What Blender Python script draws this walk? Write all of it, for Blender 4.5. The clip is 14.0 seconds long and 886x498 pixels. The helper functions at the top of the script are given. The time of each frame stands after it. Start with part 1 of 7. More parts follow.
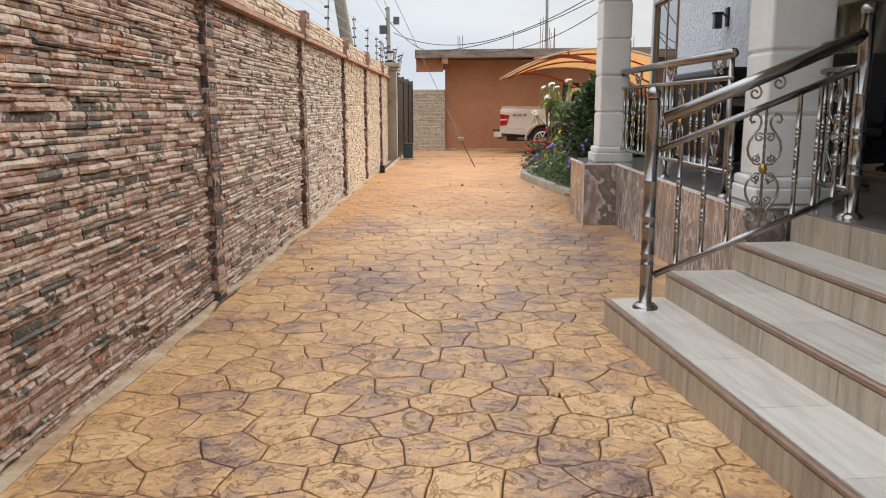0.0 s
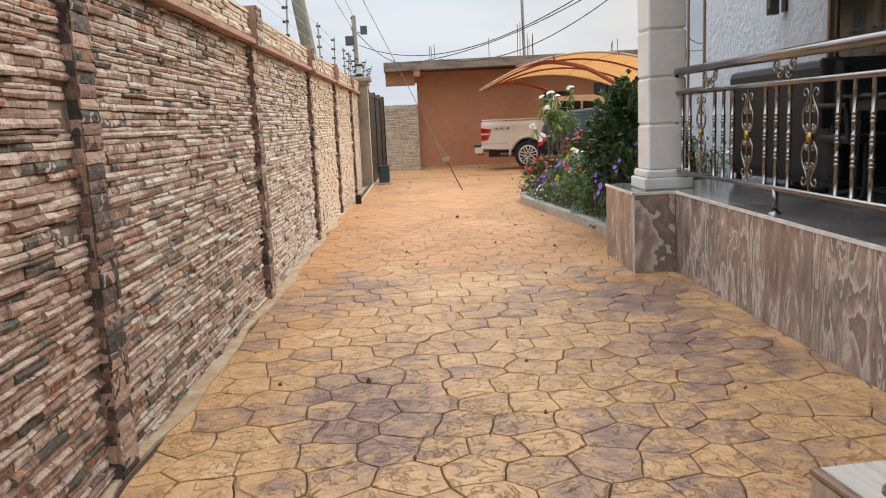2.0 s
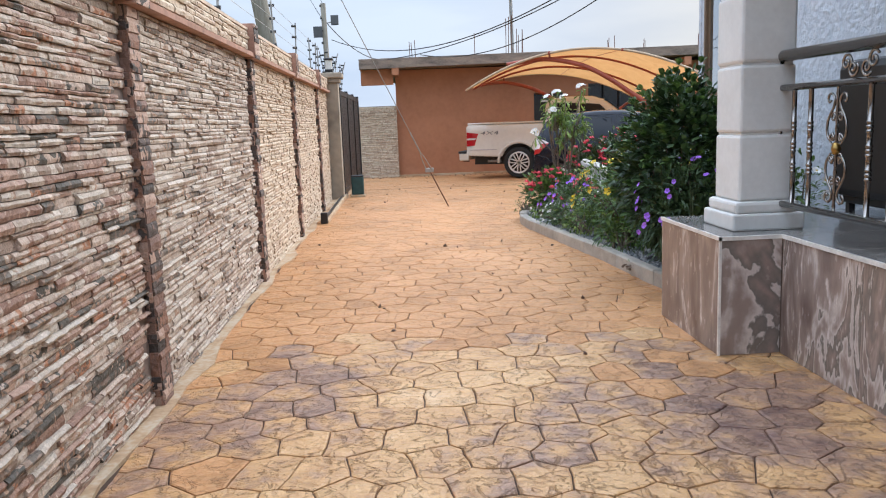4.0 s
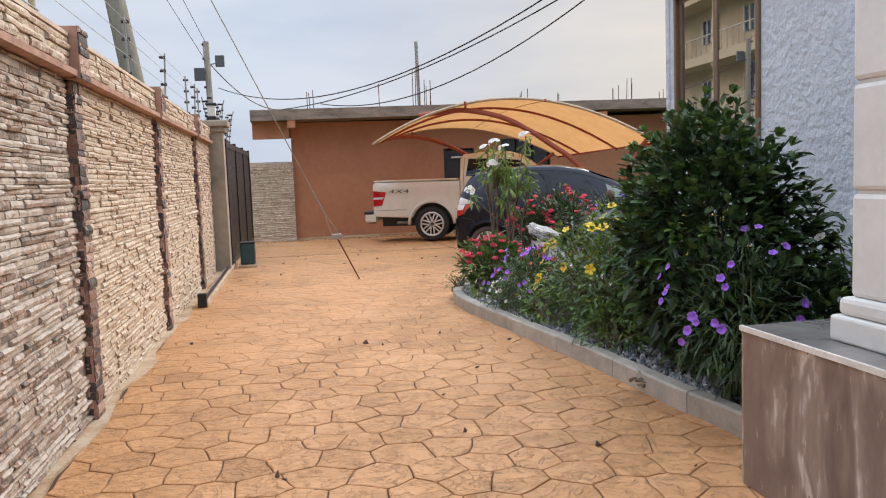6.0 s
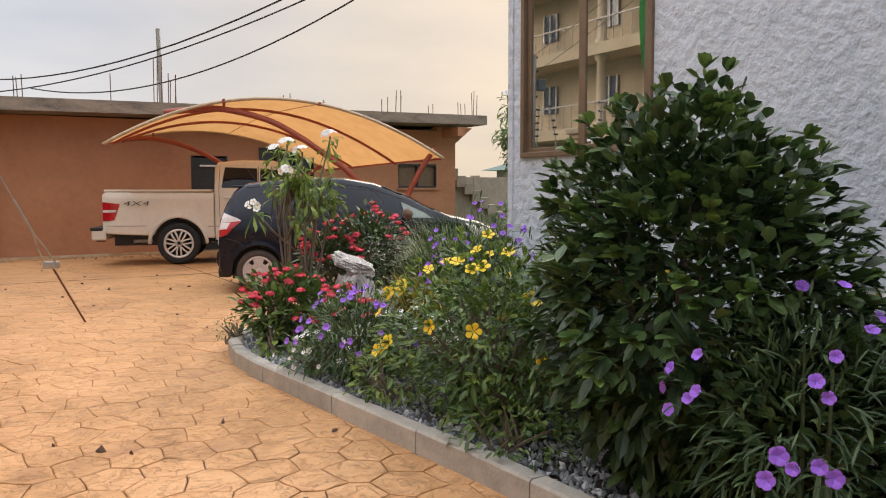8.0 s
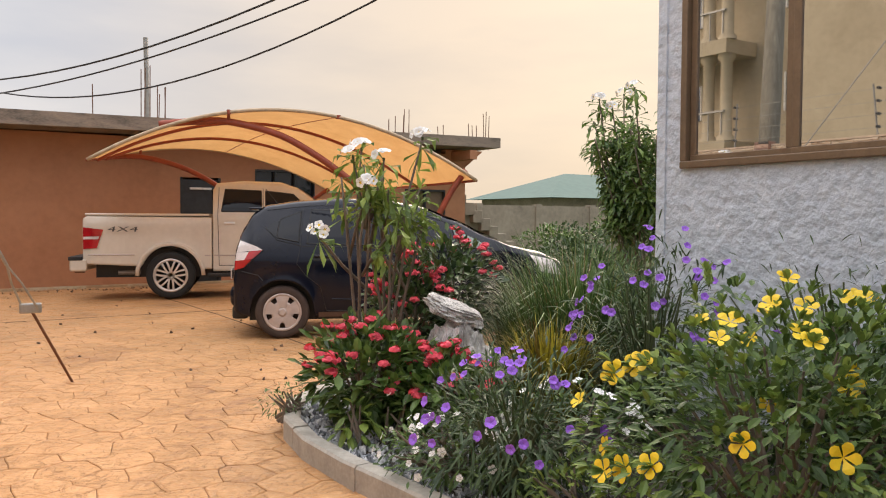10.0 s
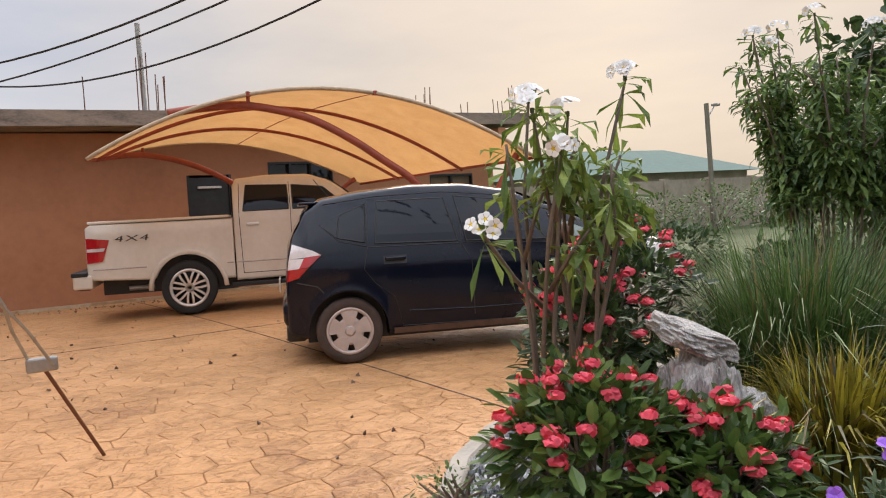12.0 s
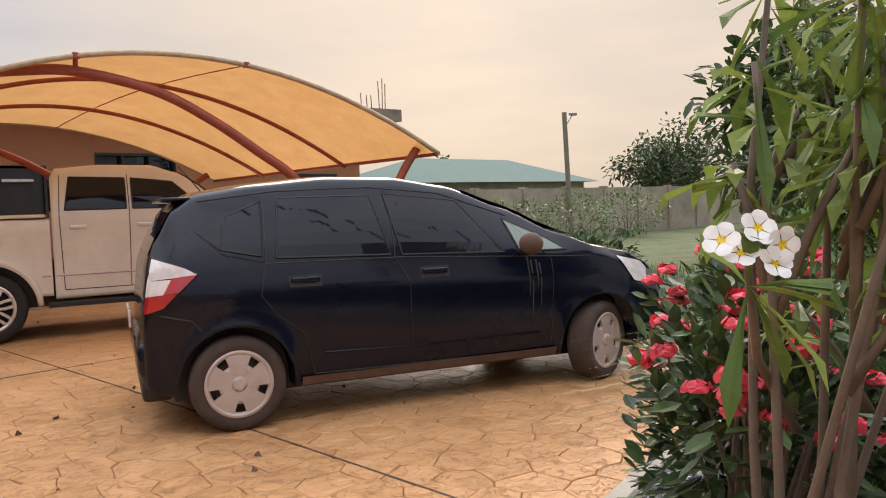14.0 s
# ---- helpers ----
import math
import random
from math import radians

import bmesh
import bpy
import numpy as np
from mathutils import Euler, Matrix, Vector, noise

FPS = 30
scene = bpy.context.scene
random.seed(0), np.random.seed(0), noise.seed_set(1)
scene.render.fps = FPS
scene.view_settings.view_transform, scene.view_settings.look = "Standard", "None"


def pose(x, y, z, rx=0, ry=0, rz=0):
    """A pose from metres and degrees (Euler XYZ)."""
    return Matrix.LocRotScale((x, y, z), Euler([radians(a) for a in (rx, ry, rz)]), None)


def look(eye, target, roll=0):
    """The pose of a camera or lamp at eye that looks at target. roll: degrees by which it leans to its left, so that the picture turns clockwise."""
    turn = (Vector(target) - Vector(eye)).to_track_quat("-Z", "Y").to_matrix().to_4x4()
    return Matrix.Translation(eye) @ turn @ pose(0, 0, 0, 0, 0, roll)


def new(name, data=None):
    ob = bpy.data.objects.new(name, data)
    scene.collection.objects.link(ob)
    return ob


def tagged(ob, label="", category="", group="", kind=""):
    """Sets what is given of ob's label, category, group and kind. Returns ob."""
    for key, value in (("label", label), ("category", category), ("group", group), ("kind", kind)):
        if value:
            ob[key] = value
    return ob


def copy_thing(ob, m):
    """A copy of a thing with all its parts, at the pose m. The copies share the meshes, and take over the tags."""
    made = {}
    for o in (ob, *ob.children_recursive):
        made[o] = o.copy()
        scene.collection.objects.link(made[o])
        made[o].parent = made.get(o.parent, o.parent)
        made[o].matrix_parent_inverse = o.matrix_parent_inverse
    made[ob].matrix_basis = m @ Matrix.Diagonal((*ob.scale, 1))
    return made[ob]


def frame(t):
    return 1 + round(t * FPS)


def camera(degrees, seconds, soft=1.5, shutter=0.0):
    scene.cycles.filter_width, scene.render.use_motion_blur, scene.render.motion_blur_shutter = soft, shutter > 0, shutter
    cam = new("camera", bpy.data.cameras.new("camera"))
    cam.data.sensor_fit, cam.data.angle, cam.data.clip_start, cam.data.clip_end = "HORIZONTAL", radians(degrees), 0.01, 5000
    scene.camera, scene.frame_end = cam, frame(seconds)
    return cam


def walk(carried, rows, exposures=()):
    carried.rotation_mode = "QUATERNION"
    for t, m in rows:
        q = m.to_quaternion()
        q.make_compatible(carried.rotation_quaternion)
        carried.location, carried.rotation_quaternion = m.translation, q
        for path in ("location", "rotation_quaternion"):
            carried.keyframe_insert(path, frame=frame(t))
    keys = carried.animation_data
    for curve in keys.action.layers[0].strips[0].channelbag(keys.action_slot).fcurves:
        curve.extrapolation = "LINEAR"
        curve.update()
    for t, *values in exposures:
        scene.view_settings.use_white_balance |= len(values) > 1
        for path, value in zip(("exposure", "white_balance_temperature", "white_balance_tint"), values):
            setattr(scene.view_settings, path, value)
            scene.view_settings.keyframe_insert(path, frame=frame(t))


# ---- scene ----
cam = camera(58.9, 14.0, soft=1.1)
PATH = [
    (0, (0.531, 0.44, 1.305), (0.502, 2.408, 0.95), -0.1),
    (0.5, (0.38, 1.01, 1.344), (0.282, 2.983, 1.035), -2.9),
    (1, (0.27, 1.523, 1.375), (0.264, 3.493, 1.03), -3.2),
    (1.5, (0.229, 2.068, 1.373), (0.081, 4.036, 1.047), -2.9),
    (2, (0.179, 2.63, 1.37), (0.226, 4.603, 1.047), -2.6),
    (2.5, (0.192, 3.186, 1.325), (0.234, 5.15, 0.953), -3.5),
    (3, (0.162, 3.805, 1.337), (0.198, 5.763, 0.931), -2.0),
    (3.5, (0.138, 4.405, 1.346), (0.321, 6.326, 0.822), -1.5),
    (4, (0.186, 4.948, 1.39), (0.288, 6.919, 1.071), -2.2),
    (4.2, (0.176, 5.224, 1.382), (0.268, 7.21, 1.158), -1.8),
    (6.3, (0.127, 7.535, 1.367), (0.55, 9.481, 1.185), -2.5),
    (6.5, (0.151, 7.765, 1.393), (0.608, 9.704, 1.212), -2.7),
    (7, (0.144, 8.332, 1.365), (0.798, 10.212, 1.171), -1.4),
    (7.2, (0.187, 8.53, 1.367), (0.968, 10.359, 1.156), -0.4),
    (9.3, (0.274, 10.818, 1.302), (1.327, 12.518, 1.24), -0.7),
    (9.5, (0.246, 10.984, 1.322), (1.285, 12.691, 1.247), -0.4),
    (10, (0.262, 11.431, 1.28), (1.31, 13.133, 1.201), 0.3),
    (10.5, (0.255, 11.937, 1.297), (1.268, 13.66, 1.219), -1.8),
    (11, (0.22, 12.372, 1.309), (1.232, 14.094, 1.202), -2.6),
    (11.5, (0.31, 12.832, 1.31), (1.337, 14.545, 1.191), -3.0),
    (12, (0.336, 13.333, 1.3), (1.398, 15.024, 1.187), -3.2),
    (12.5, (0.468, 13.878, 1.279), (1.689, 15.459, 1.189), -1.5),
    (13, (0.546, 14.32, 1.321), (1.741, 15.923, 1.249), -3.7),
    (13.5, (0.595, 14.788, 1.322), (1.836, 16.35, 1.195), -2.2),
    (14, (0.853, 15.255, 1.291), (2.245, 16.686, 1.176), -2.0),
]
walk(cam, [(t, look(eye, target, roll)) for t, eye, target, roll in PATH],
     [(0, 0.57, 6100, 10), (3, 0.53, 6000, 10), (4, 0.60, 5400, 9), (6.5, 0.37, 5950, 12), (9.5, 0.44, 6650, 14), (12, 0.31, 6200, 15), (14, 0.32, 6350, 16)])

# ---- light ----
SUN_DIR = Vector((0.72, 0.62, 0.52)).normalized()
world = bpy.data.worlds.new("hazy_evening_sky")
scene.world = world
world.use_nodes = True
wn, wl = world.node_tree.nodes, world.node_tree.links
wn.clear()
w_out = wn.new("ShaderNodeOutputWorld")
w_bg = wn.new("ShaderNodeBackground")
w_sky = wn.new("ShaderNodeTexSky")
w_sky.sky_type, w_sky.sun_disc = "NISHITA", False
w_sky.sun_elevation = math.asin(SUN_DIR.z)
w_sky.sun_rotation = math.atan2(SUN_DIR.x, SUN_DIR.y)
w_sky.dust_density, w_sky.air_density, w_sky.ozone_density = 3.0, 1.0, 1.0
w_gain = wn.new("ShaderNodeVectorMath")
w_gain.operation = "SCALE"
w_gain.inputs["Scale"].default_value = 0.050
w_co = wn.new("ShaderNodeTexCoord")
w_map = wn.new("ShaderNodeMapping")
w_map.inputs["Scale"].default_value = (1.2, 1.2, 5.0)
w_noise = wn.new("ShaderNodeTexNoise")
w_noise.inputs["Scale"].default_value, w_noise.inputs["Detail"].default_value = 2.6, 7.0
w_ramp = wn.new("ShaderNodeValToRGB")
w_ramp.color_ramp.elements[0].position, w_ramp.color_ramp.elements[0].color = 0.36, (0.86, 0.88, 0.92, 1)
w_ramp.color_ramp.elements[1].position, w_ramp.color_ramp.elements[1].color = 0.64, (1.05, 1.03, 1.0, 1)
w_dot, w_near = wn.new("ShaderNodeVectorMath"), wn.new("ShaderNodeMapRange")
w_dot.operation = "DOT_PRODUCT"
w_dot.inputs[1].default_value = (0.80, 0.59, 0.06)
w_near.interpolation_type = "SMOOTHSTEP"
w_near.inputs["From Min"].default_value, w_near.inputs["From Max"].default_value = 0.58, 1.0
w_tint = wn.new("ShaderNodeMix")
w_tint.data_type = "RGBA"
w_tint.inputs["A"].default_value, w_tint.inputs["B"].default_value = (0.75, 0.77, 0.79, 1), (0.85, 0.72, 0.55, 1)
w_cloud = wn.new("ShaderNodeMix")
w_cloud.data_type, w_cloud.blend_type = "RGBA", "MULTIPLY"
w_cloud.inputs["Factor"].default_value = 1.0
w_mix = wn.new("ShaderNodeMix")
w_mix.data_type = "RGBA"
w_mix.inputs["Factor"].default_value = 0.85
wl.new(w_sky.outputs[0], w_gain.inputs[0])
wl.new(w_co.outputs["Generated"], w_map.inputs[0])
wl.new(w_map.outputs[0], w_noise.inputs["Vector"])
wl.new(w_noise.outputs["Fac"], w_ramp.inputs[0])
wl.new(w_gain.outputs[0], w_mix.inputs["A"])
wl.new(w_co.outputs["Generated"], w_dot.inputs[0])
wl.new(w_dot.outputs["Value"], w_near.inputs["Value"])
wl.new(w_near.outputs[0], w_tint.inputs["Factor"])
wl.new(w_tint.outputs["Result"], w_cloud.inputs["A"])
wl.new(w_ramp.outputs[0], w_cloud.inputs["B"])
wl.new(w_cloud.outputs["Result"], w_mix.inputs["B"])
w_sep, w_lift, w_mul = wn.new("ShaderNodeSeparateXYZ"), wn.new("ShaderNodeMapRange"), wn.new("ShaderNodeVectorMath")
w_lift.interpolation_type = "SMOOTHSTEP"
w_lift.inputs["From Min"].default_value, w_lift.inputs["From Max"].default_value = 0.28, 1.0
w_lift.inputs["To Min"].default_value, w_lift.inputs["To Max"].default_value = 0.80, 2.9
w_mul.operation = "SCALE"
wl.new(w_co.outputs["Generated"], w_sep.inputs[0])
wl.new(w_sep.outputs["Z"], w_lift.inputs["Value"])
wl.new(w_mix.outputs["Result"], w_mul.inputs[0])
wl.new(w_lift.outputs[0], w_mul.inputs["Scale"])
wl.new(w_mul.outputs[0], w_bg.inputs["Color"])
w_bg.inputs["Strength"].default_value = 1.0
wl.new(w_bg.outputs[0], w_out.inputs[0])

sun = new("sun", bpy.data.lights.new("sun", "SUN"))
sun.data.energy, sun.data.angle, sun.data.color = 2.2, radians(40), (1.0, 0.86, 0.70)
sun.matrix_world = look((30, 30, 30), Vector((30, 30, 30)) - SUN_DIR)


# ---- materials ----
def ramp_stops(node, stops, constant=False):
    cr = node.color_ramp
    cr.interpolation = "CONSTANT" if constant else "LINEAR"
    while len(cr.elements) > 1:
        cr.elements.remove(cr.elements[-1])
    cr.elements[0].position, cr.elements[0].color = stops[0][0], (*stops[0][1], 1)
    for p, c in stops[1:]:
        cr.elements.new(p).color = (*c, 1)


def material(name, stops, scale=4.0, rough=0.7, bump=0.2, bump_scale=40.0, metal=0.0, pieces=0.0, fine=0.35,
             stretch=(1, 1, 1), coat=0.0, piece_stops=None, dist=0.004, glow=None, blotch=0.0):
    """Colour from two scales of noise; pieces: how far each loose piece departs from the rest."""
    m = bpy.data.materials.new(name)
    m.use_nodes = True
    n, l = m.node_tree.nodes, m.node_tree.links
    b = n["Principled BSDF"]
    co = n.new("ShaderNodeTexCoord")
    mp = n.new("ShaderNodeMapping")
    mp.inputs["Scale"].default_value = stretch
    l.new(co.outputs["Object"], mp.inputs[0])
    n1, n2 = n.new("ShaderNodeTexNoise"), n.new("ShaderNodeTexNoise")
    n1.inputs["Scale"].default_value, n1.inputs["Detail"].default_value, n1.inputs["Distortion"].default_value = scale, 5, 0.6
    n2.inputs["Scale"].default_value, n2.inputs["Detail"].default_value = scale * 9, 4
    l.new(mp.outputs[0], n1.inputs["Vector"])
    l.new(mp.outputs[0], n2.inputs["Vector"])
    mx = n.new("ShaderNodeMix")
    mx.inputs["Factor"].default_value = fine
    l.new(n1.outputs["Fac"], mx.inputs["A"])
    l.new(n2.outputs["Fac"], mx.inputs["B"])
    value = mx.outputs["Result"]
    rnd = None
    if pieces or piece_stops:
        oi, ge = n.new("ShaderNodeObjectInfo"), n.new("ShaderNodeNewGeometry")
        ad, fr = n.new("ShaderNodeMath"), n.new("ShaderNodeMath")
        ad.operation, fr.operation = "ADD", "FRACT"
        l.new(oi.outputs["Random"], ad.inputs[0])
        l.new(ge.outputs["Random Per Island"], ad.inputs[1])
        l.new(ad.outputs[0], fr.inputs[0])
        rnd = fr.outputs[0]
    if pieces:
        mr = n.new("ShaderNodeMapRange")
        mr.inputs["To Min"].default_value, mr.inputs["To Max"].default_value = -pieces, pieces
        l.new(rnd, mr.inputs["Value"])
        a2 = n.new("ShaderNodeMath")
        l.new(value, a2.inputs[0])
        l.new(mr.outputs[0], a2.inputs[1])
        value = a2.outputs[0]
    rp = n.new("ShaderNodeValToRGB")
    ramp_stops(rp, stops)
    l.new(value, rp.inputs[0])
    colour = rp.outputs[0]
    if piece_stops:
        r2 = n.new("ShaderNodeValToRGB")
        ramp_stops(r2, piece_stops, True)
        if blotch:
            bn, bm_, ba, bf = n.new("ShaderNodeTexNoise"), n.new("ShaderNodeMapRange"), n.new("ShaderNodeMath"), n.new("ShaderNodeMath")
            bn.inputs["Scale"].default_value, bn.inputs["Detail"].default_value, bn.inputs["Distortion"].default_value = 13, 5, 1.0
            l.new(mp.outputs[0], bn.inputs["Vector"])
            bm_.inputs["From Min"].default_value, bm_.inputs["From Max"].default_value = 0.3, 0.7
            bm_.inputs["To Min"].default_value, bm_.inputs["To Max"].default_value = -blotch, blotch
            l.new(bn.outputs["Fac"], bm_.inputs["Value"])
            bf.operation = "FRACT"
            l.new(rnd, ba.inputs[0])
            l.new(bm_.outputs[0], ba.inputs[1])
            l.new(ba.outputs[0], bf.inputs[0])
            l.new(bf.outputs[0], r2.inputs[0])
        else:
            l.new(rnd, r2.inputs[0])
        m2 = n.new("ShaderNodeMix")
        m2.data_type, m2.blend_type = "RGBA", "MULTIPLY"
        m2.inputs["Factor"].default_value = 1.0
        l.new(colour, m2.inputs["A"])
        l.new(r2.outputs[0], m2.inputs["B"])
        colour = m2.outputs["Result"]
    l.new(colour, b.inputs["Base Color"])
    b.inputs["Metallic"].default_value = metal
    rr = n.new("ShaderNodeMapRange")
    rr.inputs["To Min"].default_value, rr.inputs["To Max"].default_value = max(0.02, rough - 0.12), min(1, rough + 0.12)
    l.new(n2.outputs["Fac"], rr.inputs["Value"])
    l.new(rr.outputs[0], b.inputs["Roughness"])
    b.inputs["Coat Weight"].default_value = coat
    if bump:
        n3, bp = n.new("ShaderNodeTexNoise"), n.new("ShaderNodeBump")
        n3.inputs["Scale"].default_value, n3.inputs["Detail"].default_value = bump_scale, 6
        l.new(mp.outputs[0], n3.inputs["Vector"])
        bp.inputs["Strength"].default_value, bp.inputs["Distance"].default_value = bump, dist
        l.new(n3.outputs["Fac"], bp.inputs["Height"])
        l.new(bp.outputs[0], b.inputs["Normal"])
    if glow:
        b.inputs["Emission Color"].default_value, b.inputs["Emission Strength"].default_value = (*glow[:3], 1), glow[3]
    return m


def plain(name, c, rough=0.5, metal=0.0, var=0.25, bump=0.05, scale=9.0, coat=0.0, bump_scale=120.0):
    lo, hi = [x * (1 - var) for x in c], [min(1, x * (1 + var)) for x in c]
    return material(name, [(0.3, lo), (0.7, hi)], scale, rough, bump, bump_scale, metal, coat=coat)


def leafy(name, dark, light, rough=0.45, through_light=0.25):
    m = material(name, [(0.2, dark), (0.8, light)], 6.0, rough, 0.1, 60.0, pieces=0.32)
    n, l = m.node_tree.nodes, m.node_tree.links
    b, out = n["Principled BSDF"], n["Material Output"]
    t, mix = n.new("ShaderNodeBsdfTranslucent"), n.new("ShaderNodeMixShader")
    src_link = b.inputs["Base Color"].links[0].from_socket
    l.new(src_link, t.inputs["Color"])
    mix.inputs[0].default_value = through_light
    l.new(b.outputs[0], mix.inputs[1])
    l.new(t.outputs[0], mix.inputs[2])
    l.new(mix.outputs[0], out.inputs[0])
    return m


def glass(name, tint, rough=0.02, see=0.0):
    m = bpy.data.materials.new(name)
    m.use_nodes = True
    b = m.node_tree.nodes["Principled BSDF"]
    b.inputs["Base Color"].default_value = (*tint, 1)
    b.inputs["Roughness"].default_value = rough
    b.inputs["Transmission Weight"].default_value = see
    b.inputs["IOR"].default_value = 1.5
    return m


M_paver = material("stamped_concrete", [(0.28, (0.17, 0.095, 0.075)), (0.41, (0.37, 0.225, 0.145)), (0.51, (0.58, 0.335, 0.145)), (0.62, (0.68, 0.42, 0.19)), (0.78, (0.78, 0.57, 0.36))],
                   0.9, 0.35, 1.0, 20.0, pieces=0.055, fine=0.42, dist=0.02)
_n, _l = M_paver.node_tree.nodes, M_paver.node_tree.links
_b = _n["Principled BSDF"]
_src = _b.inputs["Base Color"].links[0].from_socket
_v, _r, _x = _n.new("ShaderNodeTexNoise"), _n.new("ShaderNodeValToRGB"), _n.new("ShaderNodeMix")
_v.inputs["Scale"].default_value, _v.inputs["Detail"].default_value, _v.inputs["Roughness"].default_value, _v.inputs["Distortion"].default_value = 6.5, 6.0, 0.60, 0.9
_l.new(_n["Mapping"].outputs[0], _v.inputs["Vector"])
ramp_stops(_r, [(0.0, (1, 1, 1)), (0.478, (1, 1, 1)), (0.497, (0.42, 0.36, 0.34)), (0.516, (1, 1, 1)), (0.60, (1.0, 1.0, 1.0)), (0.66, (0.66, 0.60, 0.60)), (0.72, (1, 1, 1))])
_l.new(_v.outputs["Fac"], _r.inputs[0])
_x.data_type, _x.blend_type = "RGBA", "MULTIPLY"
_x.inputs["Factor"].default_value = 0.60
_l.new(_src, _x.inputs["A"])
_l.new(_r.outputs[0], _x.inputs["B"])
_l.new(_x.outputs["Result"], _b.inputs["Base Color"])
_p = _n.new("ShaderNodeBump")
_p.inputs["Strength"].default_value, _p.inputs["Distance"].default_value = 0.8, 0.012
_l.new(_r.outputs[0], _p.inputs["Height"])
_l.new(_b.inputs["Normal"].links[0].from_socket, _p.inputs["Normal"])
_l.new(_p.outputs[0], _b.inputs["Normal"])
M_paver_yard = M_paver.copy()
M_paver_yard.name = "salmon_stamped_concrete"
ramp_stops(M_paver_yard.node_tree.nodes["Color Ramp"], [(0.26, (0.33, 0.16, 0.075)), (0.40, (0.46, 0.245, 0.105)), (0.52, (0.57, 0.305, 0.135)), (0.64, (0.63, 0.35, 0.165)), (0.8, (0.68, 0.42, 0.21))])
M_paver_yard.node_tree.nodes["Principled BSDF"].inputs["Specular IOR Level"].default_value = 0.2
for _k in M_paver_yard.node_tree.nodes:
    if _k.bl_idname == "ShaderNodeMix" and _k.blend_type == "MULTIPLY":
        _k.inputs["Factor"].default_value = 0.48
    if _k.bl_idname == "ShaderNodeBump":
        _k.inputs["Strength"].default_value *= 0.8
M_joint = plain("dark_joint", (0.075, 0.042, 0.026), 0.85, var=0.4)
M_joint_yard = plain("brown_joint", (0.25, 0.125, 0.06), 0.85, var=0.3)
M_cement = material("grey_cement", [(0.3, (0.27, 0.18, 0.10)), (0.48, (0.45, 0.31, 0.18)), (0.60, (0.52, 0.43, 0.31)), (0.75, (0.56, 0.40, 0.23))], 4, 0.85, 0.4, 50)
STONES = [(0.0, (0.80, 0.66, 0.55)), (0.20, (0.62, 0.44, 0.35)), (0.40, (0.42, 0.265, 0.20)), (0.56, (0.74, 0.60, 0.50)), (0.71, (0.145, 0.135, 0.115)), (0.83, (0.29, 0.21, 0.16)), (0.90, (0.58, 0.29, 0.16)), (0.96, (0.68, 0.53, 0.43))]
M_ledge = material("mixed_ledge_stone", [(0.3, (0.36, 0.335, 0.31)), (0.7, (0.86, 0.82, 0.78))], 22, 0.68, 1.0, 38, piece_stops=STONES, dist=0.014, blotch=0.11, fine=0.5)
CREAM = [(0.0, (0.74, 0.63, 0.49)), (0.30, (0.63, 0.51, 0.385)), (0.55, (0.78, 0.68, 0.54)), (0.80, (0.54, 0.42, 0.315))]
MIDDLE = [(0.0, (0.76, 0.69, 0.60)), (0.30, (0.62, 0.52, 0.43)), (0.52, (0.82, 0.75, 0.66)), (0.74, (0.46, 0.36, 0.29)), (0.87, (0.25, 0.22, 0.185)), (0.94, (0.58, 0.41, 0.30))]
M_ledge_mid = material("pale_mixed_ledge_stone", [(0.3, (0.42, 0.39, 0.36)), (0.7, (0.88, 0.84, 0.80))], 22, 0.68, 1.0, 38, piece_stops=MIDDLE, dist=0.014, blotch=0.11, fine=0.5)
M_ledge_cream = material("cream_ledge_stone", [(0.3, (0.56, 0.53, 0.49)), (0.7, (0.93, 0.89, 0.84))], 22, 0.68, 1.0, 38, piece_stops=CREAM, dist=0.014, blotch=0.2, fine=0.5)
BROWNS = [(0.0, (0.30, 0.19, 0.15)), (0.25, (0.12, 0.095, 0.085)), (0.5, (0.62, 0.45, 0.36)), (0.7, (0.08, 0.07, 0.065)), (0.88, (0.34, 0.19, 0.13))]
M_pilaster = material("brown_pilaster_stone", [(0.3, (0.50, 0.47, 0.44)), (0.7, (0.9, 0.86, 0.82))], 22, 0.68, 1.0, 38, piece_stops=BROWNS, dist=0.014, blotch=0.12, fine=0.5)
M_mortar = plain("dark_mortar", (0.20, 0.15, 0.12), 0.9, var=0.4)
# brown render behind the stones; on the coping ledge it paints in shade
M_ledger = plain("brown_render_and_ledge_shade", (0.36, 0.21, 0.15), 0.85, var=0.35)
M_cope = plain("cream_coping_render", (0.56, 0.45, 0.34), 0.85, var=0.25)
M_marble = material("brown_veined_marble_tile", [(0.24, (0.15, 0.11, 0.095)), (0.38, (0.23, 0.175, 0.15)), (0.47, (0.31, 0.245, 0.21)), (0.53, (0.60, 0.53, 0.48)), (0.545, (0.17, 0.15, 0.13)), (0.60, (0.27, 0.21, 0.18)), (0.66, (0.38, 0.31, 0.27)), (0.70, (0.56, 0.49, 0.44)), (0.715, (0.21, 0.16, 0.135)), (0.8, (0.29, 0.225, 0.195))],
                    1.5, 0.24, 0.04, 60, fine=0.16, pieces=0.10, stretch=(1, 2.6, 0.8))
M_marble.node_tree.nodes["Noise Texture"].inputs["Distortion"].default_value = 1.8
M_marble.node_tree.nodes["Mapping"].inputs["Rotation"].default_value = (-0.75, 0.15, 0.1)
M_marble.node_tree.nodes["Noise Texture"].inputs["Detail"].default_value = 4.0
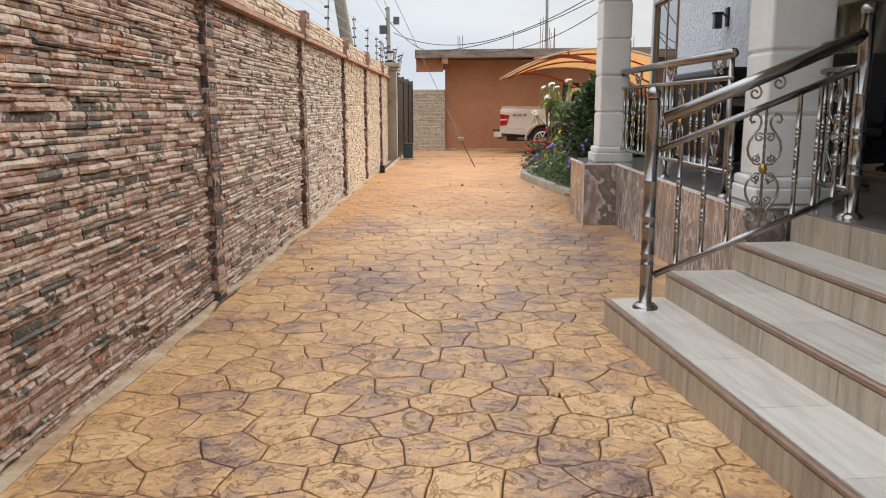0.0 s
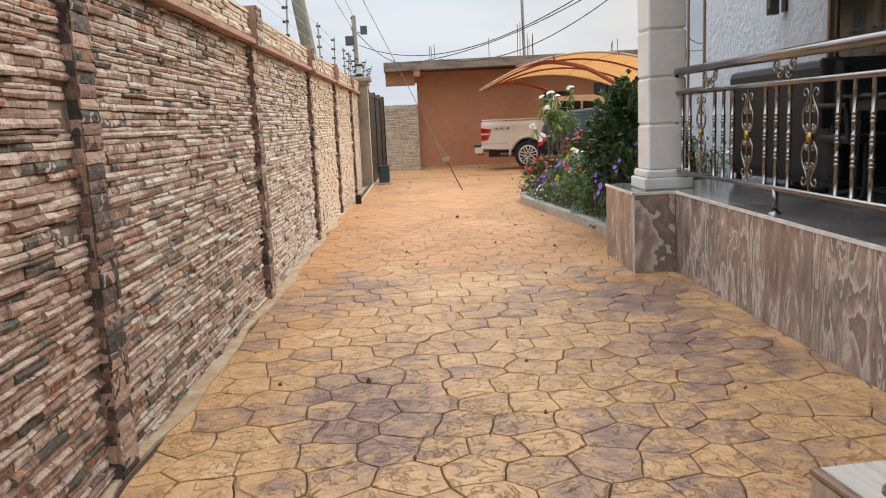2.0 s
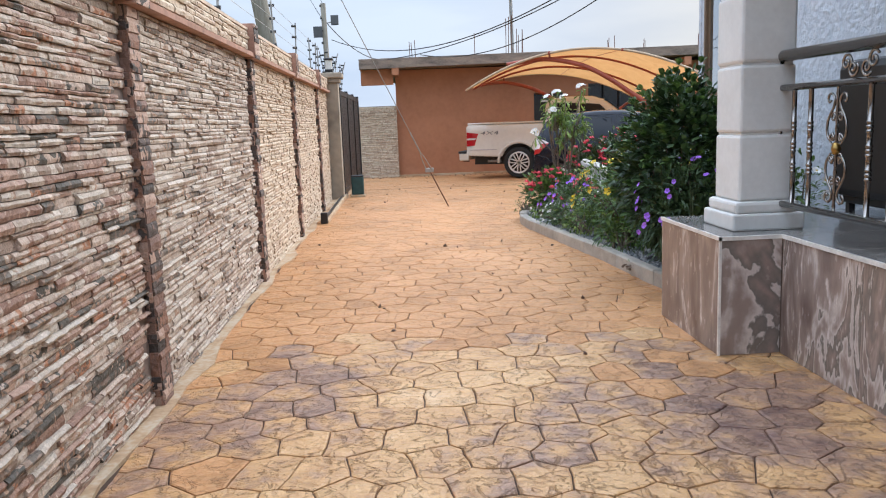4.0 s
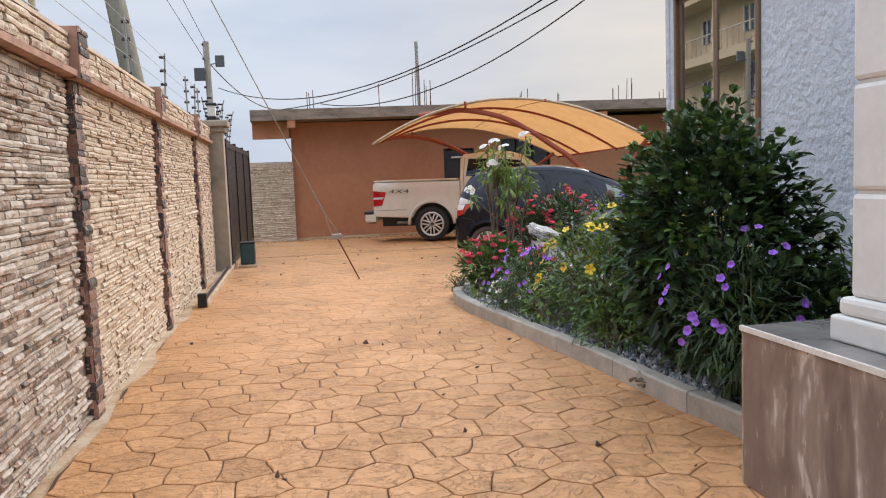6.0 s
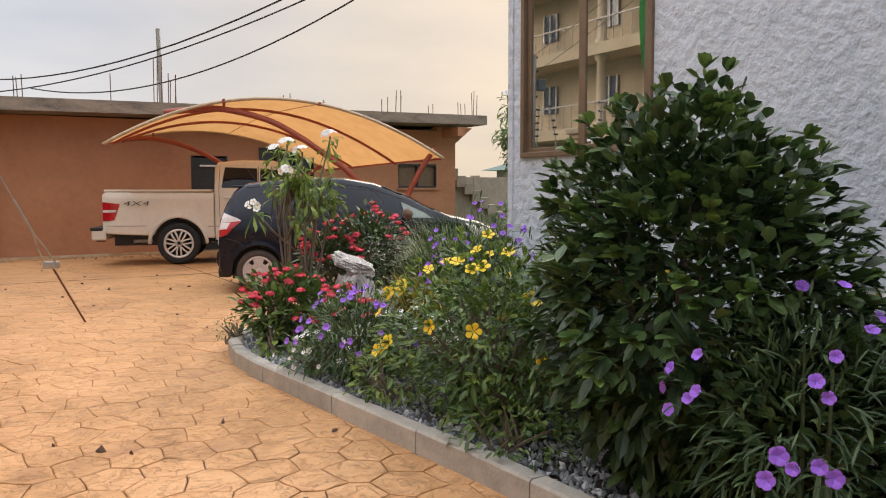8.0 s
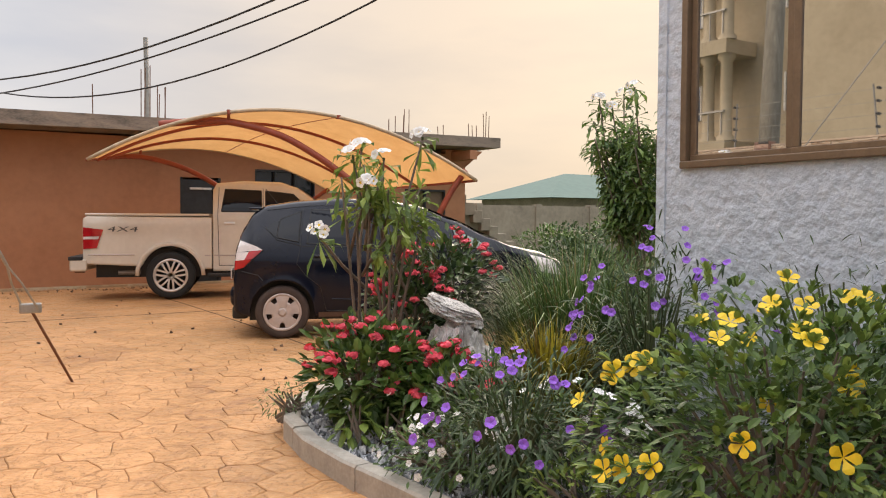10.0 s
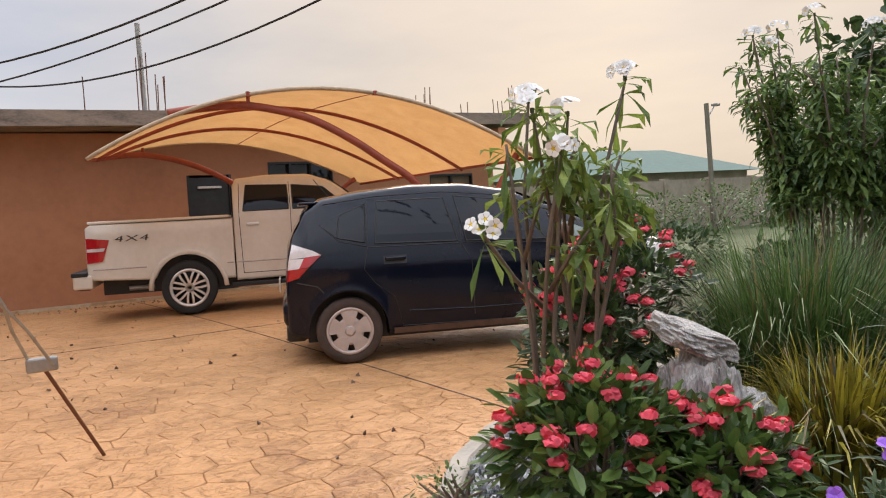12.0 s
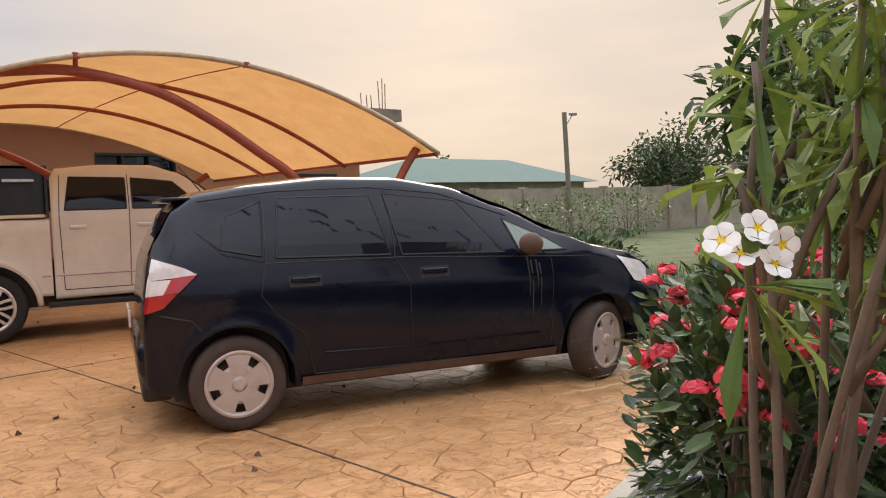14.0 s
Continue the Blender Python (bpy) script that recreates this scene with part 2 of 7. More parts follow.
M_marble_top = material("polished_grey_marble_tile", [(0.3, (0.13, 0.12, 0.11)), (0.6, (0.25, 0.235, 0.22)), (0.75, (0.36, 0.33, 0.31))], 2.5, 0.12, 0.02, 60, fine=0.15, pieces=0.05)
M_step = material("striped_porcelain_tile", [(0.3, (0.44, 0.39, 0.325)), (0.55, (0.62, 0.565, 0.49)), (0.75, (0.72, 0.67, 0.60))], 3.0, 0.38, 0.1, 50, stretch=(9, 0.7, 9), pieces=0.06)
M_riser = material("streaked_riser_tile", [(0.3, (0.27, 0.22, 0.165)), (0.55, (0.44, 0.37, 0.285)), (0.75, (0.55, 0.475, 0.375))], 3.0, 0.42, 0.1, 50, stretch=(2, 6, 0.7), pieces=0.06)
M_nosing = plain("bronze_nosing", (0.27, 0.175, 0.12), 0.35, 0.3)
M_trim = plain("white_trim", (0.72, 0.69, 0.64), 0.4)
M_white = material("white_column_paint", [(0.3, (0.66, 0.65, 0.62)), (0.7, (0.80, 0.79, 0.76))], 3, 0.55, 0.12, 60)
M_stucco = material("pale_blue_stucco", [(0.3, (0.46, 0.50, 0.56)), (0.5, (0.57, 0.61, 0.675)), (0.8, (0.66, 0.69, 0.74))], 9, 0.85, 1.0, 15, dist=0.03)
M_steel = plain("brushed_stainless", (0.30, 0.28, 0.262), 0.19, 1.0, var=0.12, bump=0.02)
M_gold = plain("gold_medallion", (0.44, 0.29, 0.09), 0.35, 1.0)
M_frame = plain("bronze_window_frame", (0.20, 0.135, 0.085), 0.4, 0.3, var=0.2)
M_glass = glass("reflective_glass", (0.02, 0.025, 0.03), 0.015)
_b = M_glass.node_tree.nodes["Principled BSDF"]
_b.inputs["Specular IOR Level"].default_value, _b.inputs["IOR"].default_value = 1.0, 3.2
M_darkglass = glass("dark_tinted_glass", (0.012, 0.013, 0.016), 0.03)
M_black = plain("black_plastic", (0.015, 0.015, 0.016), 0.5, var=0.3)
M_kerb = material("kerb_concrete", [(0.3, (0.29, 0.265, 0.225)), (0.55, (0.42, 0.385, 0.33)), (0.75, (0.52, 0.47, 0.40))], 6, 0.85, 0.5, 60, pieces=0.08)
M_gravel = material("grey_gravel", [(0.2, (0.14, 0.15, 0.165)), (0.5, (0.32, 0.33, 0.35)), (0.8, (0.66, 0.66, 0.66))], 20, 0.8, 0.3, 80, pieces=0.35)
M_soil = plain("dark_soil", (0.055, 0.045, 0.035), 0.95, var=0.4)
M_terra = material("terracotta_render", [(0.3, (0.36, 0.155, 0.075)), (0.5, (0.43, 0.195, 0.10)), (0.75, (0.49, 0.235, 0.125))], 1.1, 0.85, 0.25, 50)
M_slab = material("weathered_slab", [(0.3, (0.10, 0.085, 0.07)), (0.5, (0.24, 0.19, 0.15)), (0.75, (0.36, 0.28, 0.21))], 2.5, 0.9, 0.4, 30, stretch=(1, 1, 3))
M_block = material("old_concrete_wall", [(0.3, (0.20, 0.17, 0.13)), (0.55, (0.34, 0.29, 0.22)), (0.75, (0.42, 0.37, 0.29))], 0.9, 0.9, 0.4, 30)
M_grass = material("grass_ground", [(0.3, (0.04, 0.065, 0.02)), (0.5, (0.08, 0.105, 0.035)), (0.8, (0.17, 0.15, 0.07))], 1.2, 0.95, 0.8, 30, dist=0.03)
M_gate = plain("black_gate_steel", (0.022, 0.024, 0.027), 0.45, 0.4, var=0.3)
M_teal = plain("teal_motor_box", (0.02, 0.06, 0.06), 0.5)
M_rust = plain("rusty_steel", (0.16, 0.075, 0.045), 0.7, 0.4, var=0.4)
M_galv = plain("galvanised_steel", (0.33, 0.32, 0.30), 0.5, 0.7, var=0.25)
M_door_grey = plain("grey_lamp_housing", (0.10, 0.105, 0.11), 0.5, 0.2)
M_pole = material("weathered_pole_wood", [(0.3, (0.13, 0.115, 0.085)), (0.6, (0.24, 0.215, 0.165)), (0.8, (0.31, 0.28, 0.22))], 6, 0.9, 0.4, 40, stretch=(4, 4, 0.5))
M_wire = plain("dark_cable", (0.02, 0.02, 0.022), 0.6)
M_canopy = material("orange_shade_cloth", [(0.3, (0.58, 0.31, 0.11)), (0.6, (0.67, 0.38, 0.15)), (0.8, (0.70, 0.42, 0.18))], 3, 0.8, 0.15, 250)
_n, _l = M_canopy.node_tree.nodes, M_canopy.node_tree.links
_t, _m = _n.new("ShaderNodeBsdfTranslucent"), _n.new("ShaderNodeMixShader")
_l.new(_n["Principled BSDF"].inputs["Base Color"].links[0].from_socket, _t.inputs["Color"])
_m.inputs[0].default_value = 0.45
_l.new(_n["Principled BSDF"].outputs[0], _m.inputs[1])
_l.new(_t.outputs[0], _m.inputs[2])
_l.new(_m.outputs[0], _n["Material Output"].inputs[0])
M_canopy_steel = plain("red_oxide_steel", (0.30, 0.065, 0.035), 0.5, 0.1, var=0.25)
M_canopy_edge = plain("sun_faded_hem", (0.48, 0.36, 0.24), 0.8)


# ---- mesh helpers ----
def part(name, bm, mat, parent=None, label="", smooth=False):
    me = bpy.data.meshes.new(name)
    if smooth:
        for f in bm.faces:
            f.smooth = True
    bm.to_mesh(me)
    bm.free()
    me.materials.append(mat)
    ob = new(name, me)
    if parent:
        ob.parent = parent
    if label:
        ob["label"] = label
    return ob


def pydata(name, verts, faces, mat, parent=None, smooth=False):
    me = bpy.data.meshes.new(name)
    me.from_pydata(verts, [], faces)
    if smooth:
        me.polygons.foreach_set("use_smooth", [True] * len(me.polygons))
    me.materials.append(mat)
    ob = new(name, me)
    if parent:
        ob.parent = parent
    return ob


def thing(name, at, label, category, group="", kind=""):
    ob = new(name)
    ob.location = at
    ob.empty_display_size = 0.1
    bpy.context.view_layer.update()
    return tagged(ob, label, category, group, kind)


def block(bm, x0, x1, y0, y1, z0, z1, bevel=0.0):
    r = bmesh.ops.create_cube(bm, size=1)
    for v in r["verts"]:
        v.co = Vector(((x0 + x1) / 2 + v.co.x * (x1 - x0), (y0 + y1) / 2 + v.co.y * (y1 - y0), (z0 + z1) / 2 + v.co.z * (z1 - z0)))
    if bevel:
        es = list({e for v in r["verts"] for e in v.link_edges})
        bmesh.ops.bevel(bm, geom=es, offset=bevel, segments=2, affect="EDGES", profile=0.5)
    return r


def boxed(x0, x1, y0, y1, z0, z1, bevel=0.0):
    bm = bmesh.new()
    block(bm, x0, x1, y0, y1, z0, z1, bevel)
    return bm


def sweep(bm, pts, r, n=8, cap=True):
    """A round bar along points; r may be one radius or one for each point."""
    pts = [Vector(p) for p in pts]
    rs = r if isinstance(r, (list, tuple)) else [r] * len(pts)
    rings, side = [], None
    for i, p in enumerate(pts):
        t = (pts[min(i + 1, len(pts) - 1)] - pts[max(i - 1, 0)]).normalized()
        if side is None:
            side = t.orthogonal().normalized()
        side = (side - t * side.dot(t)).normalized()
        up = t.cross(side)
        rings.append([bm.verts.new(p + (side * math.cos(2 * math.pi * k / n) + up * math.sin(2 * math.pi * k / n)) * rs[i]) for k in range(n)])
    for a, b in zip(rings, rings[1:]):
        for k in range(n):
            bm.faces.new((a[k], a[(k + 1) % n], b[(k + 1) % n], b[k]))
    if cap:
        bm.faces.new(rings[0][::-1])
        bm.faces.new(rings[-1])


def bar(pts, r, n=8):
    bm = bmesh.new()
    sweep(bm, pts, r, n)
    return bm


def lathe(bm, profile, n=24, centre=(0, 0, 0), axis="Z"):
    """Turns (radius, height) pairs round an axis."""
    rings = []
    for r, h in profile:
        ring = []
        for k in range(n):
            a = 2 * math.pi * k / n
            p = (r * math.cos(a), r * math.sin(a), h) if axis == "Z" else (r * math.cos(a), h, r * math.sin(a))
            ring.append(bm.verts.new(Vector(centre) + Vector(p)))
        rings.append(ring)
    for a, b in zip(rings, rings[1:]):
        for k in range(n):
            bm.faces.new((a[k], a[(k + 1) % n], b[(k + 1) % n], b[k]))
    bm.faces.new(rings[0])
    bm.faces.new(rings[-1][::-1])


def prism(outline, z0, z1):
    bm = bmesh.new()
    lo = [bm.verts.new((x, y, z0)) for x, y in outline]
    hi = [bm.verts.new((x, y, z1)) for x, y in outline]
    bm.faces.new(lo[::-1])
    bm.faces.new(hi)
    for i in range(len(lo)):
        j = (i + 1) % len(lo)
        bm.faces.new((lo[i], lo[j], hi[j], hi[i]))
    return bm


def sag(a, b, drop, n=24):
    a, b = Vector(a), Vector(b)
    return [a.lerp(b, i / n) - Vector((0, 0, 4 * drop * (i / n) * (1 - i / n))) for i in range(n + 1)]


# ---- ground and perimeter wall ----
WALL_X = -1.12
def fall(y):
    """Height of the paved ground: level along the house, then falling gently to the rear building."""
    return -0.22 * (max(0.0, min(13.2, y - 16.0)) / 13.2) ** 2


def sloped(name, x0, x1, y0, y1, lift, mat, parent=None, step=0.6, thick=0.0):
    """A sheet that follows the fall of the ground."""
    n = max(1, round((y1 - y0) / step))
    ys = [y0 + (y1 - y0) * k / n for k in range(n + 1)]
    V = [(x, y, fall(y) + lift) for y in ys for x in (x0, x1)]
    Fc = [(2 * k, 2 * k + 1, 2 * k + 3, 2 * k + 2) for k in range(n)]
    if thick:
        m = len(V)
        V += [(x, y, z - thick) for x, y, z in V]
        Fc += [(m + 2 * k, m + 2 * k + 2, m + 2 * k + 3, m + 2 * k + 1) for k in range(n)]
        Fc += [(2 * k, 2 * k + 2, m + 2 * k + 2, m + 2 * k) for k in range(n)] + [(2 * k + 3, 2 * k + 1, m + 2 * k + 1, m + 2 * k + 3) for k in range(n)]
        Fc += [(1, 0, m, m + 1), (2 * n, 2 * n + 1, m + 2 * n + 1, m + 2 * n)]
    return pydata(name, V, Fc, mat, parent)


YL = [-400.0, 16.0] + [16.0 + 1.1 * k for k in range(1, 13)] + [1500.0]
tagged(pydata("ground", [(x, y, fall(y) - 0.03) for y in YL for x in (-900, 900)], [(2 * k, 2 * k + 1, 2 * k + 3, 2 * k + 2) for k in range(len(YL) - 1)], M_grass),
       kind="structure", label="grassy ground reaching to the horizon", category="ground")
road = tagged(sloped("road", -1.1, 7.3, -4, 13.4, -0.012, M_joint, thick=0.016), kind="structure", label="driveway bed of stamped concrete with dark joints", category="driveway")
sloped("yard_bed", -1.1, 7.3, 13.4, 29.25, -0.012, M_joint_yard, road, thick=0.016)

bm = bmesh.new()
ys = [-4 + 0.4 * i for i in range(62)]
edge = [(WALL_X + 0.085 + 0.10 * noise.noise(Vector((0, y * 1.3, 7))), y) for y in ys]
part("cement_strip", prism([(WALL_X - 0.05, ys[0])] + edge + [(WALL_X - 0.05, ys[-1])], -0.012, 0.006), M_cement, road, "rough grey cement strip beside the wall")
sloped("control_joint", 3.215, 3.230, 16.9, 29.0, 0.003, M_joint, road, thick=0.02)
sloped("control_joint", -0.9, 7.2, 22.6, 22.615, 0.003, M_joint, road, thick=0.02)

wall = tagged(part("wall_west", boxed(WALL_X - 0.25, WALL_X - 0.006, -4, 20.0, -0.03, 2.22), M_mortar), kind="structure",
              label="perimeter wall clad with split ledge stone strips", category="wall")
PIL_Y = [-0.75, 2.45, 5.72, 8.97, 12.17, 15.05, 18.03]
COPE0, COPE1 = 2.05, 2.25
# the ledge's brown is the shadow below the coping, put into its colour
part("coping_ledge", boxed(WALL_X - 0.05, WALL_X + 0.085, -4, 20.0, COPE0 - 0.035, COPE0), M_ledger, wall, "projecting ledge under the coping, browned with painted shade")
part("wall_top", boxed(WALL_X - 0.28, WALL_X + 0.05, -4, 20.0, COPE1 - 0.01, COPE1 + 0.012), M_cope, wall)

# ---- porch, steps, house ----
def tile_row(parent, mat, name, axis, fixed, a0, a1, z0, z1, step, out, thick=0.012):
    """Upright tiles with 3 mm joints on a plane; axis is the way they run, out the way they face."""
    n = max(1, round((a1 - a0) / step))
    w = (a1 - a0) / n
    for i in range(n):
        p, q = a0 + i * w + 0.0015, a0 + (i + 1) * w - 0.0015
        f0, f1 = sorted((fixed, fixed + out * thick))
        b = boxed(f0, f1, p, q, z0, z1, 0.002) if axis == "y" else boxed(p, q, f0, f1, z0, z1, 0.002)
        part(name, b, mat, parent)


def tile_floor(parent, mat, name, x0, x1, y0, y1, z, sx, sy, thick=0.012):
    nx, ny = max(1, round((x1 - x0) / sx)), max(1, round((y1 - y0) / sy))
    for i in range(nx):
        for j in range(ny):
            a, b = x0 + (x1 - x0) * i / nx, x0 + (x1 - x0) * (i + 1) / nx
            c, d = y0 + (y1 - y0) * j / ny, y0 + (y1 - y0) * (j + 1) / ny
            part(name, boxed(a + 0.0015, b - 0.0015, c + 0.0015, d - 0.0015, z - thick, z, 0.0015), mat, parent)


HX = 4.07          # face of the house
HY = 15.0          # its far corner
PZ = 0.69          # porch floor
YE = 5.33          # end of the long marble face
YS = 5.07          # end of the steps
porch = thing("porch", (0, 0, 0), "raised porch faced with brown veined marble tiles", "porch", kind="structure")
part("porch_core", boxed(2.345, HX, YE - 0.02, 9.3, 0, PZ - 0.014), M_mortar, porch)
SPLAY = radians(6.5)          # the steps stand askew to the house
part("porch_core", prism([(2.64, YE - 0.02), (2.66, 5.05), (2.64 + 7.05 * math.tan(SPLAY), -2), (HX, -2), (HX, YE - 0.02)], 0, PZ - 0.014), M_mortar, porch)
part("corner_block", boxed(1.985, HX, 9.235, 10.2, 0, PZ - 0.014), M_mortar, porch)
tile_row(porch, M_marble, "marble_tile", "y", 2.345, YE - 0.02, 9.22, 0.0, PZ - 0.02, 0.78, -1)
tile_row(porch, M_marble, "marble_tile", "y", 1.985, 9.235, 10.2, 0.0, PZ - 0.02, 0.97, -1)
tile_row(porch, M_marble, "marble_tile", "x", 9.235, 1.973, 2.333, 0.0, PZ - 0.02, 0.4, -1)
tile_row(porch, M_marble, "marble_tile", "x", 10.2, 1.973, HX, 0.0, PZ - 0.02, 0.7, 1)
tile_row(porch, M_marble, "marble_tile", "x", YE - 0.02, 2.333, 2.60, 0.0, PZ - 0.02, 0.4, -1)
tile_floor(porch, M_marble_top, "floor_tile", 2.333, HX, YE - 0.03, 9.22, PZ, 0.6, 0.6)
tile_floor(porch, M_marble_top, "floor_tile", 1.973, HX, 9.22, 10.21, PZ, 0.6, 0.6)
tile_floor(porch, M_marble_top, "floor_tile", 3.45, HX, -2, YE - 0.03, PZ, 0.6, 0.6)
part("landing_slab", prism([(2.60, YE - 0.035), (2.61, 5.05), (2.60 + 7.05 * math.tan(SPLAY), -2), (3.447, -2), (3.447, YE - 0.035)], PZ - 0.013, PZ), M_marble_top, porch)
for b in (boxed(1.965, 1.979, 9.215, 10.215, PZ - 0.02, PZ + 0.002), boxed(1.965, 2.335, 9.215, 9.229, PZ - 0.02, PZ + 0.002),
          boxed(1.966, 1.98, 9.216, 9.23, 0, PZ - 0.02), boxed(2.325, 2.339, YE - 0.03, 9.215, PZ - 0.02, PZ + 0.002)):
    part("edge_trim", b, M_trim, porch, "white tile edging strip")

steps = thing("porch_steps", (0, 0, 0), "three tiled porch steps with bronze nosings", "steps", kind="structure")
for i, (x, z) in enumerate(((1.44, 0.165), (1.81, 0.33), (2.23, 0.50))):
    y1 = YS - 0.012 * i
    part("step_core", boxed(x + 0.012, 2.60, -2, y1 - 0.012, 0, z - 0.014), M_mortar, steps)
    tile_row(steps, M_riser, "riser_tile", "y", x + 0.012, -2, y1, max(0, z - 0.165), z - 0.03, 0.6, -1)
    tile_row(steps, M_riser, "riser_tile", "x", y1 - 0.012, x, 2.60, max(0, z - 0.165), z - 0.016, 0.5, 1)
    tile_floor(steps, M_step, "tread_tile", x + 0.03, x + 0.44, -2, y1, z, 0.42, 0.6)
    part("nosing", bar([(x + 0.012, -2, z - 0.012), (x + 0.012, y1 + 0.004, z - 0.012)], 0.017, 10), M_nosing, steps, "rounded bronze-coloured step nosing")
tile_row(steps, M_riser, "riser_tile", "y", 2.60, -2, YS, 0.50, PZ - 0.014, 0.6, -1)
steps.rotation_euler = (0, 0, SPLAY)
steps.location = Vector((1.44, YS, 0)) - Euler((0, 0, SPLAY)).to_matrix() @ Vector((1.44, YS, 0))


def column(x0, x1, y0, y1, z0, z1):
    c = thing("column", ((x0 + x1) / 2, (y0 + y1) / 2, z0), "white square porch column with banded joints on a plinth", "column", "porch columns", "structure")
    inv = c.matrix_world.inverted()
    def add(name, bm, **k):
        o = part(name, bm, M_white, c, **k)
        o.matrix_parent_inverse = inv
    add("base", boxed(x0 - 0.05, x1 + 0.05, y0 - 0.05, y1 + 0.05, z0, z0 + 0.10, 0.012))
    bm = boxed(x0 - 0.03, x1 + 0.03, y0 - 0.03, y1 + 0.03, z0 + 0.10, z0 + 0.17, 0.02)
    add("base_moulding", bm)
    z = z0 + 0.17
    while z < z1:
        h = 0.40
        add("drum", boxed(x0, x1, y0, y1, z, min(z + h - 0.012, z1), 0.018))
        add("joint", boxed(x0 + 0.015, x1 - 0.015, y0 + 0.015, y1 - 0.015, z + h - 0.012, min(z + h, z1)))
        z += h
    return c


column(2.17, 2.50, 9.45, 9.80, PZ, 3.3)
column(2.50, 2.90, 5.50, 5.90, PZ, 3.3)

tagged(part("porch_roof", boxed(1.95, HX - 0.13, -2.2, 10.3, 3.3, 3.5), M_white), "plain white flat roof over the porch", "roof", kind="structure")
house = thing("house_wall", (0, 0, 0), "pale blue textured stucco house wall with tinted windows", "house", kind="structure")
WY0, WY1, WZ0, WZ1 = 13.31, 14.80, 1.59, 3.1      # side window
DY0, DY1, DZ1 = 6.6, 10.1, 3.0                      # tall glazing on the porch
PW0, PW1 = 3.6, 6.1                                # second window, above the porch chair
T = 0.25
def hw(y0, y1, z0, z1):
    part("stucco", boxed(HX, HX + T, y0, y1, z0, z1), M_stucco, house)
hw(WY1, HY, -0.02, 3.55)
hw(WY0, WY1, -0.02, WZ0)
hw(WY0, WY1, WZ1, 3.55)
hw(DY1, WY0, -0.02, 3.55)
hw(DY0, DY1, DZ1, 3.55)
hw(PW1, DY0, -0.02, 3.55)
hw(PW0, PW1, 2.9, 3.55)
hw(-3, PW0, -0.02, 3.55)
part("stucco", boxed(HX + T, 13, HY - 0.25, HY, -0.02, 3.55), M_stucco, house)
part("rear_wall", boxed(12.75, 13, -3, HY - 0.25, -0.02, 3.55), M_stucco, house)
part("rear_wall", boxed(HX + T, 12.75, -3, -2.75, -0.02, 3.55), M_stucco, house)
part("roof_slab", boxed(HX - 0.12, 13.3, -3.3, HY + 0.3, 3.55, 3.7), M_white, house)
part("corner_strip", boxed(HX - 0.012, HX, HY - 0.07, HY, -0.02, 3.55), M_stucco, house)


def window(name, y0, y1, z0, z1, panes, label, pane_m=None):
    w = thing(name, (HX, (y0 + y1) / 2, z0), label, "window", kind="structure")
    inv = w.matrix_world.inverted()
    def add(n, bm, mat, parent=w, **k):
        o = part(n, bm, mat, parent, **k)
        o.matrix_parent_inverse = inv
        return o
    f = 0.045
    for b in (boxed(HX - 0.03, HX + 0.06, y0, y1, z0, z0 + f, 0.006), boxed(HX - 0.03, HX + 0.06, y0, y1, z1 - f, z1, 0.006),
              boxed(HX - 0.028, HX + 0.06, y0, y0 + f, z0 + f, z1 - f, 0.006), boxed(HX - 0.028, HX + 0.06, y1 - f, y1, z0 + f, z1 - f, 0.006)):
        add("window_frame", b, M_frame)
    n = len(panes) - 1
    for i in range(n):
        a, b2 = y0 + f + (y1 - y0 - 2 * f) * panes[i], y0 + f + (y1 - y0 - 2 * f) * panes[i + 1]
        d = 0.012 * (i % 2)
        for q in (boxed(HX + d, HX + d + 0.03, a, b2, z0 + f, z0 + f + 0.035, 0.004), boxed(HX + d, HX + d + 0.03, a, b2, z1 - f - 0.035, z1 - f, 0.004),
                  boxed(HX + d, HX + d + 0.03, a, a + 0.045, z0 + f + 0.035, z1 - f - 0.035, 0.004), boxed(HX + d, HX + d + 0.03, b2 - 0.045, b2, z0 + f + 0.035, z1 - f - 0.035, 0.004)):
            add("sash", q, M_frame)
        add("pane", boxed(HX + d + 0.012, HX + d + 0.018, a + 0.04, b2 - 0.04, z0 + f + 0.03, z1 - f - 0.03), pane_m or M_glass, label="mirror-tinted sliding pane")
    return w


window("window_1", WY0, WY1, WZ0, WZ1, (0, 0.5, 1), "bronze aluminium sliding window with mirror-tinted panes")
window("window_2", DY0, DY1, PZ, DZ1, (0, 0.5, 1), "tall bronze-framed sliding glazing behind the porch sofa", M_darkglass)
window("window_3", PW0, PW1, PZ, 2.9, (0, 0.5, 1), "tall bronze-framed glazing beside the porch steps", M_darkglass)

lamp = thing("wall_lamp", (HX - 0.08, 11.0, 2.45), "dark wall lantern mounted on the stucco", "lamp")
for n, b, m in (("back_plate", boxed(-0.01 + 0.06, 0.08, -0.05, 0.05, -0.12, 0.12, 0.006), M_black), ("arm", bar([(0.05, 0, 0.0), (0.0, 0, 0.06), (-0.05, 0, 0.05)], 0.012), M_black),
                ("lantern", boxed(-0.11, -0.01, -0.05, 0.05, -0.15, 0.04, 0.01), M_darkglass), ("cap", boxed(-0.12, 0.0, -0.06, 0.06, 0.04, 0.06, 0.006), M_black)):
    part(n, b, m, lamp)


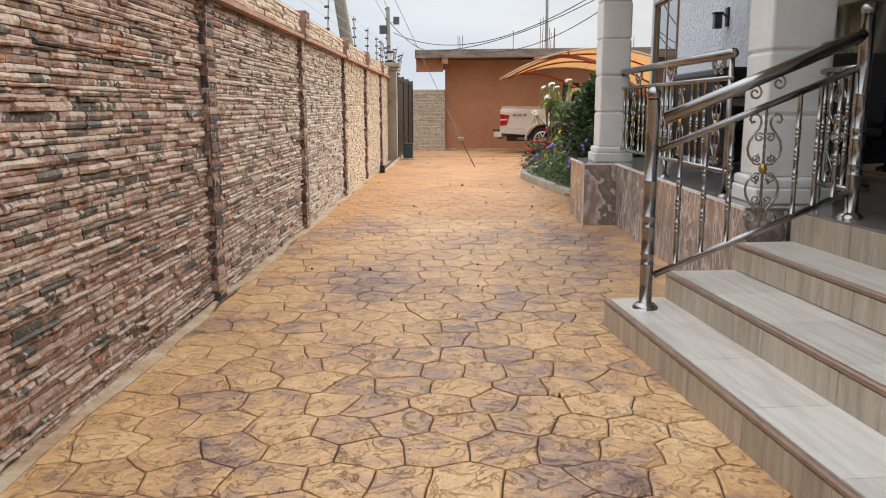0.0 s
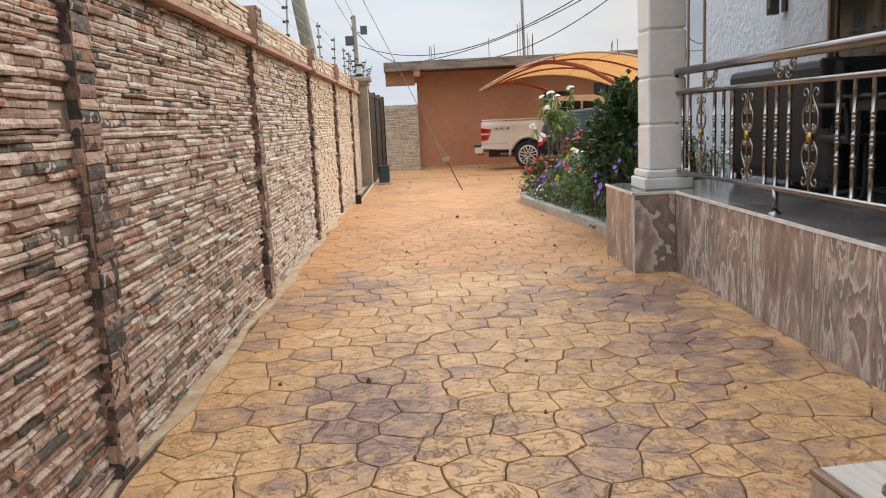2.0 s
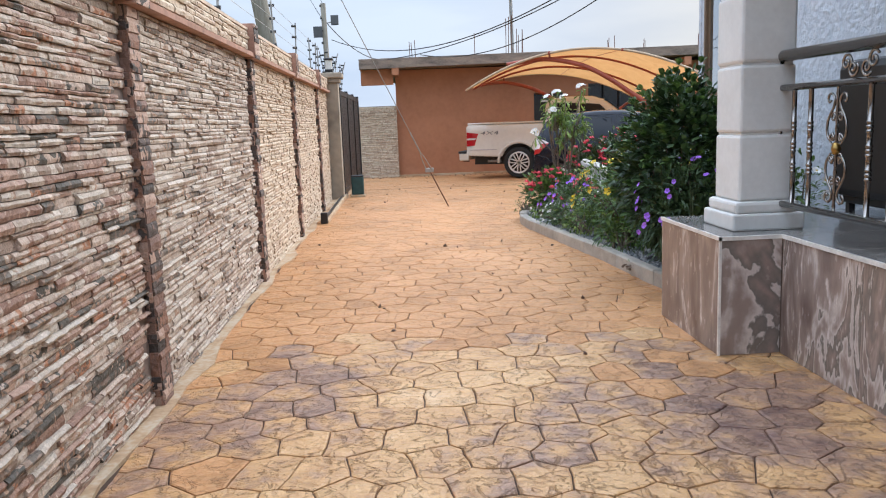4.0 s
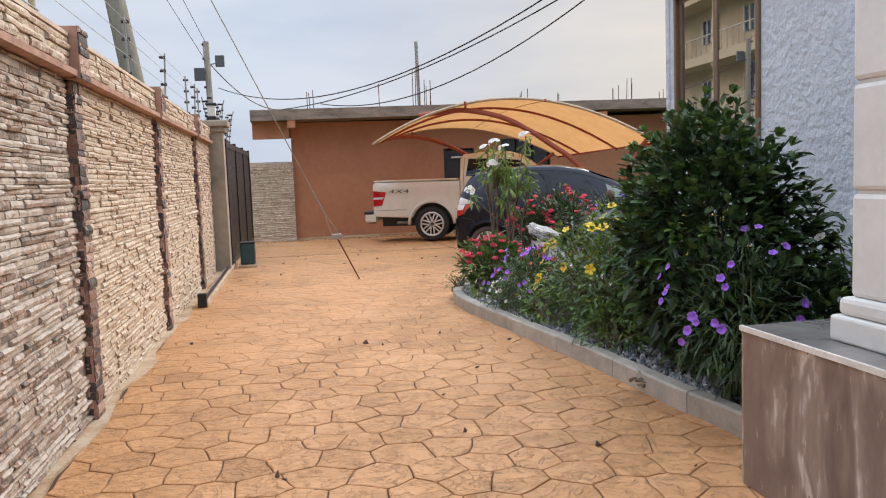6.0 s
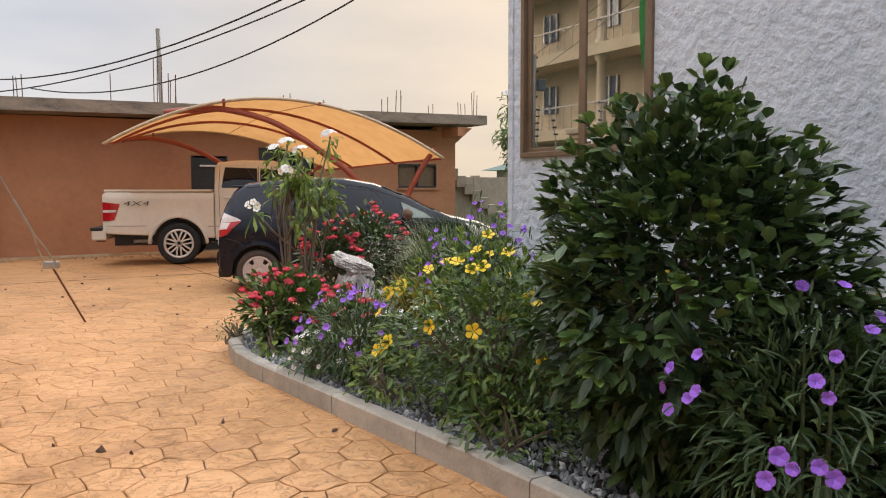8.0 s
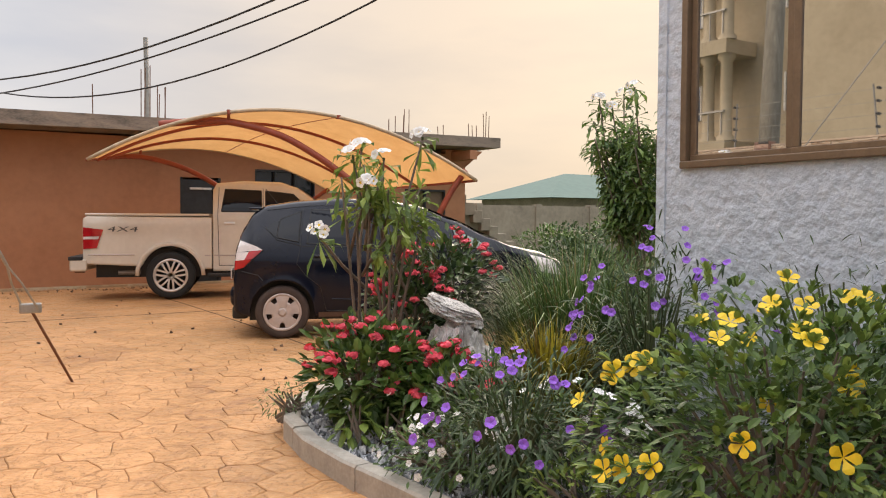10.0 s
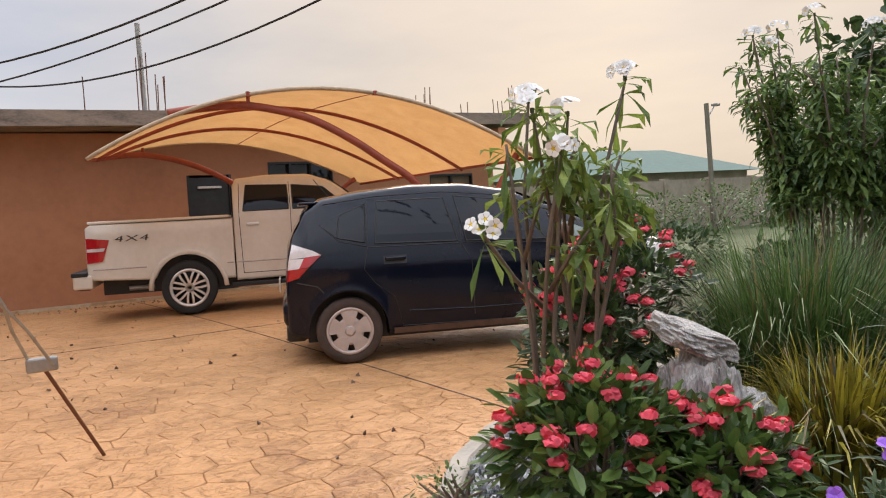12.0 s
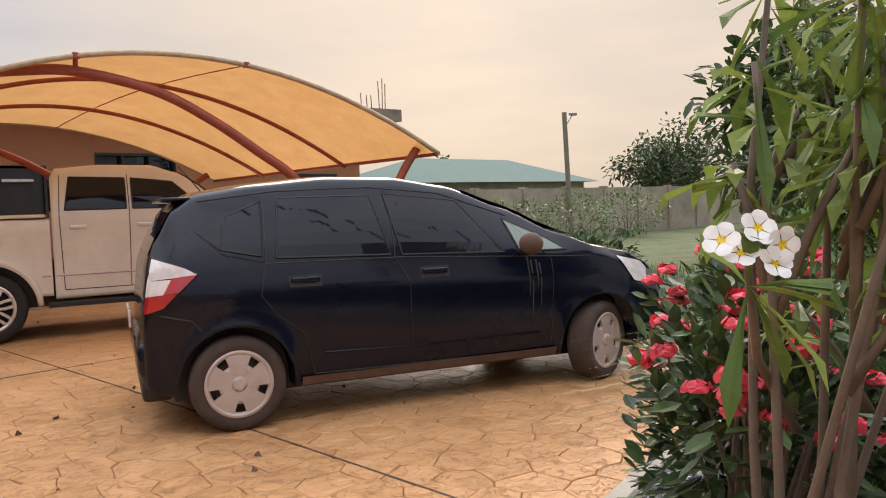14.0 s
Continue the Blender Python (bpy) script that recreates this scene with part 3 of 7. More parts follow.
# railings
def spiral(c, u, v, r0, r1, turns, start, flip=1, n=22):
    return [Vector(c) + (Vector(u) * math.cos(start + flip * 2 * math.pi * turns * i / n) + Vector(v) * math.sin(start + flip * 2 * math.pi * turns * i / n)) * (r0 + (r1 - r0) * i / n) for i in range(n + 1)]


def ornament(parent, base, u, height):
    """A wrought lyre of four scrolls about a bar, with a gold medallion at its middle."""
    base, u, z = Vector(base), Vector(u), Vector((0, 0, 1))
    bm = bmesh.new()
    n = round(height / 0.022)
    lathe(bm, [(0.0095 if i % 2 else 0.0062, height * i / n) for i in range(n + 1)], 8, base)
    part("scroll_bar", bm, M_steel, parent, smooth=True)
    k = height / 0.66
    mid = base + z * height / 2
    line = ((0.035, 0.082), (0.030, 0.062), (0.045, 0.046), (0.068, 0.048), (0.084, 0.070), (0.092, 0.105), (0.085, 0.145), (0.062, 0.182), (0.036, 0.212),
            (0.024, 0.242), (0.030, 0.272), (0.052, 0.288), (0.078, 0.282), (0.088, 0.260), (0.076, 0.242), (0.060, 0.250))
    for s in (1, -1):
        for m in (1, -1):
            bm = bmesh.new()
            sweep(bm, [mid + u * s * a + z * m * b * k for a, b in line], 0.0068, 6)
            part("scroll", bm, M_steel, parent, smooth=True)
            bm = bmesh.new()
            sweep(bm, spiral(mid + u * s * 0.038 + z * m * 0.052, u * s, z * m, 0.030, 0.008, 1.35, -2.3, 1, 18), 0.0055, 5)
            part("bow", bm, M_steel, parent, smooth=True)
            bm = bmesh.new()
            sweep(bm, spiral(mid + u * s * 0.030 + z * m * 0.165 * k, u * s, z * m, 0.026, 0.007, 1.2, 2.4, -1, 16), 0.0055, 5)
            part("inner_curl", bm, M_steel, parent, smooth=True)
    bm = bmesh.new()
    bmesh.ops.create_uvsphere(bm, u_segments=14, v_segments=9, radius=0.022, matrix=Matrix.Translation(mid) @ Matrix.Diagonal((1, 1, 1.45, 1)))
    for v in bm.verts:
        r = v.co - mid
        v.co = mid + r * (1 + 0.10 * math.cos(6 * math.atan2(r.z, r.x + r.y)))
    part("medallion", bm, M_gold, parent, "dull gold cast medallion", True)


def baluster(parent, p, h, r=0.014):
    prof = [(r, 0)]
    for c in (0.28, 0.315, 0.35, 0.46, 0.495, 0.53, 0.64, 0.675, 0.71):
        prof += [(r, (c - 0.012) * h), (r * 1.25, (c - 0.008) * h), (r * 1.25, (c + 0.008) * h), (r, (c + 0.012) * h)]
    bm = bmesh.new()
    lathe(bm, prof + [(r, h)], 8, p)
    part("baluster", bm, M_steel, parent, smooth=True)


def post(parent, p, h, r, ball=True):
    bm = bmesh.new()
    prof = [(r, 0)]
    for c in (0.22, 0.27, 0.40, 0.45, 0.62):
        prof += [(r, c * h - 0.008), (r * 1.12, c * h - 0.004), (r * 1.12, c * h + 0.004), (r, c * h + 0.008)]
    lathe(bm, prof + [(r, h)], 16, p)
    q = part("post", bm, M_steel, parent, smooth=True)
    bm = bmesh.new()
    lathe(bm, [(r * 2.0, 0), (r * 2.0, 0.012), (r * 1.5, 0.03), (r * 1.05, 0.035)], 18, p)
    part("base_flange", bm, M_steel, q, smooth=True)
    if ball:
        bm = bmesh.new()
        bmesh.ops.create_uvsphere(bm, u_segments=16, v_segments=10, radius=r * 1.15, matrix=Matrix.Translation(Vector(p) + Vector((0, 0, h + r * 0.85))))
        part("ball_finial", bm, M_steel, q, smooth=True)


rail = thing("porch_railing", (0, 0, 0), "stainless steel porch railing with scrolled panels and gold medallions", "railing")
RX, R0, R1 = 2.42, 5.92, 9.50
part("handrail", bar([(RX, R0, 1.665), (RX, R1 + 0.03, 1.69)], 0.034, 14), M_steel, rail, smooth=True)
part("upper_rail", bar([(RX, R0, 1.50), (RX, R1, 1.51)], 0.019, 10), M_steel, rail, smooth=True)
part("lower_rail", bar([(RX, R0, 0.86), (RX, R1, 0.84)], 0.019, 10), M_steel, rail, smooth=True)
for y in (8.87, 7.98, 7.11, 6.21):
    ornament(rail, (RX, y, 0.86), (0, 1, 0), 0.64)
for y in (9.31, 9.13, 8.585, 8.41, 8.235, 7.70, 7.54, 7.37, 6.81, 6.65, 6.48, 5.95):
    baluster(rail, (RX, y, 0.86), 0.64, 0.014)
for y in (8.69, 7.45, 6.21):
    for s in (1, -1):
        for m in (1, -1):
            bm = bmesh.new()
            sweep(bm, spiral((RX, y + s * 0.085 + m * 0.028, 1.59 + s * m * 0.016), (0, 1, 0), (0, 0, 1), 0.008, 0.046, 1.5, 0.6 * m, s * m, 20), 0.007, 6)
            part("small_scroll", bm, M_steel, rail, smooth=True)
for y in (R1 - 0.02, 7.54, R0 + 0.03):
    part("foot_post", bar([(RX, y, PZ), (RX, y, 0.85 if abs(y - 7.54) < 0.1 else 1.67)], 0.020, 10), M_steel, rail, smooth=True)
    bm = bmesh.new()
    lathe(bm, [(0.04, 0), (0.04, 0.008), (0.018, 0.02)], 14, (RX, y, PZ))
    part("base_flange", bm, M_steel, rail, smooth=True)

stair_rail = thing("stair_railing", (0, 0, 0), "stainless steel sloping stair railing with scrolled panel", "railing")
SY = 4.85
post(stair_rail, (1.63, SY, 0.165), 1.18, 0.036)
post(stair_rail, (2.76, SY, PZ), 1.10, 0.036)
for n, a, b, r in (("handrail", (1.69, 1.24), (2.75, 1.69), 0.036), ("upper_rail", (1.67, 1.07), (2.75, 1.52), 0.019), ("lower_rail", (1.67, 0.36), (2.75, 0.84), 0.019)):
    part(n, bar([(a[0], SY, a[1]), (b[0], SY, b[1])], r, 14), M_steel, stair_rail, smooth=True)
for x in (1.79, 1.93, 2.07, 2.43, 2.54, 2.65):
    z0, z1 = 0.36 + (x - 1.67) * 0.444, 1.07 + (x - 1.67) * 0.417
    baluster(stair_rail, (x, SY, z0), z1 - z0)
ornament(stair_rail, (2.25, SY, 0.62), (1, 0, 0), 0.69)
for s in (0.0, 0.09):
    bm = bmesh.new()
    sweep(bm, spiral((2.18 + s * 1.4, SY, 1.38 + s * 0.6), (1, 0, 0), (0, 0, 1), 0.008, 0.045, 1.4, 0, 1, 18), 0.006, 5)
    part("small_scroll", bm, M_steel, stair_rail, smooth=True)
side_rail = thing("landing_railing", (0, 0, 0), "short stainless steel landing railing with scrolled panel", "railing")
A, B = Vector((2.82, 5.46, 0)), Vector((2.77, 4.88, 0))
for z, r in ((1.67, 0.03), (1.52, 0.019), (0.84, 0.019)):
    part("rail", bar([A + Vector((0, 0, z)), B + Vector((0, 0, z))], r, 12), M_steel, side_rail, smooth=True)
for k in (0.12, 0.3, 0.74, 0.9):
    baluster(side_rail, A.lerp(B, k) + Vector((0, 0, 0.84)), 0.68)
ornament(side_rail, A.lerp(B, 0.52) + Vector((0, 0, 0.84)), (0.08, -1, 0), 0.68)
part("foot_post", bar([A.lerp(B, 0.12) + Vector((0, 0, PZ)), A.lerp(B, 0.12) + Vector((0, 0, 0.84))], 0.016), M_steel, side_rail)

chair = thing("patio_chair", (3.45, 4.75, PZ), "black swivel patio chair on a star base", "chair")
bm = boxed(-0.24, 0.24, -0.24, 0.24, 0.40, 0.46, 0.02)
part("seat", bm, M_black, chair)
bm = boxed(0.20, 0.25, -0.24, 0.24, 0.50, 1.0, 0.02)
part("backrest", bm, M_black, chair)
part("pedestal", bar([(0, 0, 0.05), (0, 0, 0.41)], 0.025), M_black, chair)
for k in range(5):
    a = 2 * math.pi * k / 5
    part("leg", bar([(0, 0, 0.09), (0.26 * math.cos(a), 0.26 * math.sin(a), 0.02)], 0.018), M_black, chair)
for s in (-1, 1):
    part("armrest", bar([(0.22, s * 0.25, 0.66), (-0.18, s * 0.26, 0.66), (-0.2, s * 0.25, 0.43)], 0.018), M_black, chair)
    part("back_bracket", bar([(0.18, s * 0.15, 0.44), (0.225, s * 0.15, 0.56)], 0.015), M_black, chair)

sofa = thing("porch_sofa", (3.2, 9.22, PZ), "black padded porch sofa with a tall rounded back", "sofa")
part("back_panel", boxed(-0.06, 0.08, -1.0, 0.95, 0.10, 1.0, 0.06), M_black, sofa)
part("base", boxed(-0.02, 0.66, -0.95, 0.92, 0.06, 0.30, 0.02), M_black, sofa)
for sy in (-0.93, -0.02):
    part("seat_cushion", boxed(0.08, 0.66, sy, sy + 0.89, 0.30, 0.46, 0.05), M_black, sofa)
    part("back_cushion", boxed(0.08, 0.22, sy, sy + 0.89, 0.44, 0.92, 0.06), M_black, sofa)
for sx in (0.02, 0.58):
    for sy in (-0.88, 0.85):
        part("leg", bar([(sx, sy, 0), (sx, sy, 0.08)], 0.03), M_black, sofa)
for sy in (-0.95, 0.87):
    part("armrest", boxed(0.0, 0.66, sy, sy + 0.1, 0.30, 0.68, 0.04), M_black, sofa)

table = thing("patio_table", (3.35, 7.35, PZ), "dark glass-topped patio table on black legs", "table")
part("tabletop", boxed(-0.38, 0.38, -0.5, 0.5, 0.70, 0.73, 0.012), M_darkglass, table)
part("apron", boxed(-0.33, 0.33, -0.45, 0.45, 0.62, 0.70, 0.01), M_black, table)
for sx in (-0.3, 0.3):
    for sy in (-0.42, 0.42):
        part("leg", bar([(sx, sy, 0), (sx * 0.95, sy * 0.95, 0.64)], 0.022), M_black, table)
for x, y, a in ((3.3, 8.05, 90), (3.45, 6.55, -95)):
    tagged(copy_thing(chair, pose(x, y, PZ, 0, 0, a)), "black swivel patio chair drawn up to the table")

# ---- vehicles ----
def lerp_table(table, x):
    if x <= table[0][0]:
        return table[0][1]
    for (a, p), (b, q) in zip(table, table[1:]):
        if x <= b:
            t = (x - a) / (b - a)
            t = t * t * (3 - 2 * t) * 0.35 + t * 0.65
            return p + (q - p) * t
    return table[-1][1]


class Shell:
    """A lofted vehicle body: heights and half widths along its length, wheel arches cut from the lower edge."""

    def __init__(self, u0, u1, top, belt, floor, half, roof_half, arches, arch_r, step=0.05, crease=None, flare=0.0):
        self.crease, self.flare = crease, flare
        self.u0, self.u1, self.top_t, self.belt_t, self.floor_t, self.half_t, self.roof_t = u0, u1, top, belt, floor, half, roof_half
        self.arches, self.arch_r, self.step = arches, arch_r, step

    def top(self, u):
        return lerp_table(self.top_t, u)

    def belt(self, u):
        return min(lerp_table(self.belt_t, u), self.top(u) - 0.03)

    def floor(self, u):
        z = lerp_table(self.floor_t, u)
        for c, cz in self.arches:
            d = abs(u - c)
            if d < self.arch_r:
                z = max(z, cz + math.sqrt(self.arch_r ** 2 - d * d))
        return z

    def half(self, u, z):
        w, b, t = lerp_table(self.half_t, u), self.belt(u), self.top(u)
        if z <= b:
            k = (z - 0.2) / max(0.1, b - 0.2)
            w *= self.flank(k)
            for c, cz in self.arches:
                d = math.hypot(u - c, z - cz) - self.arch_r
                if -0.02 < d < 0.09:
                    w += self.flare * (1 - max(0.0, d) / 0.09) ** 2
            return w
        e = w * self.flank(1.0)
        return e + (min(lerp_table(self.roof_t, u), w * 0.98) - e) * min(1, (z - b) / max(0.02, t - b)) ** 1.25

    def flank(self, k):
        """Half width up the flank: tucked sill, swelling doors, a shoulder crease and a canted ledge under the glass."""
        if self.crease is None:
            return 0.955 + 0.18 * k - 0.148 * k * k
        for (a, p), (b, q) in zip(self.crease, self.crease[1:]):
            if k <= b:
                return p + (q - p) * max(0.0, k - a) / (b - a)
        return self.crease[-1][1]

    def section(self, u):
        f, b, t = self.floor(u), self.belt(u), self.top(u)
        side = [f + (b - f) * k for k in ((0, 0.05, 0.16, 0.30, 0.45, 0.60, 0.74, 0.80, 0.83, 0.90, 1.0) if self.crease else (0, 0.06, 0.25, 0.45, 0.62, 0.76, 0.88, 1.0))] + [b + (t - b) * k for k in (0.25, 0.5, 0.75, 0.9, 1.0)]
        pts = [(self.half(u, z), z) for z in side]
        w = pts[-1][0]
        crown = 0.025 + 0.02 * min(1, (t - b) / 0.4)
        return pts + [(w * 0.93, t + crown * 0.45), (w * 0.7, t + crown * 0.8), (w * 0.35, t + crown), (0, t + crown)]

    def body(self):
        us, u = [], self.u0
        while u < self.u1:
            us.append(u)
            near = any(abs(abs(u - c) - self.arch_r) < 0.06 for c, _ in self.arches)
            u += self.step * (0.2 if near else 0.6)
        us.append(self.u1)
        bm = bmesh.new()
        rings = []
        for u in us:
            s = self.section(u)
            ring = [bm.verts.new((u, -w, z)) for w, z in s] + [bm.verts.new((u, w, z)) for w, z in s[-2::-1]]
            rings.append(ring)
        for a, b in zip(rings, rings[1:]):
            for k in range(len(a) - 1):
                bm.faces.new((a[k], a[k + 1], b[k + 1], b[k]))
            bm.faces.new((a[-1], a[0], b[0], b[-1]))
        bm.faces.new(rings[0])
        bm.faces.new(rings[-1][::-1])
        bmesh.ops.recalc_face_normals(bm, faces=bm.faces)
        return bm

    def panel(self, quad, side=-1, off=0.005, n=8, m=5):
        """A sheet on the flank; quad: four (u, z), low rear, low front, high front, high rear."""
        bm = bmesh.new()
        rows = []
        for j in range(m + 1):
            row = []
            for i in range(n + 1):
                s, t = i / n, j / m
                u = (quad[0][0] * (1 - s) + quad[1][0] * s) * (1 - t) + (quad[3][0] * (1 - s) + quad[2][0] * s) * t
                z = (quad[0][1] * (1 - s) + quad[1][1] * s) * (1 - t) + (quad[3][1] * (1 - s) + quad[2][1] * s) * t
                row.append(bm.verts.new((u, side * (self.half(u, z) + off), z)))
            rows.append(row)
        for a, b in zip(rows, rows[1:]):
            for i in range(n):
                bm.faces.new((a[i], a[i + 1], b[i + 1], b[i]))
        return bm

    def line(self, pts, side=-1, r=0.004):
        fine = []
        for (a, b), (c, d) in zip(pts, pts[1:]):
            fine += [(a + (c - a) * k / 6, b + (d - b) * k / 6) for k in range(6)]
        fine.append(pts[-1])
        bm = bmesh.new()
        sweep(bm, [(u, side * (self.half(u, z) + 0.001), z) for u, z in fine], r, 5)
        return bm

    def across(self, u0, u1, width, off=0.006, n=6):
        """A sheet over the top from u0 to u1, for windscreens and rear glass."""
        bm = bmesh.new()
        rows = []
        for i in range(n + 1):
            u = u0 + (u1 - u0) * i / n
            w, t = self.half(u, self.top(u)) * width, self.top(u)
            rows.append([bm.verts.new((u + off * 0.5, w * k, t + (0.03 + 0.012 * (1 - k * k)) + off)) for k in (-1, -0.6, -0.2, 0.2, 0.6, 1)])
        for a, b in zip(rows, rows[1:]):
            for k in range(5):
                bm.faces.new((a[k], a[k + 1], b[k + 1], b[k]))
        return bm


def wheel(parent, c, r, width, rim_r, spokes, tyre_m, rim_m, steer=0.0, split=False, cover=False):
    """Tyre and rim; the outer face looks to -y, or +y for the far side (width below 0)."""
    s = 1 if width > 0 else -1
    w = abs(width)
    bm = bmesh.new()
    lathe(bm, [(rim_r * 0.9, w * 0.5), (rim_r, w * 0.48), (r * 0.90, w * 0.50), (r * 0.98, w * 0.40), (r, w * 0.25), (r, -w * 0.25), (r * 0.98, -w * 0.40), (r * 0.90, -w * 0.50), (rim_r, -w * 0.48), (rim_r * 0.9, -w * 0.3)], 40, axis="Y")
    t = part("wheel", bm, tyre_m, parent, "tyre on a spoked rim", True)
    t.location = c
    t.rotation_euler = (0, 0, steer)
    bm = bmesh.new()
    lathe(bm, [(rim_r * 0.97, -s * w * 0.1), (rim_r * 0.97, -s * w * 0.30)], 32, axis="Y")
    part("rim_back", bm, M_black, t)
    bm = bmesh.new()
    prof = [(rim_r * 1.02, -s * w * 0.34), (rim_r * 1.02, -s * w * 0.50), (rim_r * 0.90, -s * w * 0.47), (rim_r * 0.86, -s * w * 0.36)]
    lathe(bm, prof, 36, axis="Y")
    bmesh.ops.delete(bm, geom=[f for f in bm.faces if len(f.verts) > 4], context="FACES_ONLY")
    part("rim", bm, rim_m, t, smooth=True)
    bm = bmesh.new()
    lathe(bm, [(rim_r * 0.26, -s * w * 0.36), (rim_r * 0.26, -s * w * 0.46), (rim_r * 0.16, -s * w * 0.49)], 20, axis="Y")
    part("hub_cap", bm, rim_m, t, smooth=True)
    if cover:
        bm = bmesh.new()
        lathe(bm, [(rim_r * 0.60, -s * w * 0.36), (rim_r * 0.60, -s * w * 0.452), (rim_r * 0.50, -s * w * 0.475), (rim_r * 0.27, -s * w * 0.455)], 30, axis="Y")
        part("wheel_cover", bm, rim_m, t, "dusty grey plastic wheel cover", smooth=True)
        bm = bmesh.new()
        lathe(bm, [(rim_r * 0.21, -s * w * 0.45), (rim_r * 0.20, -s * w * 0.50), (rim_r * 0.17, -s * w * 0.51)], 5, axis="Y")
        part("hub_cap", bm, rim_m, t)
    for k in range(spokes):
        a = 2 * math.pi * (k + 0.25) / spokes
        bm = bmesh.new()
        arms = (-0.09, 0.09) if split else (0.0,)
        for d in arms:
            hw0, hw1 = (0.05, 0.06) if split else (0.16, 0.42) if cover else (0.17, 0.36)
            y0, y1 = -s * w * 0.36, -s * w * 0.455
            p = []
            for rr, hw_, yy in ((0.2, hw0, y1 - s * w * 0.01), (0.6, (hw0 + hw1) / 2, y1 - s * w * 0.03), (0.93, hw1, y1)):
                for q in (-1, 1):
                    p.append((rim_r * rr, (q * hw_ + d * (1 if rr < 0.5 else 1.6)) * rim_r, yy))
            vs = [[bm.verts.new((math.cos(a) * x - math.sin(a) * y2, z, math.sin(a) * x + math.cos(a) * y2)) for x, y2, z in p]]
            vs.append([bm.verts.new((math.cos(a) * x - math.sin(a) * y2, y0, math.sin(a) * x + math.cos(a) * y2)) for x, y2, _ in p])
            t0, b0 = vs
            for i in (0, 2):
                bm.faces.new((t0[i], t0[i + 1], t0[i + 3], t0[i + 2]))
                for e in (0, 1):
                    bm.faces.new((t0[i + e], t0[i + e + 2], b0[i + e + 2], b0[i + e]))
        bmesh.ops.recalc_face_normals(bm, faces=bm.faces)
        part("spoke", bm, rim_m, t)
    return t


M_carpaint = material("black_car_paint", [(0.3, (0.0035, 0.005, 0.013)), (0.7, (0.006, 0.008, 0.018))], 1.4, 0.10, 0.0, fine=0.2)
M_carpaint.node_tree.nodes["Principled BSDF"].inputs["Specular IOR Level"].default_value = 0.32
M_cartint = glass("tinted_car_glass", (0.006, 0.008, 0.014), 0.03)
M_cartint.node_tree.nodes["Principled BSDF"].inputs["Specular IOR Level"].default_value = 0.32
M_gasket = plain("black_rubber_gasket", (0.006, 0.006, 0.007), 0.55, var=0.2)
M_carclear = glass("pale_car_glass", (0.20, 0.25, 0.22), 0.08)
M_streak = material("dried_dust_streaks", [(0.35, (0.008, 0.008, 0.012)), (0.65, (0.045, 0.041, 0.04))], 3.0, 0.7, 0.0, stretch=(9, 9, 1.2), fine=0.4)
M_tyre = plain("dusty_tyre", (0.062, 0.042, 0.034), 0.9, var=0.3)
M_tyre_dark = plain("dark_tyre", (0.022, 0.021, 0.02), 0.85, var=0.3)
M_hub = plain("grey_wheel_cover", (0.50, 0.42, 0.385), 0.45, 0.2, var=0.15)
M_chrome = plain("chrome_alloy", (0.72, 0.70, 0.68), 0.36, 0.85, var=0.1)
M_red = plain("red_lamp_lens", (0.42, 0.012, 0.015), 0.15, coat=0.6)
M_lens = plain("clear_lamp_lens", (0.66, 0.60, 0.58), 0.18, coat=0.6)
M_pearl = material("dusty_white_truck_paint", [(0.3, (0.62, 0.55, 0.46)), (0.7, (0.74, 0.67, 0.57))], 1.5, 0.35, 0.0, coat=0.4)
M_grey = plain("grey_tailgate_panel", (0.28, 0.25, 0.23), 0.4, 0.3)
M_badge = plain("dark_badge", (0.05, 0.045, 0.045), 0.4)
M_dust = plain("reddish_dust", (0.11, 0.066, 0.048), 0.9, var=0.3)

AX, CX = radians(-21), Vector((3.172, 19.41, 0))
car = thing("hatchback_car", (0, 0, 0), "dusty black compact hatchback with tinted windows, parked", "car")
car.rotation_euler = (0, 0, AX)
car.location = CX + Vector((-math.sin(AX), math.cos(AX), 0)) * 0.80 + Vector((0, 0, fall(19.3)))
WB = 2.56
shell = Shell(-0.51, 3.36,
              [(-0.51, 0.74), (-0.49, 0.96), (-0.42, 1.12), (-0.30, 1.31), (-0.16, 1.39), (0.2, 1.44), (0.65, 1.475), (1.1, 1.465), (1.5, 1.40), (1.9, 1.25), (2.3, 1.06), (2.55, 0.965), (2.9, 0.895), (3.15, 0.80), (3.30, 0.62), (3.36, 0.50)],
              [(-0.56, 0.98), (0.3, 0.985), (1.9, 0.93), (2.6, 0.90), (3.36, 0.6)],
              [(-0.56, 0.32), (-0.4, 0.24), (-0.3, 0.23), (0.5, 0.22), (2.2, 0.22), (3.0, 0.22), (3.36, 0.26)],
              [(-0.56, 0.64), (-0.48, 0.74), (-0.30, 0.80), (0.0, 0.825), (1.0, 0.835), (2.2, 0.825), (2.8, 0.80), (3.15, 0.70), (3.36, 0.52)],
              [(-0.56, 0.60), (-0.2, 0.56), (0.8, 0.57), (1.6, 0.56), (2.0, 0.60), (2.5, 0.74), (3.36, 0.5)],
              [(0.0, 0.29), (WB, 0.29)], 0.335,
              crease=[(0.0, 0.925), (0.10, 0.958), (0.30, 0.985), (0.55, 1.0), (0.76, 1.012), (0.82, 1.008), (1.0, 0.958)], flare=0.022)
body = part("body", shell.body(), M_carpaint, car, "glossy black painted body, streaked with dust", True)
part("underbody", boxed(-0.35, 3.0, -0.62, 0.62, 0.18, 0.72), M_black, car)
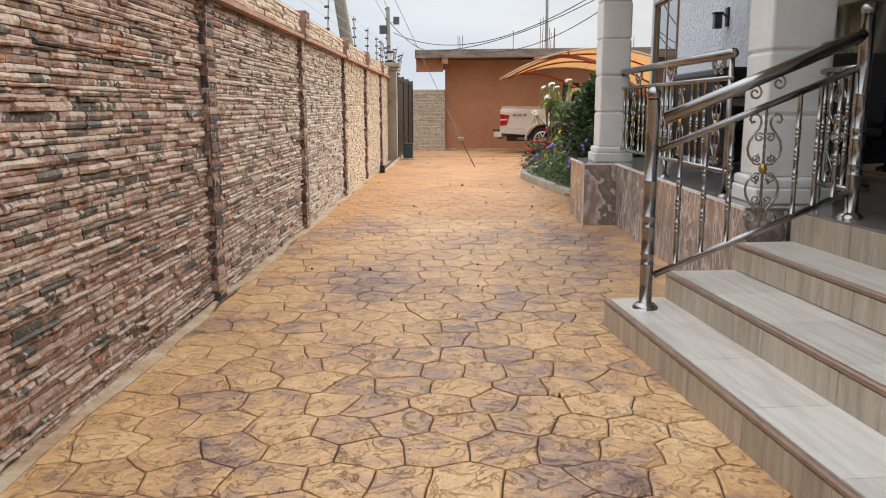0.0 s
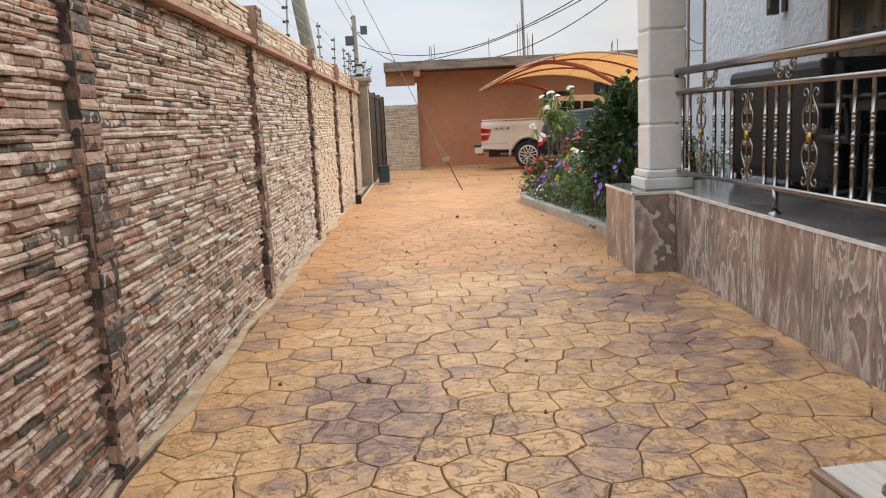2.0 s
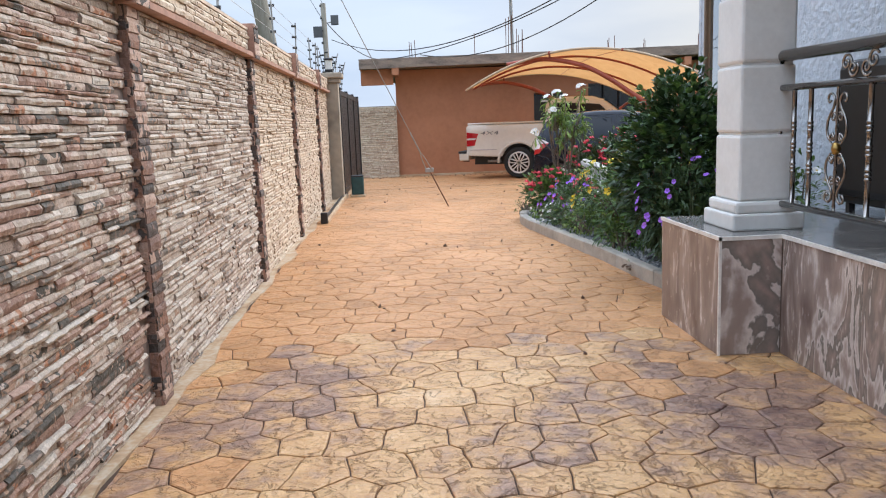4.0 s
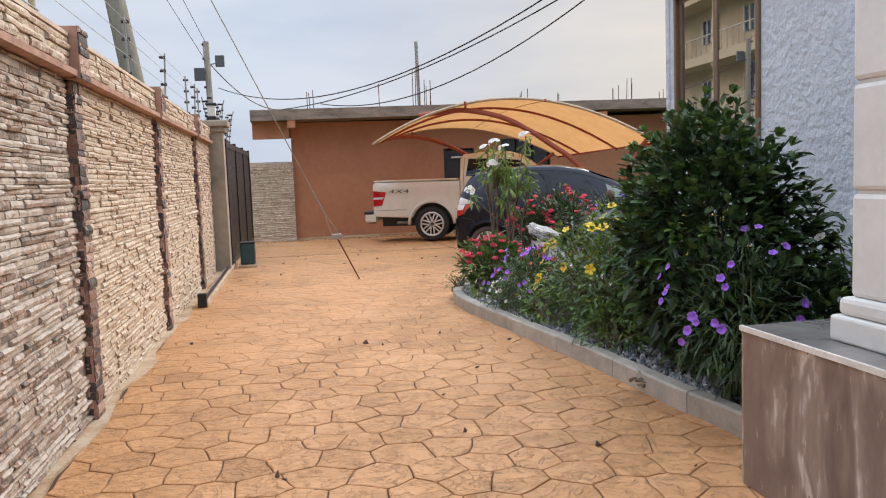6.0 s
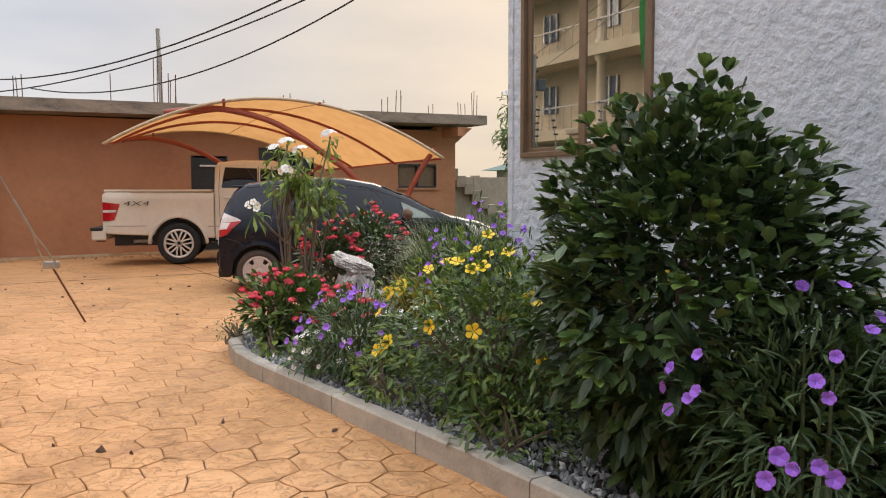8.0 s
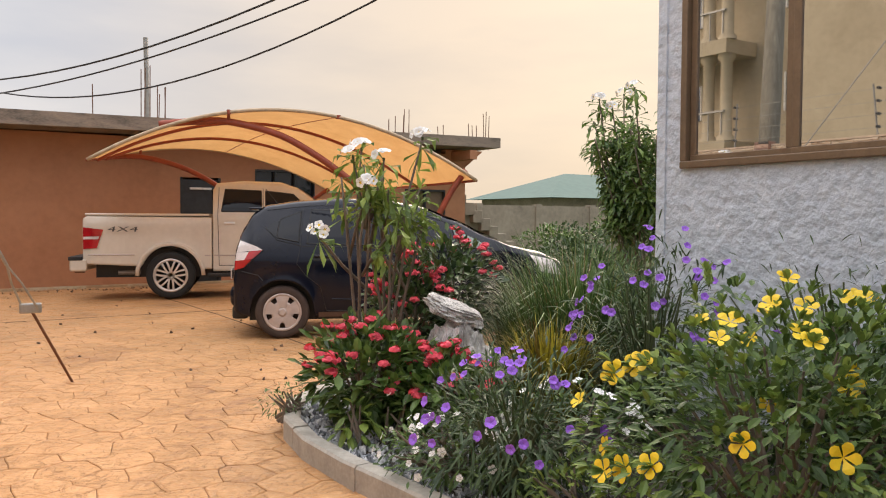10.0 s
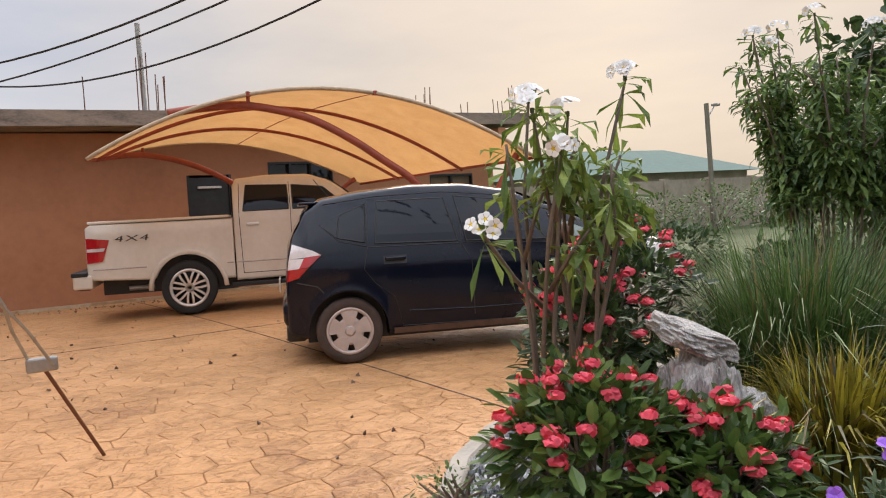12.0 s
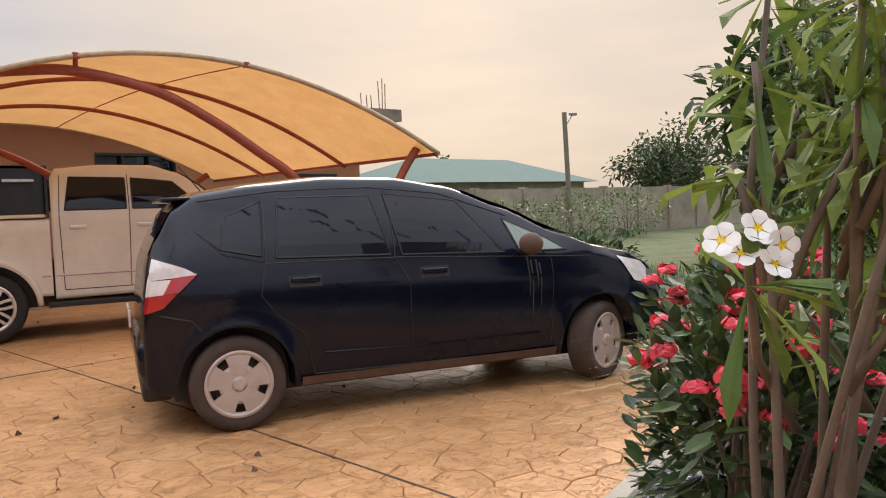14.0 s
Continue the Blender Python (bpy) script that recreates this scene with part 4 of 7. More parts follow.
for s in (-1, 1):
    for q, m, l in (([(-0.06, 1.08), (0.17, 1.03), (0.20, 1.355), (-0.02, 1.27)], M_cartint, "tinted quarter window"),
                    ([(0.26, 1.015), (0.98, 0.995), (0.90, 1.375), (0.31, 1.375)], M_cartint, "tinted rear door window"),
                    ([(1.06, 0.99), (1.80, 0.965), (1.52, 1.325), (1.00, 1.385)], M_cartint, "tinted front door window"),
                    ([(1.92, 0.965), (2.30, 0.955), (2.16, 1.045), (1.86, 1.185)], M_carclear, "pale front quarter glass")):
        part("side_window", shell.panel(q, s), m, body, l)
    part("side_window", shell.panel([(-0.17, 1.17), (-0.07, 1.085), (-0.03, 1.265), (-0.10, 1.235)], s, n=4), M_cartint, body)
    for pts in ([(1.03, 1.40), (1.01, 0.98), (1.09, 0.82), (1.10, 0.34)], [(0.22, 1.38), (0.19, 0.98), (0.15, 0.80), (0.24, 0.68), (0.40, 0.55), (0.46, 0.30)],
                [(1.88, 1.18), (2.16, 0.90), (2.14, 0.32)], [(0.19, 0.985), (1.04, 0.975), (1.9, 0.93), (2.5, 0.90)], [(-0.20, 1.20), (-0.05, 1.05), (0.20, 0.99)],
                [(-0.42, 0.72), (-0.25, 0.68), (-0.20, 0.62)], [(-0.16, 1.37), (0.3, 1.42), (0.9, 1.43), (1.4, 1.38), (1.9, 1.21)], [(0.46, 0.29), (2.12, 0.27)]):
        part("panel_gap", shell.line(pts, s), M_black, body)
    for q in ([(-0.06, 1.08), (0.17, 1.03), (0.20, 1.355), (-0.02, 1.27)], [(0.26, 1.015), (0.98, 0.995), (0.90, 1.375), (0.31, 1.375)],
              [(1.06, 0.99), (1.80, 0.965), (1.52, 1.325), (1.00, 1.385)], [(1.92, 0.965), (2.30, 0.955), (2.16, 1.045), (1.86, 1.185)]):
        part("window_gasket", shell.line(q + q[:1], s, 0.008), M_gasket, body, "black rubber window seal")
    part("body_crease", shell.line([(0.52, 0.42), (1.1, 0.40), (2.05, 0.40)], s, 0.006), M_carpaint, body)
    part("sill_trim", shell.panel([(0.38, 0.225), (2.18, 0.225), (2.18, 0.28), (0.38, 0.28)], s, 0.012, 10, 2), M_dust, body, "sill coated with red dust")
    for u, z, h in ((1.965, 0.66, 0.27), (1.99, 0.50, 0.40), (2.03, 0.72, 0.18), (2.055, 0.58, 0.30)):
        part("dust_streak", shell.panel([(u, z), (u + 0.005, z), (u + 0.011, z + h), (u - 0.004, z + h)], s, 0.0022, 2, 5), M_streak, body, "dried dusty run below the mirror")
    lampo = part("tail_lamp", shell.panel([(-0.50, 0.73), (-0.40, 0.76), (-0.32, 0.845), (-0.49, 0.83)], s, 0.012), M_red, car, "red and clear tail lamp")
    part("clear_lens", shell.panel([(-0.49, 0.83), (-0.395, 0.84), (-0.34, 0.925), (-0.475, 0.92)], s, 0.013), M_lens, lampo, "clear lamp lens")
    part("red_band", shell.panel([(-0.395, 0.84), (-0.31, 0.85), (-0.205, 0.945), (-0.345, 0.93)], s, 0.014), M_red, lampo, "red lamp lens")
    part("clear_lens", shell.panel([(-0.475, 0.92), (-0.205, 0.945), (-0.27, 0.985), (-0.44, 1.045)], s, 0.013), M_lens, lampo, "clear upper lamp lens")
    part("lamp_seal", shell.line([(-0.44, 1.05), (-0.20, 0.947), (-0.31, 0.845), (-0.40, 0.755)], s, 0.007), M_gasket, lampo)
    part("headlamp", shell.panel([(2.86, 0.70), (3.16, 0.64), (3.06, 0.82), (2.74, 0.885)], s, 0.01), M_lens, car, "milky headlamp lens")
    for u in (0.42, 1.27):
        y = s * (shell.half(u, 0.88) + 0.012)
        bm = boxed(u - 0.09, u + 0.09, y - 0.016, y + 0.016, 0.862, 0.896, 0.012)
        h = part("door_handle", bm, M_carpaint, body, smooth=True)
        part("handle_recess", shell.panel([(u - 0.10, 0.835), (u + 0.10, 0.835), (u + 0.10, 0.905), (u - 0.10, 0.905)], s, 0.003, 4, 2), M_black, h)
    bm = bmesh.new()
    bmesh.ops.create_uvsphere(bm, u_segments=14, v_segments=10, radius=1, matrix=Matrix.Translation((1.93, s * 0.93, 1.02)) @ Matrix.Diagonal((0.07, 0.11, 0.075, 1)))
    mir = part("door_mirror", bm, M_dust, car, "mud-dusted door mirror", True)
    part("mirror_stalk", bar([(1.93, s * 0.78, 0.96), (1.93, s * 0.88, 0.99)], 0.025), M_black, mir)
    for u, st in ((0.0, 0.0), (WB, radians(26))):
        wheel(car, (u, s * 0.735, 0.284), 0.284, 0.18 * -s, 0.198, 5, M_tyre, M_hub, st, cover=True)
part("rear_glass", shell.across(-0.46, -0.20, 0.92), M_cartint, body, "dark tailgate glass")
part("windscreen", shell.across(1.62, 2.42, 0.93), M_cartint, body, "windscreen glass")
part("rear_bumper", boxed(-0.55, -0.42, -0.68, 0.68, 0.33, 0.56, 0.06), M_carpaint, car, smooth=True)
part("front_bumper", boxed(3.2, 3.40, -0.55, 0.55, 0.26, 0.5, 0.06), M_carpaint, car, smooth=True)
part("bumper_lip", boxed(-0.53, -0.36, -0.66, 0.66, 0.20, 0.34, 0.03), M_black, car, smooth=True)
part("number_plate", boxed(-0.575, -0.56, -0.25, 0.25, 0.60, 0.71, 0.004), M_lens, car, "pale number plate")
part("roof_spoiler", boxed(-0.36, -0.16, -0.50, 0.50, 1.375, 1.40, 0.01), M_carpaint, car, smooth=True)
part("aerial", bar([(-0.05, 0.1, 1.43), (-0.20, 0.1, 1.62)], 0.004, 5), M_black, car)

AT, CT = radians(-18), Vector((3.25, 24.95, 0))
truck = thing("pickup_truck", (0, 0, 0), "dusty white crew-cab pickup truck with red tail lamps, parked", "truck")
truck.rotation_euler = (0, 0, AT)
truck.location = CT + Vector((-math.sin(AT), math.cos(AT), 0)) * 0.90 + Vector((0, 0, fall(24.9)))
bed = Shell(-1.36, 0.66, [(-1.36, 1.33), (-1.30, 1.375), (0.66, 1.36)], [(-1.36, 1.25), (0.66, 1.25)], [(-1.36, 0.60), (-0.5, 0.56), (0.66, 0.50)], [(-1.36, 0.88), (-1.2, 0.92), (0.66, 0.92)], [(-1.36, 0.86), (0.66, 0.88)], [(0.0, 0.40)], 0.49, crease=[(0.0, 0.955), (0.15, 0.985), (0.42, 1.0), (0.62, 1.006), (0.66, 0.998), (1.0, 0.985)], flare=0.045)
cab = Shell(0.68, 4.3, [(0.68, 1.83), (0.74, 1.93), (1.2, 1.97), (1.8, 1.96), (2.1, 1.87), (2.7, 1.46), (2.9, 1.39), (4.0, 1.29), (4.3, 1.05)], [(0.68, 1.42), (2.4, 1.40), (4.3, 1.05)], [(0.68, 0.46), (4.3, 0.50)],
            [(0.68, 0.92), (3.9, 0.92), (4.3, 0.82)], [(0.68, 0.70), (2.2, 0.70), (2.8, 0.85), (4.3, 0.75)], [(3.50, 0.40)], 0.49, crease=[(0.0, 0.955), (0.15, 0.985), (0.42, 1.0), (0.62, 1.006), (0.66, 0.998), (1.0, 0.985)], flare=0.045)
bd = part("bed", bed.body(), M_pearl, truck, "white truck bed with a flat cover", True)
cb = part("cab", cab.body(), M_pearl, truck, "white crew cab", True)
part("chassis", boxed(-1.2, 4.1, -0.66, 0.66, 0.36, 0.85), M_black, truck)
part("bed_cover", boxed(-1.33, 0.62, -0.86, 0.86, 1.39, 1.43, 0.015), M_pearl, truck)
part("tailgate", boxed(-1.385, -1.36, -0.68, 0.68, 0.72, 1.32, 0.01), M_grey, truck, "grey tailgate panel")
part("tailgate_handle", boxed(-1.40, -1.385, -0.1, 0.1, 1.06, 1.14, 0.005), M_chrome, truck)
bp = part("rear_bumper", boxed(-1.56, -1.30, -0.93, 0.93, 0.48, 0.68, 0.03), M_pearl, truck, "white rear bumper with a black step")
part("bumper_step", boxed(-1.575, -1.36, -0.94, 0.94, 0.66, 0.72, 0.01), M_black, bp)
part("tow_hook", bar([(-1.5, 0, 0.42), (-1.66, 0, 0.42), (-1.66, 0, 0.47)], 0.025), M_rust, truck)
part("exhaust", bar([(-0.85, -0.70, 0.44), (-0.5, -0.66, 0.44)], 0.035, 10), M_galv, truck)
for s in (-1, 1):
    lo = part("tail_lamp", bed.panel([(-1.355, 0.84), (-1.14, 0.86), (-1.04, 1.16), (-1.355, 1.20)], s, 0.012), M_red, truck, "red tail lamp with pale band")
    part("reverse_lens", bed.panel([(-1.35, 1.0), (-1.12, 1.005), (-1.10, 1.05), (-1.35, 1.045)], s, 0.016, 4, 1), M_lens, lo)
    for q in ([(0.82, 1.47), (1.48, 1.47), (1.48, 1.83), (0.88, 1.85)], [(1.55, 1.47), (2.36, 1.46), (2.02, 1.78), (1.55, 1.83)]):
        part("side_window", cab.panel(q, s), M_cartint, cb, "dark tinted cab window")
        part("window_gasket", cab.line(q + q[:1], s, 0.010), M_gasket, cb)
    for pts in ([(0.78, 1.88), (0.76, 1.4), (0.78, 0.56)], [(1.51, 1.88), (1.51, 1.4), (1.49, 0.56)], [(2.5, 1.43), (2.55, 1.0), (2.45, 0.56)], [(0.78, 0.56), (2.45, 0.56)]):
        part("panel_gap", cab.line(pts, s, 0.005), M_black, cb)
    for sh, pts in ((bed, [(-1.28, 0.75), (-0.56, 0.75)]), (bed, [(0.55, 0.73), (0.64, 0.73)]), (cab, [(0.70, 0.73), (2.95, 0.73)])):
        part("side_moulding", sh.line(pts, s, 0.012), M_hub, truck)
    bm = bmesh.new()
    sweep(bm, [(0.525 * math.cos(a), s * (0.935), 0.40 + 0.525 * math.sin(a)) for a in [math.pi * k / 14 for k in range(15)]], 0.035, 6)
    part("wheel_arch", bm, M_pearl, bd, smooth=True)
    for u in (0.95, 1.68):
        y = s * (cab.half(u, 1.27) + 0.015)
        part("door_handle", boxed(u - 0.09, u + 0.09, y - 0.015, y + 0.015, 1.255, 1.295, 0.008), M_chrome, cb)
    part("running_board", boxed(0.6, 2.9, min(s * 0.8, s * 0.98), max(s * 0.8, s * 0.98), 0.37, 0.43, 0.01), M_black, truck)
    bm = boxed(2.15, 2.3, min(s * 0.95, s * 1.15), max(s * 0.95, s * 1.15), 1.40, 1.64, 0.03)
    part("door_mirror", bm, M_pearl, truck)
    for u in (0.0, 3.50):
        wheel(truck, (u, s * 0.80, 0.40), 0.395, 0.25 * -s, 0.275, 7, M_tyre_dark, M_chrome, split=True)
part("rear_glass", boxed(0.655, 0.69, -0.66, 0.66, 1.46, 1.84, 0.005), M_cartint, cb)
part("windscreen", cab.across(2.12, 2.68, 0.93), M_cartint, cb)
cu = bpy.data.curves.new("badge_lettering", "FONT")
cu.body, cu.size, cu.extrude, cu.shear = "4X4", 0.20, 0.003, 0.12
cu.space_character = 1.1
badge = new("badge_lettering", cu)
badge.data.materials.append(M_badge)
badge.parent = bd
badge.location = (-0.98, -0.945, 1.13)
badge.rotation_euler = (radians(90), 0, 0)
badge.scale = (1.30, 0.60, 1)

# ---- shade canopy over the truck ----
CA = Vector((1.85, 23.9, 0))
CU = Vector((0.946, -0.323, 0))
CV = Vector((0.323, 0.946, 0))
DEEP = 4.0
def shade(s, v):
    """A point of the membrane, s along the arch, v from the front edge to the back."""
    f = v / DEEP
    u = (5.87 * s) * (1 - f) + (-0.40 + 4.31 * s) * f
    zn = 2.10 + (1.89 - 2.10) * s + 4 * 0.92 * s * (1 - s)
    zf = 2.42 + (1.77 - 2.42) * s + 4 * 0.47 * s * (1 - s)
    return CA + CU * u + CV * v + Vector((0, 0, zn * (1 - f) + zf * f + 0.10 * math.sin(math.pi * f) * math.sin(math.pi * s)))
def cpt(u, v, z):
    return CA + CU * u + CV * v + Vector((0, 0, z))
canopy = thing("shade_canopy", (0, 0, 0), "arched orange fabric carport canopy on red steel ribs", "canopy")
bm = bmesh.new()
grid = [[bm.verts.new(shade(i / 28, DEEP * j / 10)) for i in range(29)] for j in range(11)]
for a, b in zip(grid, grid[1:]):
    for i in range(28):
        bm.faces.new((a[i], a[i + 1], b[i + 1], b[i]))
part("membrane", bm, M_canopy, canopy, "sunlit orange shade cloth", True)
part("front_hem", bar([shade(i / 28, 0) for i in range(29)], 0.028, 8), M_canopy_edge, canopy, smooth=True)
part("back_hem", bar([shade(i / 28, DEEP) for i in range(29)], 0.02, 8), M_canopy_edge, canopy, smooth=True)
for s in (0, 1):
    part("end_hem", bar([shade(s, DEEP * j / 10) for j in range(11)], 0.025, 8), M_canopy_steel, canopy, smooth=True)
for v in (1.42, 2.92):
    part("purlin", bar([shade(i / 28, v) - Vector((0, 0, 0.03)) for i in range(29)], 0.026, 8), M_canopy_steel, canopy, smooth=True)
for s0, s1 in ((0.50, 0.62),):
    part("fabric_seam", bar([shade(s0 + (s1 - s0) * j / 10, DEEP * (1 - j / 10)) - Vector((0, 0, 0.004)) for j in range(11)], 0.007, 5), M_canopy_steel, canopy)
def rib(pts, r):
    out = []
    P = [Vector(p) for p in pts]
    for i in range(len(P) - 1):
        a, b, c, d = P[max(i - 1, 0)], P[i], P[i + 1], P[min(i + 2, len(P) - 1)]
        for k in range(6):
            t = k / 6
            out.append(0.5 * ((2 * b) + (c - a) * t + (2 * a - 5 * b + 4 * c - d) * t * t + (3 * b - a - 3 * c + d) * t ** 3))
    out.append(P[-1])
    return bar(out, r, 10)
part("main_beam", rib([cpt(0.98, 0.15, 2.66), cpt(1.5, 0.15, 2.72), cpt(1.99, 0.15, 2.73), cpt(2.72, 0.15, 2.56), cpt(3.29, 0.15, 2.26), cpt(3.76, 0.15, 1.93), cpt(4.14, 0.15, 1.64), cpt(4.42, 0.16, 1.2), cpt(4.52, 0.18, -0.15)], 0.055), M_canopy_steel, canopy, "curved red main beam", True)
part("side_beam", rib([cpt(-0.62, 3.7, 2.38), cpt(0.19, 3.7, 2.42), cpt(0.96, 3.7, 2.23), cpt(1.63, 3.7, 1.88), cpt(2.25, 3.72, 1.42), cpt(2.7, 3.74, 0.8), cpt(2.95, 3.75, -0.2)], 0.05), M_canopy_steel, canopy, smooth=True)
part("side_beam", rib([cpt(5.74, 0.2, 2.06), cpt(5.44, 0.2, 1.61), cpt(5.2, 0.25, 1.0), cpt(5.15, 0.25, -0.15)], 0.05), M_canopy_steel, canopy, smooth=True)
part("brace", bar([cpt(3.80, 3.9, 1.86), cpt(3.38, 3.9, 1.58), cpt(3.3, 3.9, -0.2)], 0.045), M_canopy_steel, canopy)
for u, v, z, h in ((1.99, 0.12, 2.74, 0.17), (0.19, 3.78, 2.43, 0.24)):
    part("strut", bar([cpt(u, v, z), cpt(u, v, z + h)], 0.025), M_canopy_steel, canopy)
for s in (0.34, 0.62):
    part("plate", boxed(*[c for k in range(3) for c in (shade(s, 0)[k] - 0.03, shade(s, 0)[k] + 0.03)], 0.005), M_canopy_steel, canopy)

# ---- rear building, gate, poles and cables ----
BY = 26.7
rear = thing("rear_building", (5, 28, 0), "low terracotta building with a weathered concrete roof slab", "building")
inv = rear.matrix_world.inverted()
def rb(name, bm, mat, label="", parent=None):
    o = part(name, bm, mat, parent or rear, label)
    if not parent:
        o.matrix_parent_inverse = inv
    return o
SY0, SZ0, SZ1 = 25.9, 2.74, 2.98
openings = [(3.80, 4.56, 0.0, 2.03), (5.24, 6.50, 1.30, 2.23), (8.62, 9.66, 1.35, 1.92)]
x = 0.2
for a, b, z0, z1 in openings:
    rb("wall", boxed(x, a, BY, BY + 0.2, -0.05, SZ0), M_terra)
    if z0 > 0:
        rb("wall", boxed(a, b, BY, BY + 0.2, -0.05, z0), M_terra)
    rb("wall", boxed(a, b, BY, BY + 0.2, z1, SZ0), M_terra)
    x = b
rb("wall", boxed(x, 10.2, BY, BY + 0.2, -0.05, SZ0 + 0.1), M_terra)
rb("wall", boxed(0.2, 0.4, BY + 0.2, 33, -0.05, SZ0), M_terra)
rb("wall", boxed(10.0, 10.2, BY + 0.2, 33, -0.05, SZ0), M_terra)
rb("wall", boxed(0.4, 10.0, 32.8, 33, -0.05, SZ0), M_terra)
bm = bmesh.new()
vs = [bm.verts.new(p) for p in ((-0.68, SY0, SZ0), (10.62, SY0, SZ0 + 0.12), (10.62, 33.4, SZ0 + 0.12), (-0.68, 33.4, SZ0), (-0.68, SY0, SZ1), (10.62, SY0, SZ1 + 0.10), (10.62, 33.4, SZ1 + 0.10), (-0.68, 33.4, SZ1))]
for f in ((3, 2, 1, 0), (4, 5, 6, 7), (0, 1, 5, 4), (1, 2, 6, 5), (2, 3, 7, 6), (3, 0, 4, 7)):
    bm.faces.new([vs[k] for k in f])
rb("roof_slab", bm, M_slab, "stained overhanging concrete roof slab")
rb("eave_beam", boxed(-0.66, 0.15, 26.2, 26.42, 2.36, SZ0), M_terra)
for x in (0.2, 7.6, 9.9):
    rb("bracket", boxed(x - 0.08, x + 0.10, SY0 + 0.02, BY, SZ0 - 0.16, SZ0 + 0.04), M_terra)
rb("gable_bracket", prism([(0, 0)] + [(0.6, 0), (0.6, 0.02), (0.0, 0.5)], 0, 0.2), M_terra).matrix_basis = Matrix.Translation((10.2, 26.9, 2.86)) @ Euler((radians(-90), 0, 0)).to_matrix().to_4x4()
rb("footing", boxed(0.2, 10.3, BY - 0.10, BY, -0.05, 0.05), M_cement, "low cement footing")
M_door = plain("dark_steel_door", (0.035, 0.038, 0.042), 0.45, 0.3)
d = rb("door", boxed(3.84, 4.52, BY + 0.04, BY + 0.08, 0.0, 1.99, 0.004), M_door, "dark steel door")
rb("door_frame", boxed(3.80, 3.84, BY - 0.01, BY + 0.12, 0.0, 2.03), M_door, parent=d)
rb("door_frame", boxed(4.52, 4.56, BY - 0.01, BY + 0.12, 0.0, 2.03), M_door, parent=d)
rb("strip_lamp", boxed(3.98, 4.38, BY - 0.03, BY + 0.03, 1.80, 1.84, 0.006), M_trim, parent=d)
def rwin(a, b, z0, z1, n, mat):
    w = rb("window", boxed(a, b, BY + 0.09, BY + 0.10, z0, z1), mat, "dark window behind a steel frame")
    rb("sill", boxed(a - 0.05, b + 0.05, BY - 0.05, BY + 0.05, z0 - 0.05, z0), M_terra, parent=w)
    for i in range(n + 1):
        xx = a + (b - a) * i / n
        rb("mullion", boxed(max(a, xx - 0.02), min(b, xx + 0.02), BY - 0.005, BY + 0.09, z0, z1), M_door, parent=w)
    for z in (z0, z1 - 0.04):
        rb("rail", boxed(a, b, BY - 0.003, BY + 0.085, z, z + 0.04), M_door, parent=w)
rwin(5.24, 6.50, 1.30, 2.23, 3, M_darkglass)
rwin(8.62, 9.66, 1.35, 1.92, 2, M_frame)
REAR_K, REAR_C = 1.17, Vector((0.25, 12.0, 1.31))      # the rear buildings are drawn at 1 : 1.17 of their size and set back
def set_back(ob):
    ob.location = REAR_C + (Vector(ob.location) - REAR_C) * REAR_K
    ob.scale = (REAR_K,) * 3

random.seed(3)
for x, n, h in ((0.6, 3, 0.35), (2.24, 1, 0.45), (3.05, 3, 0.9), (3.3, 4, 0.55), (5.68, 3, 0.30), (8.02, 3, 0.35), (8.4, 4, 0.52), (10.15, 3, 0.35), (10.45, 3, 0.62), (6.6, 2, 0.25), (9.3, 2, 0.3)):
    for k in range(n):
        yy = 26.2 + 0.2 * (k % 2) + random.random() * 0.2
        hh = h * random.uniform(0.8, 1.1)
        rb("rebar", bar([(x + 0.07 * k, yy, SZ0 + 0.1), (x + 0.07 * k + random.uniform(-0.03, 0.03), yy, SZ1 + 0.08 + hh)], 0.009, 5), M_rust)
set_back(rear)
vent = thing("vent_pipe", (3.36, 27.5, 2.9), "tall grey vent pipe standing on the roof slab", "pipe")
part("pipe", bar([(0.03, 0, 0.0), (0, 0, 1.82)], 0.045, 10), M_galv, vent)
part("collar", bar([(0.03, 0, 0.0), (0.03, 0, 0.1)], 0.07, 10), M_galv, vent)

set_back(vent)
stairs = thing("outdoor_stairs", (10.3, 27.4, 0), "bare concrete outdoor staircase beside the building", "stairs")
for i in range(10):
    part("step", boxed(0.12 + 0.24 * i, 0.12 + 0.24 * (i + 1) + 0.04, 0, 1.1, -0.03 if i > 6 else max(0, 1.55 - 0.19 * i), 1.85 - 0.19 * i, 0.01), M_block, stairs)
bm = bmesh.new()
o = [(0.0, 0.2), (0.0, 1.75), (2.5, -0.02), (2.2, -0.02)]
lo, hi = [bm.verts.new((a, 0.15, b)) for a, b in o], [bm.verts.new((a, 0.95, b)) for a, b in o]
bm.faces.new(lo), bm.faces.new(hi[::-1])
for i in range(4):
    bm.faces.new((lo[i], hi[i], hi[(i + 1) % 4], lo[(i + 1) % 4]))
part("stringer", bm, M_block, stairs)
set_back(stairs)

rear_wall = tagged(part("wall_north", boxed(-1.3, 0.2, 26.52, 26.7, -0.03, 1.84), M_mortar), kind="structure", label="short rear wall clad with cream ledge stone", category="wall")
far_wall = thing("wall_far", (20, 34, 0), "old grey concrete boundary wall with posts", "wall", kind="structure")
inv = far_wall.matrix_world.inverted()
for i in range(16):
    x = 13.0 + 2.6 * i
    part("bay", boxed(x, x + 2.58, 34.0, 34.15, -0.28, 1.74), M_block, far_wall).matrix_parent_inverse = inv
    part("pier", boxed(x - 0.12, x + 0.12, 33.92, 34.2, -0.28, 1.80), M_block, far_wall).matrix_parent_inverse = inv

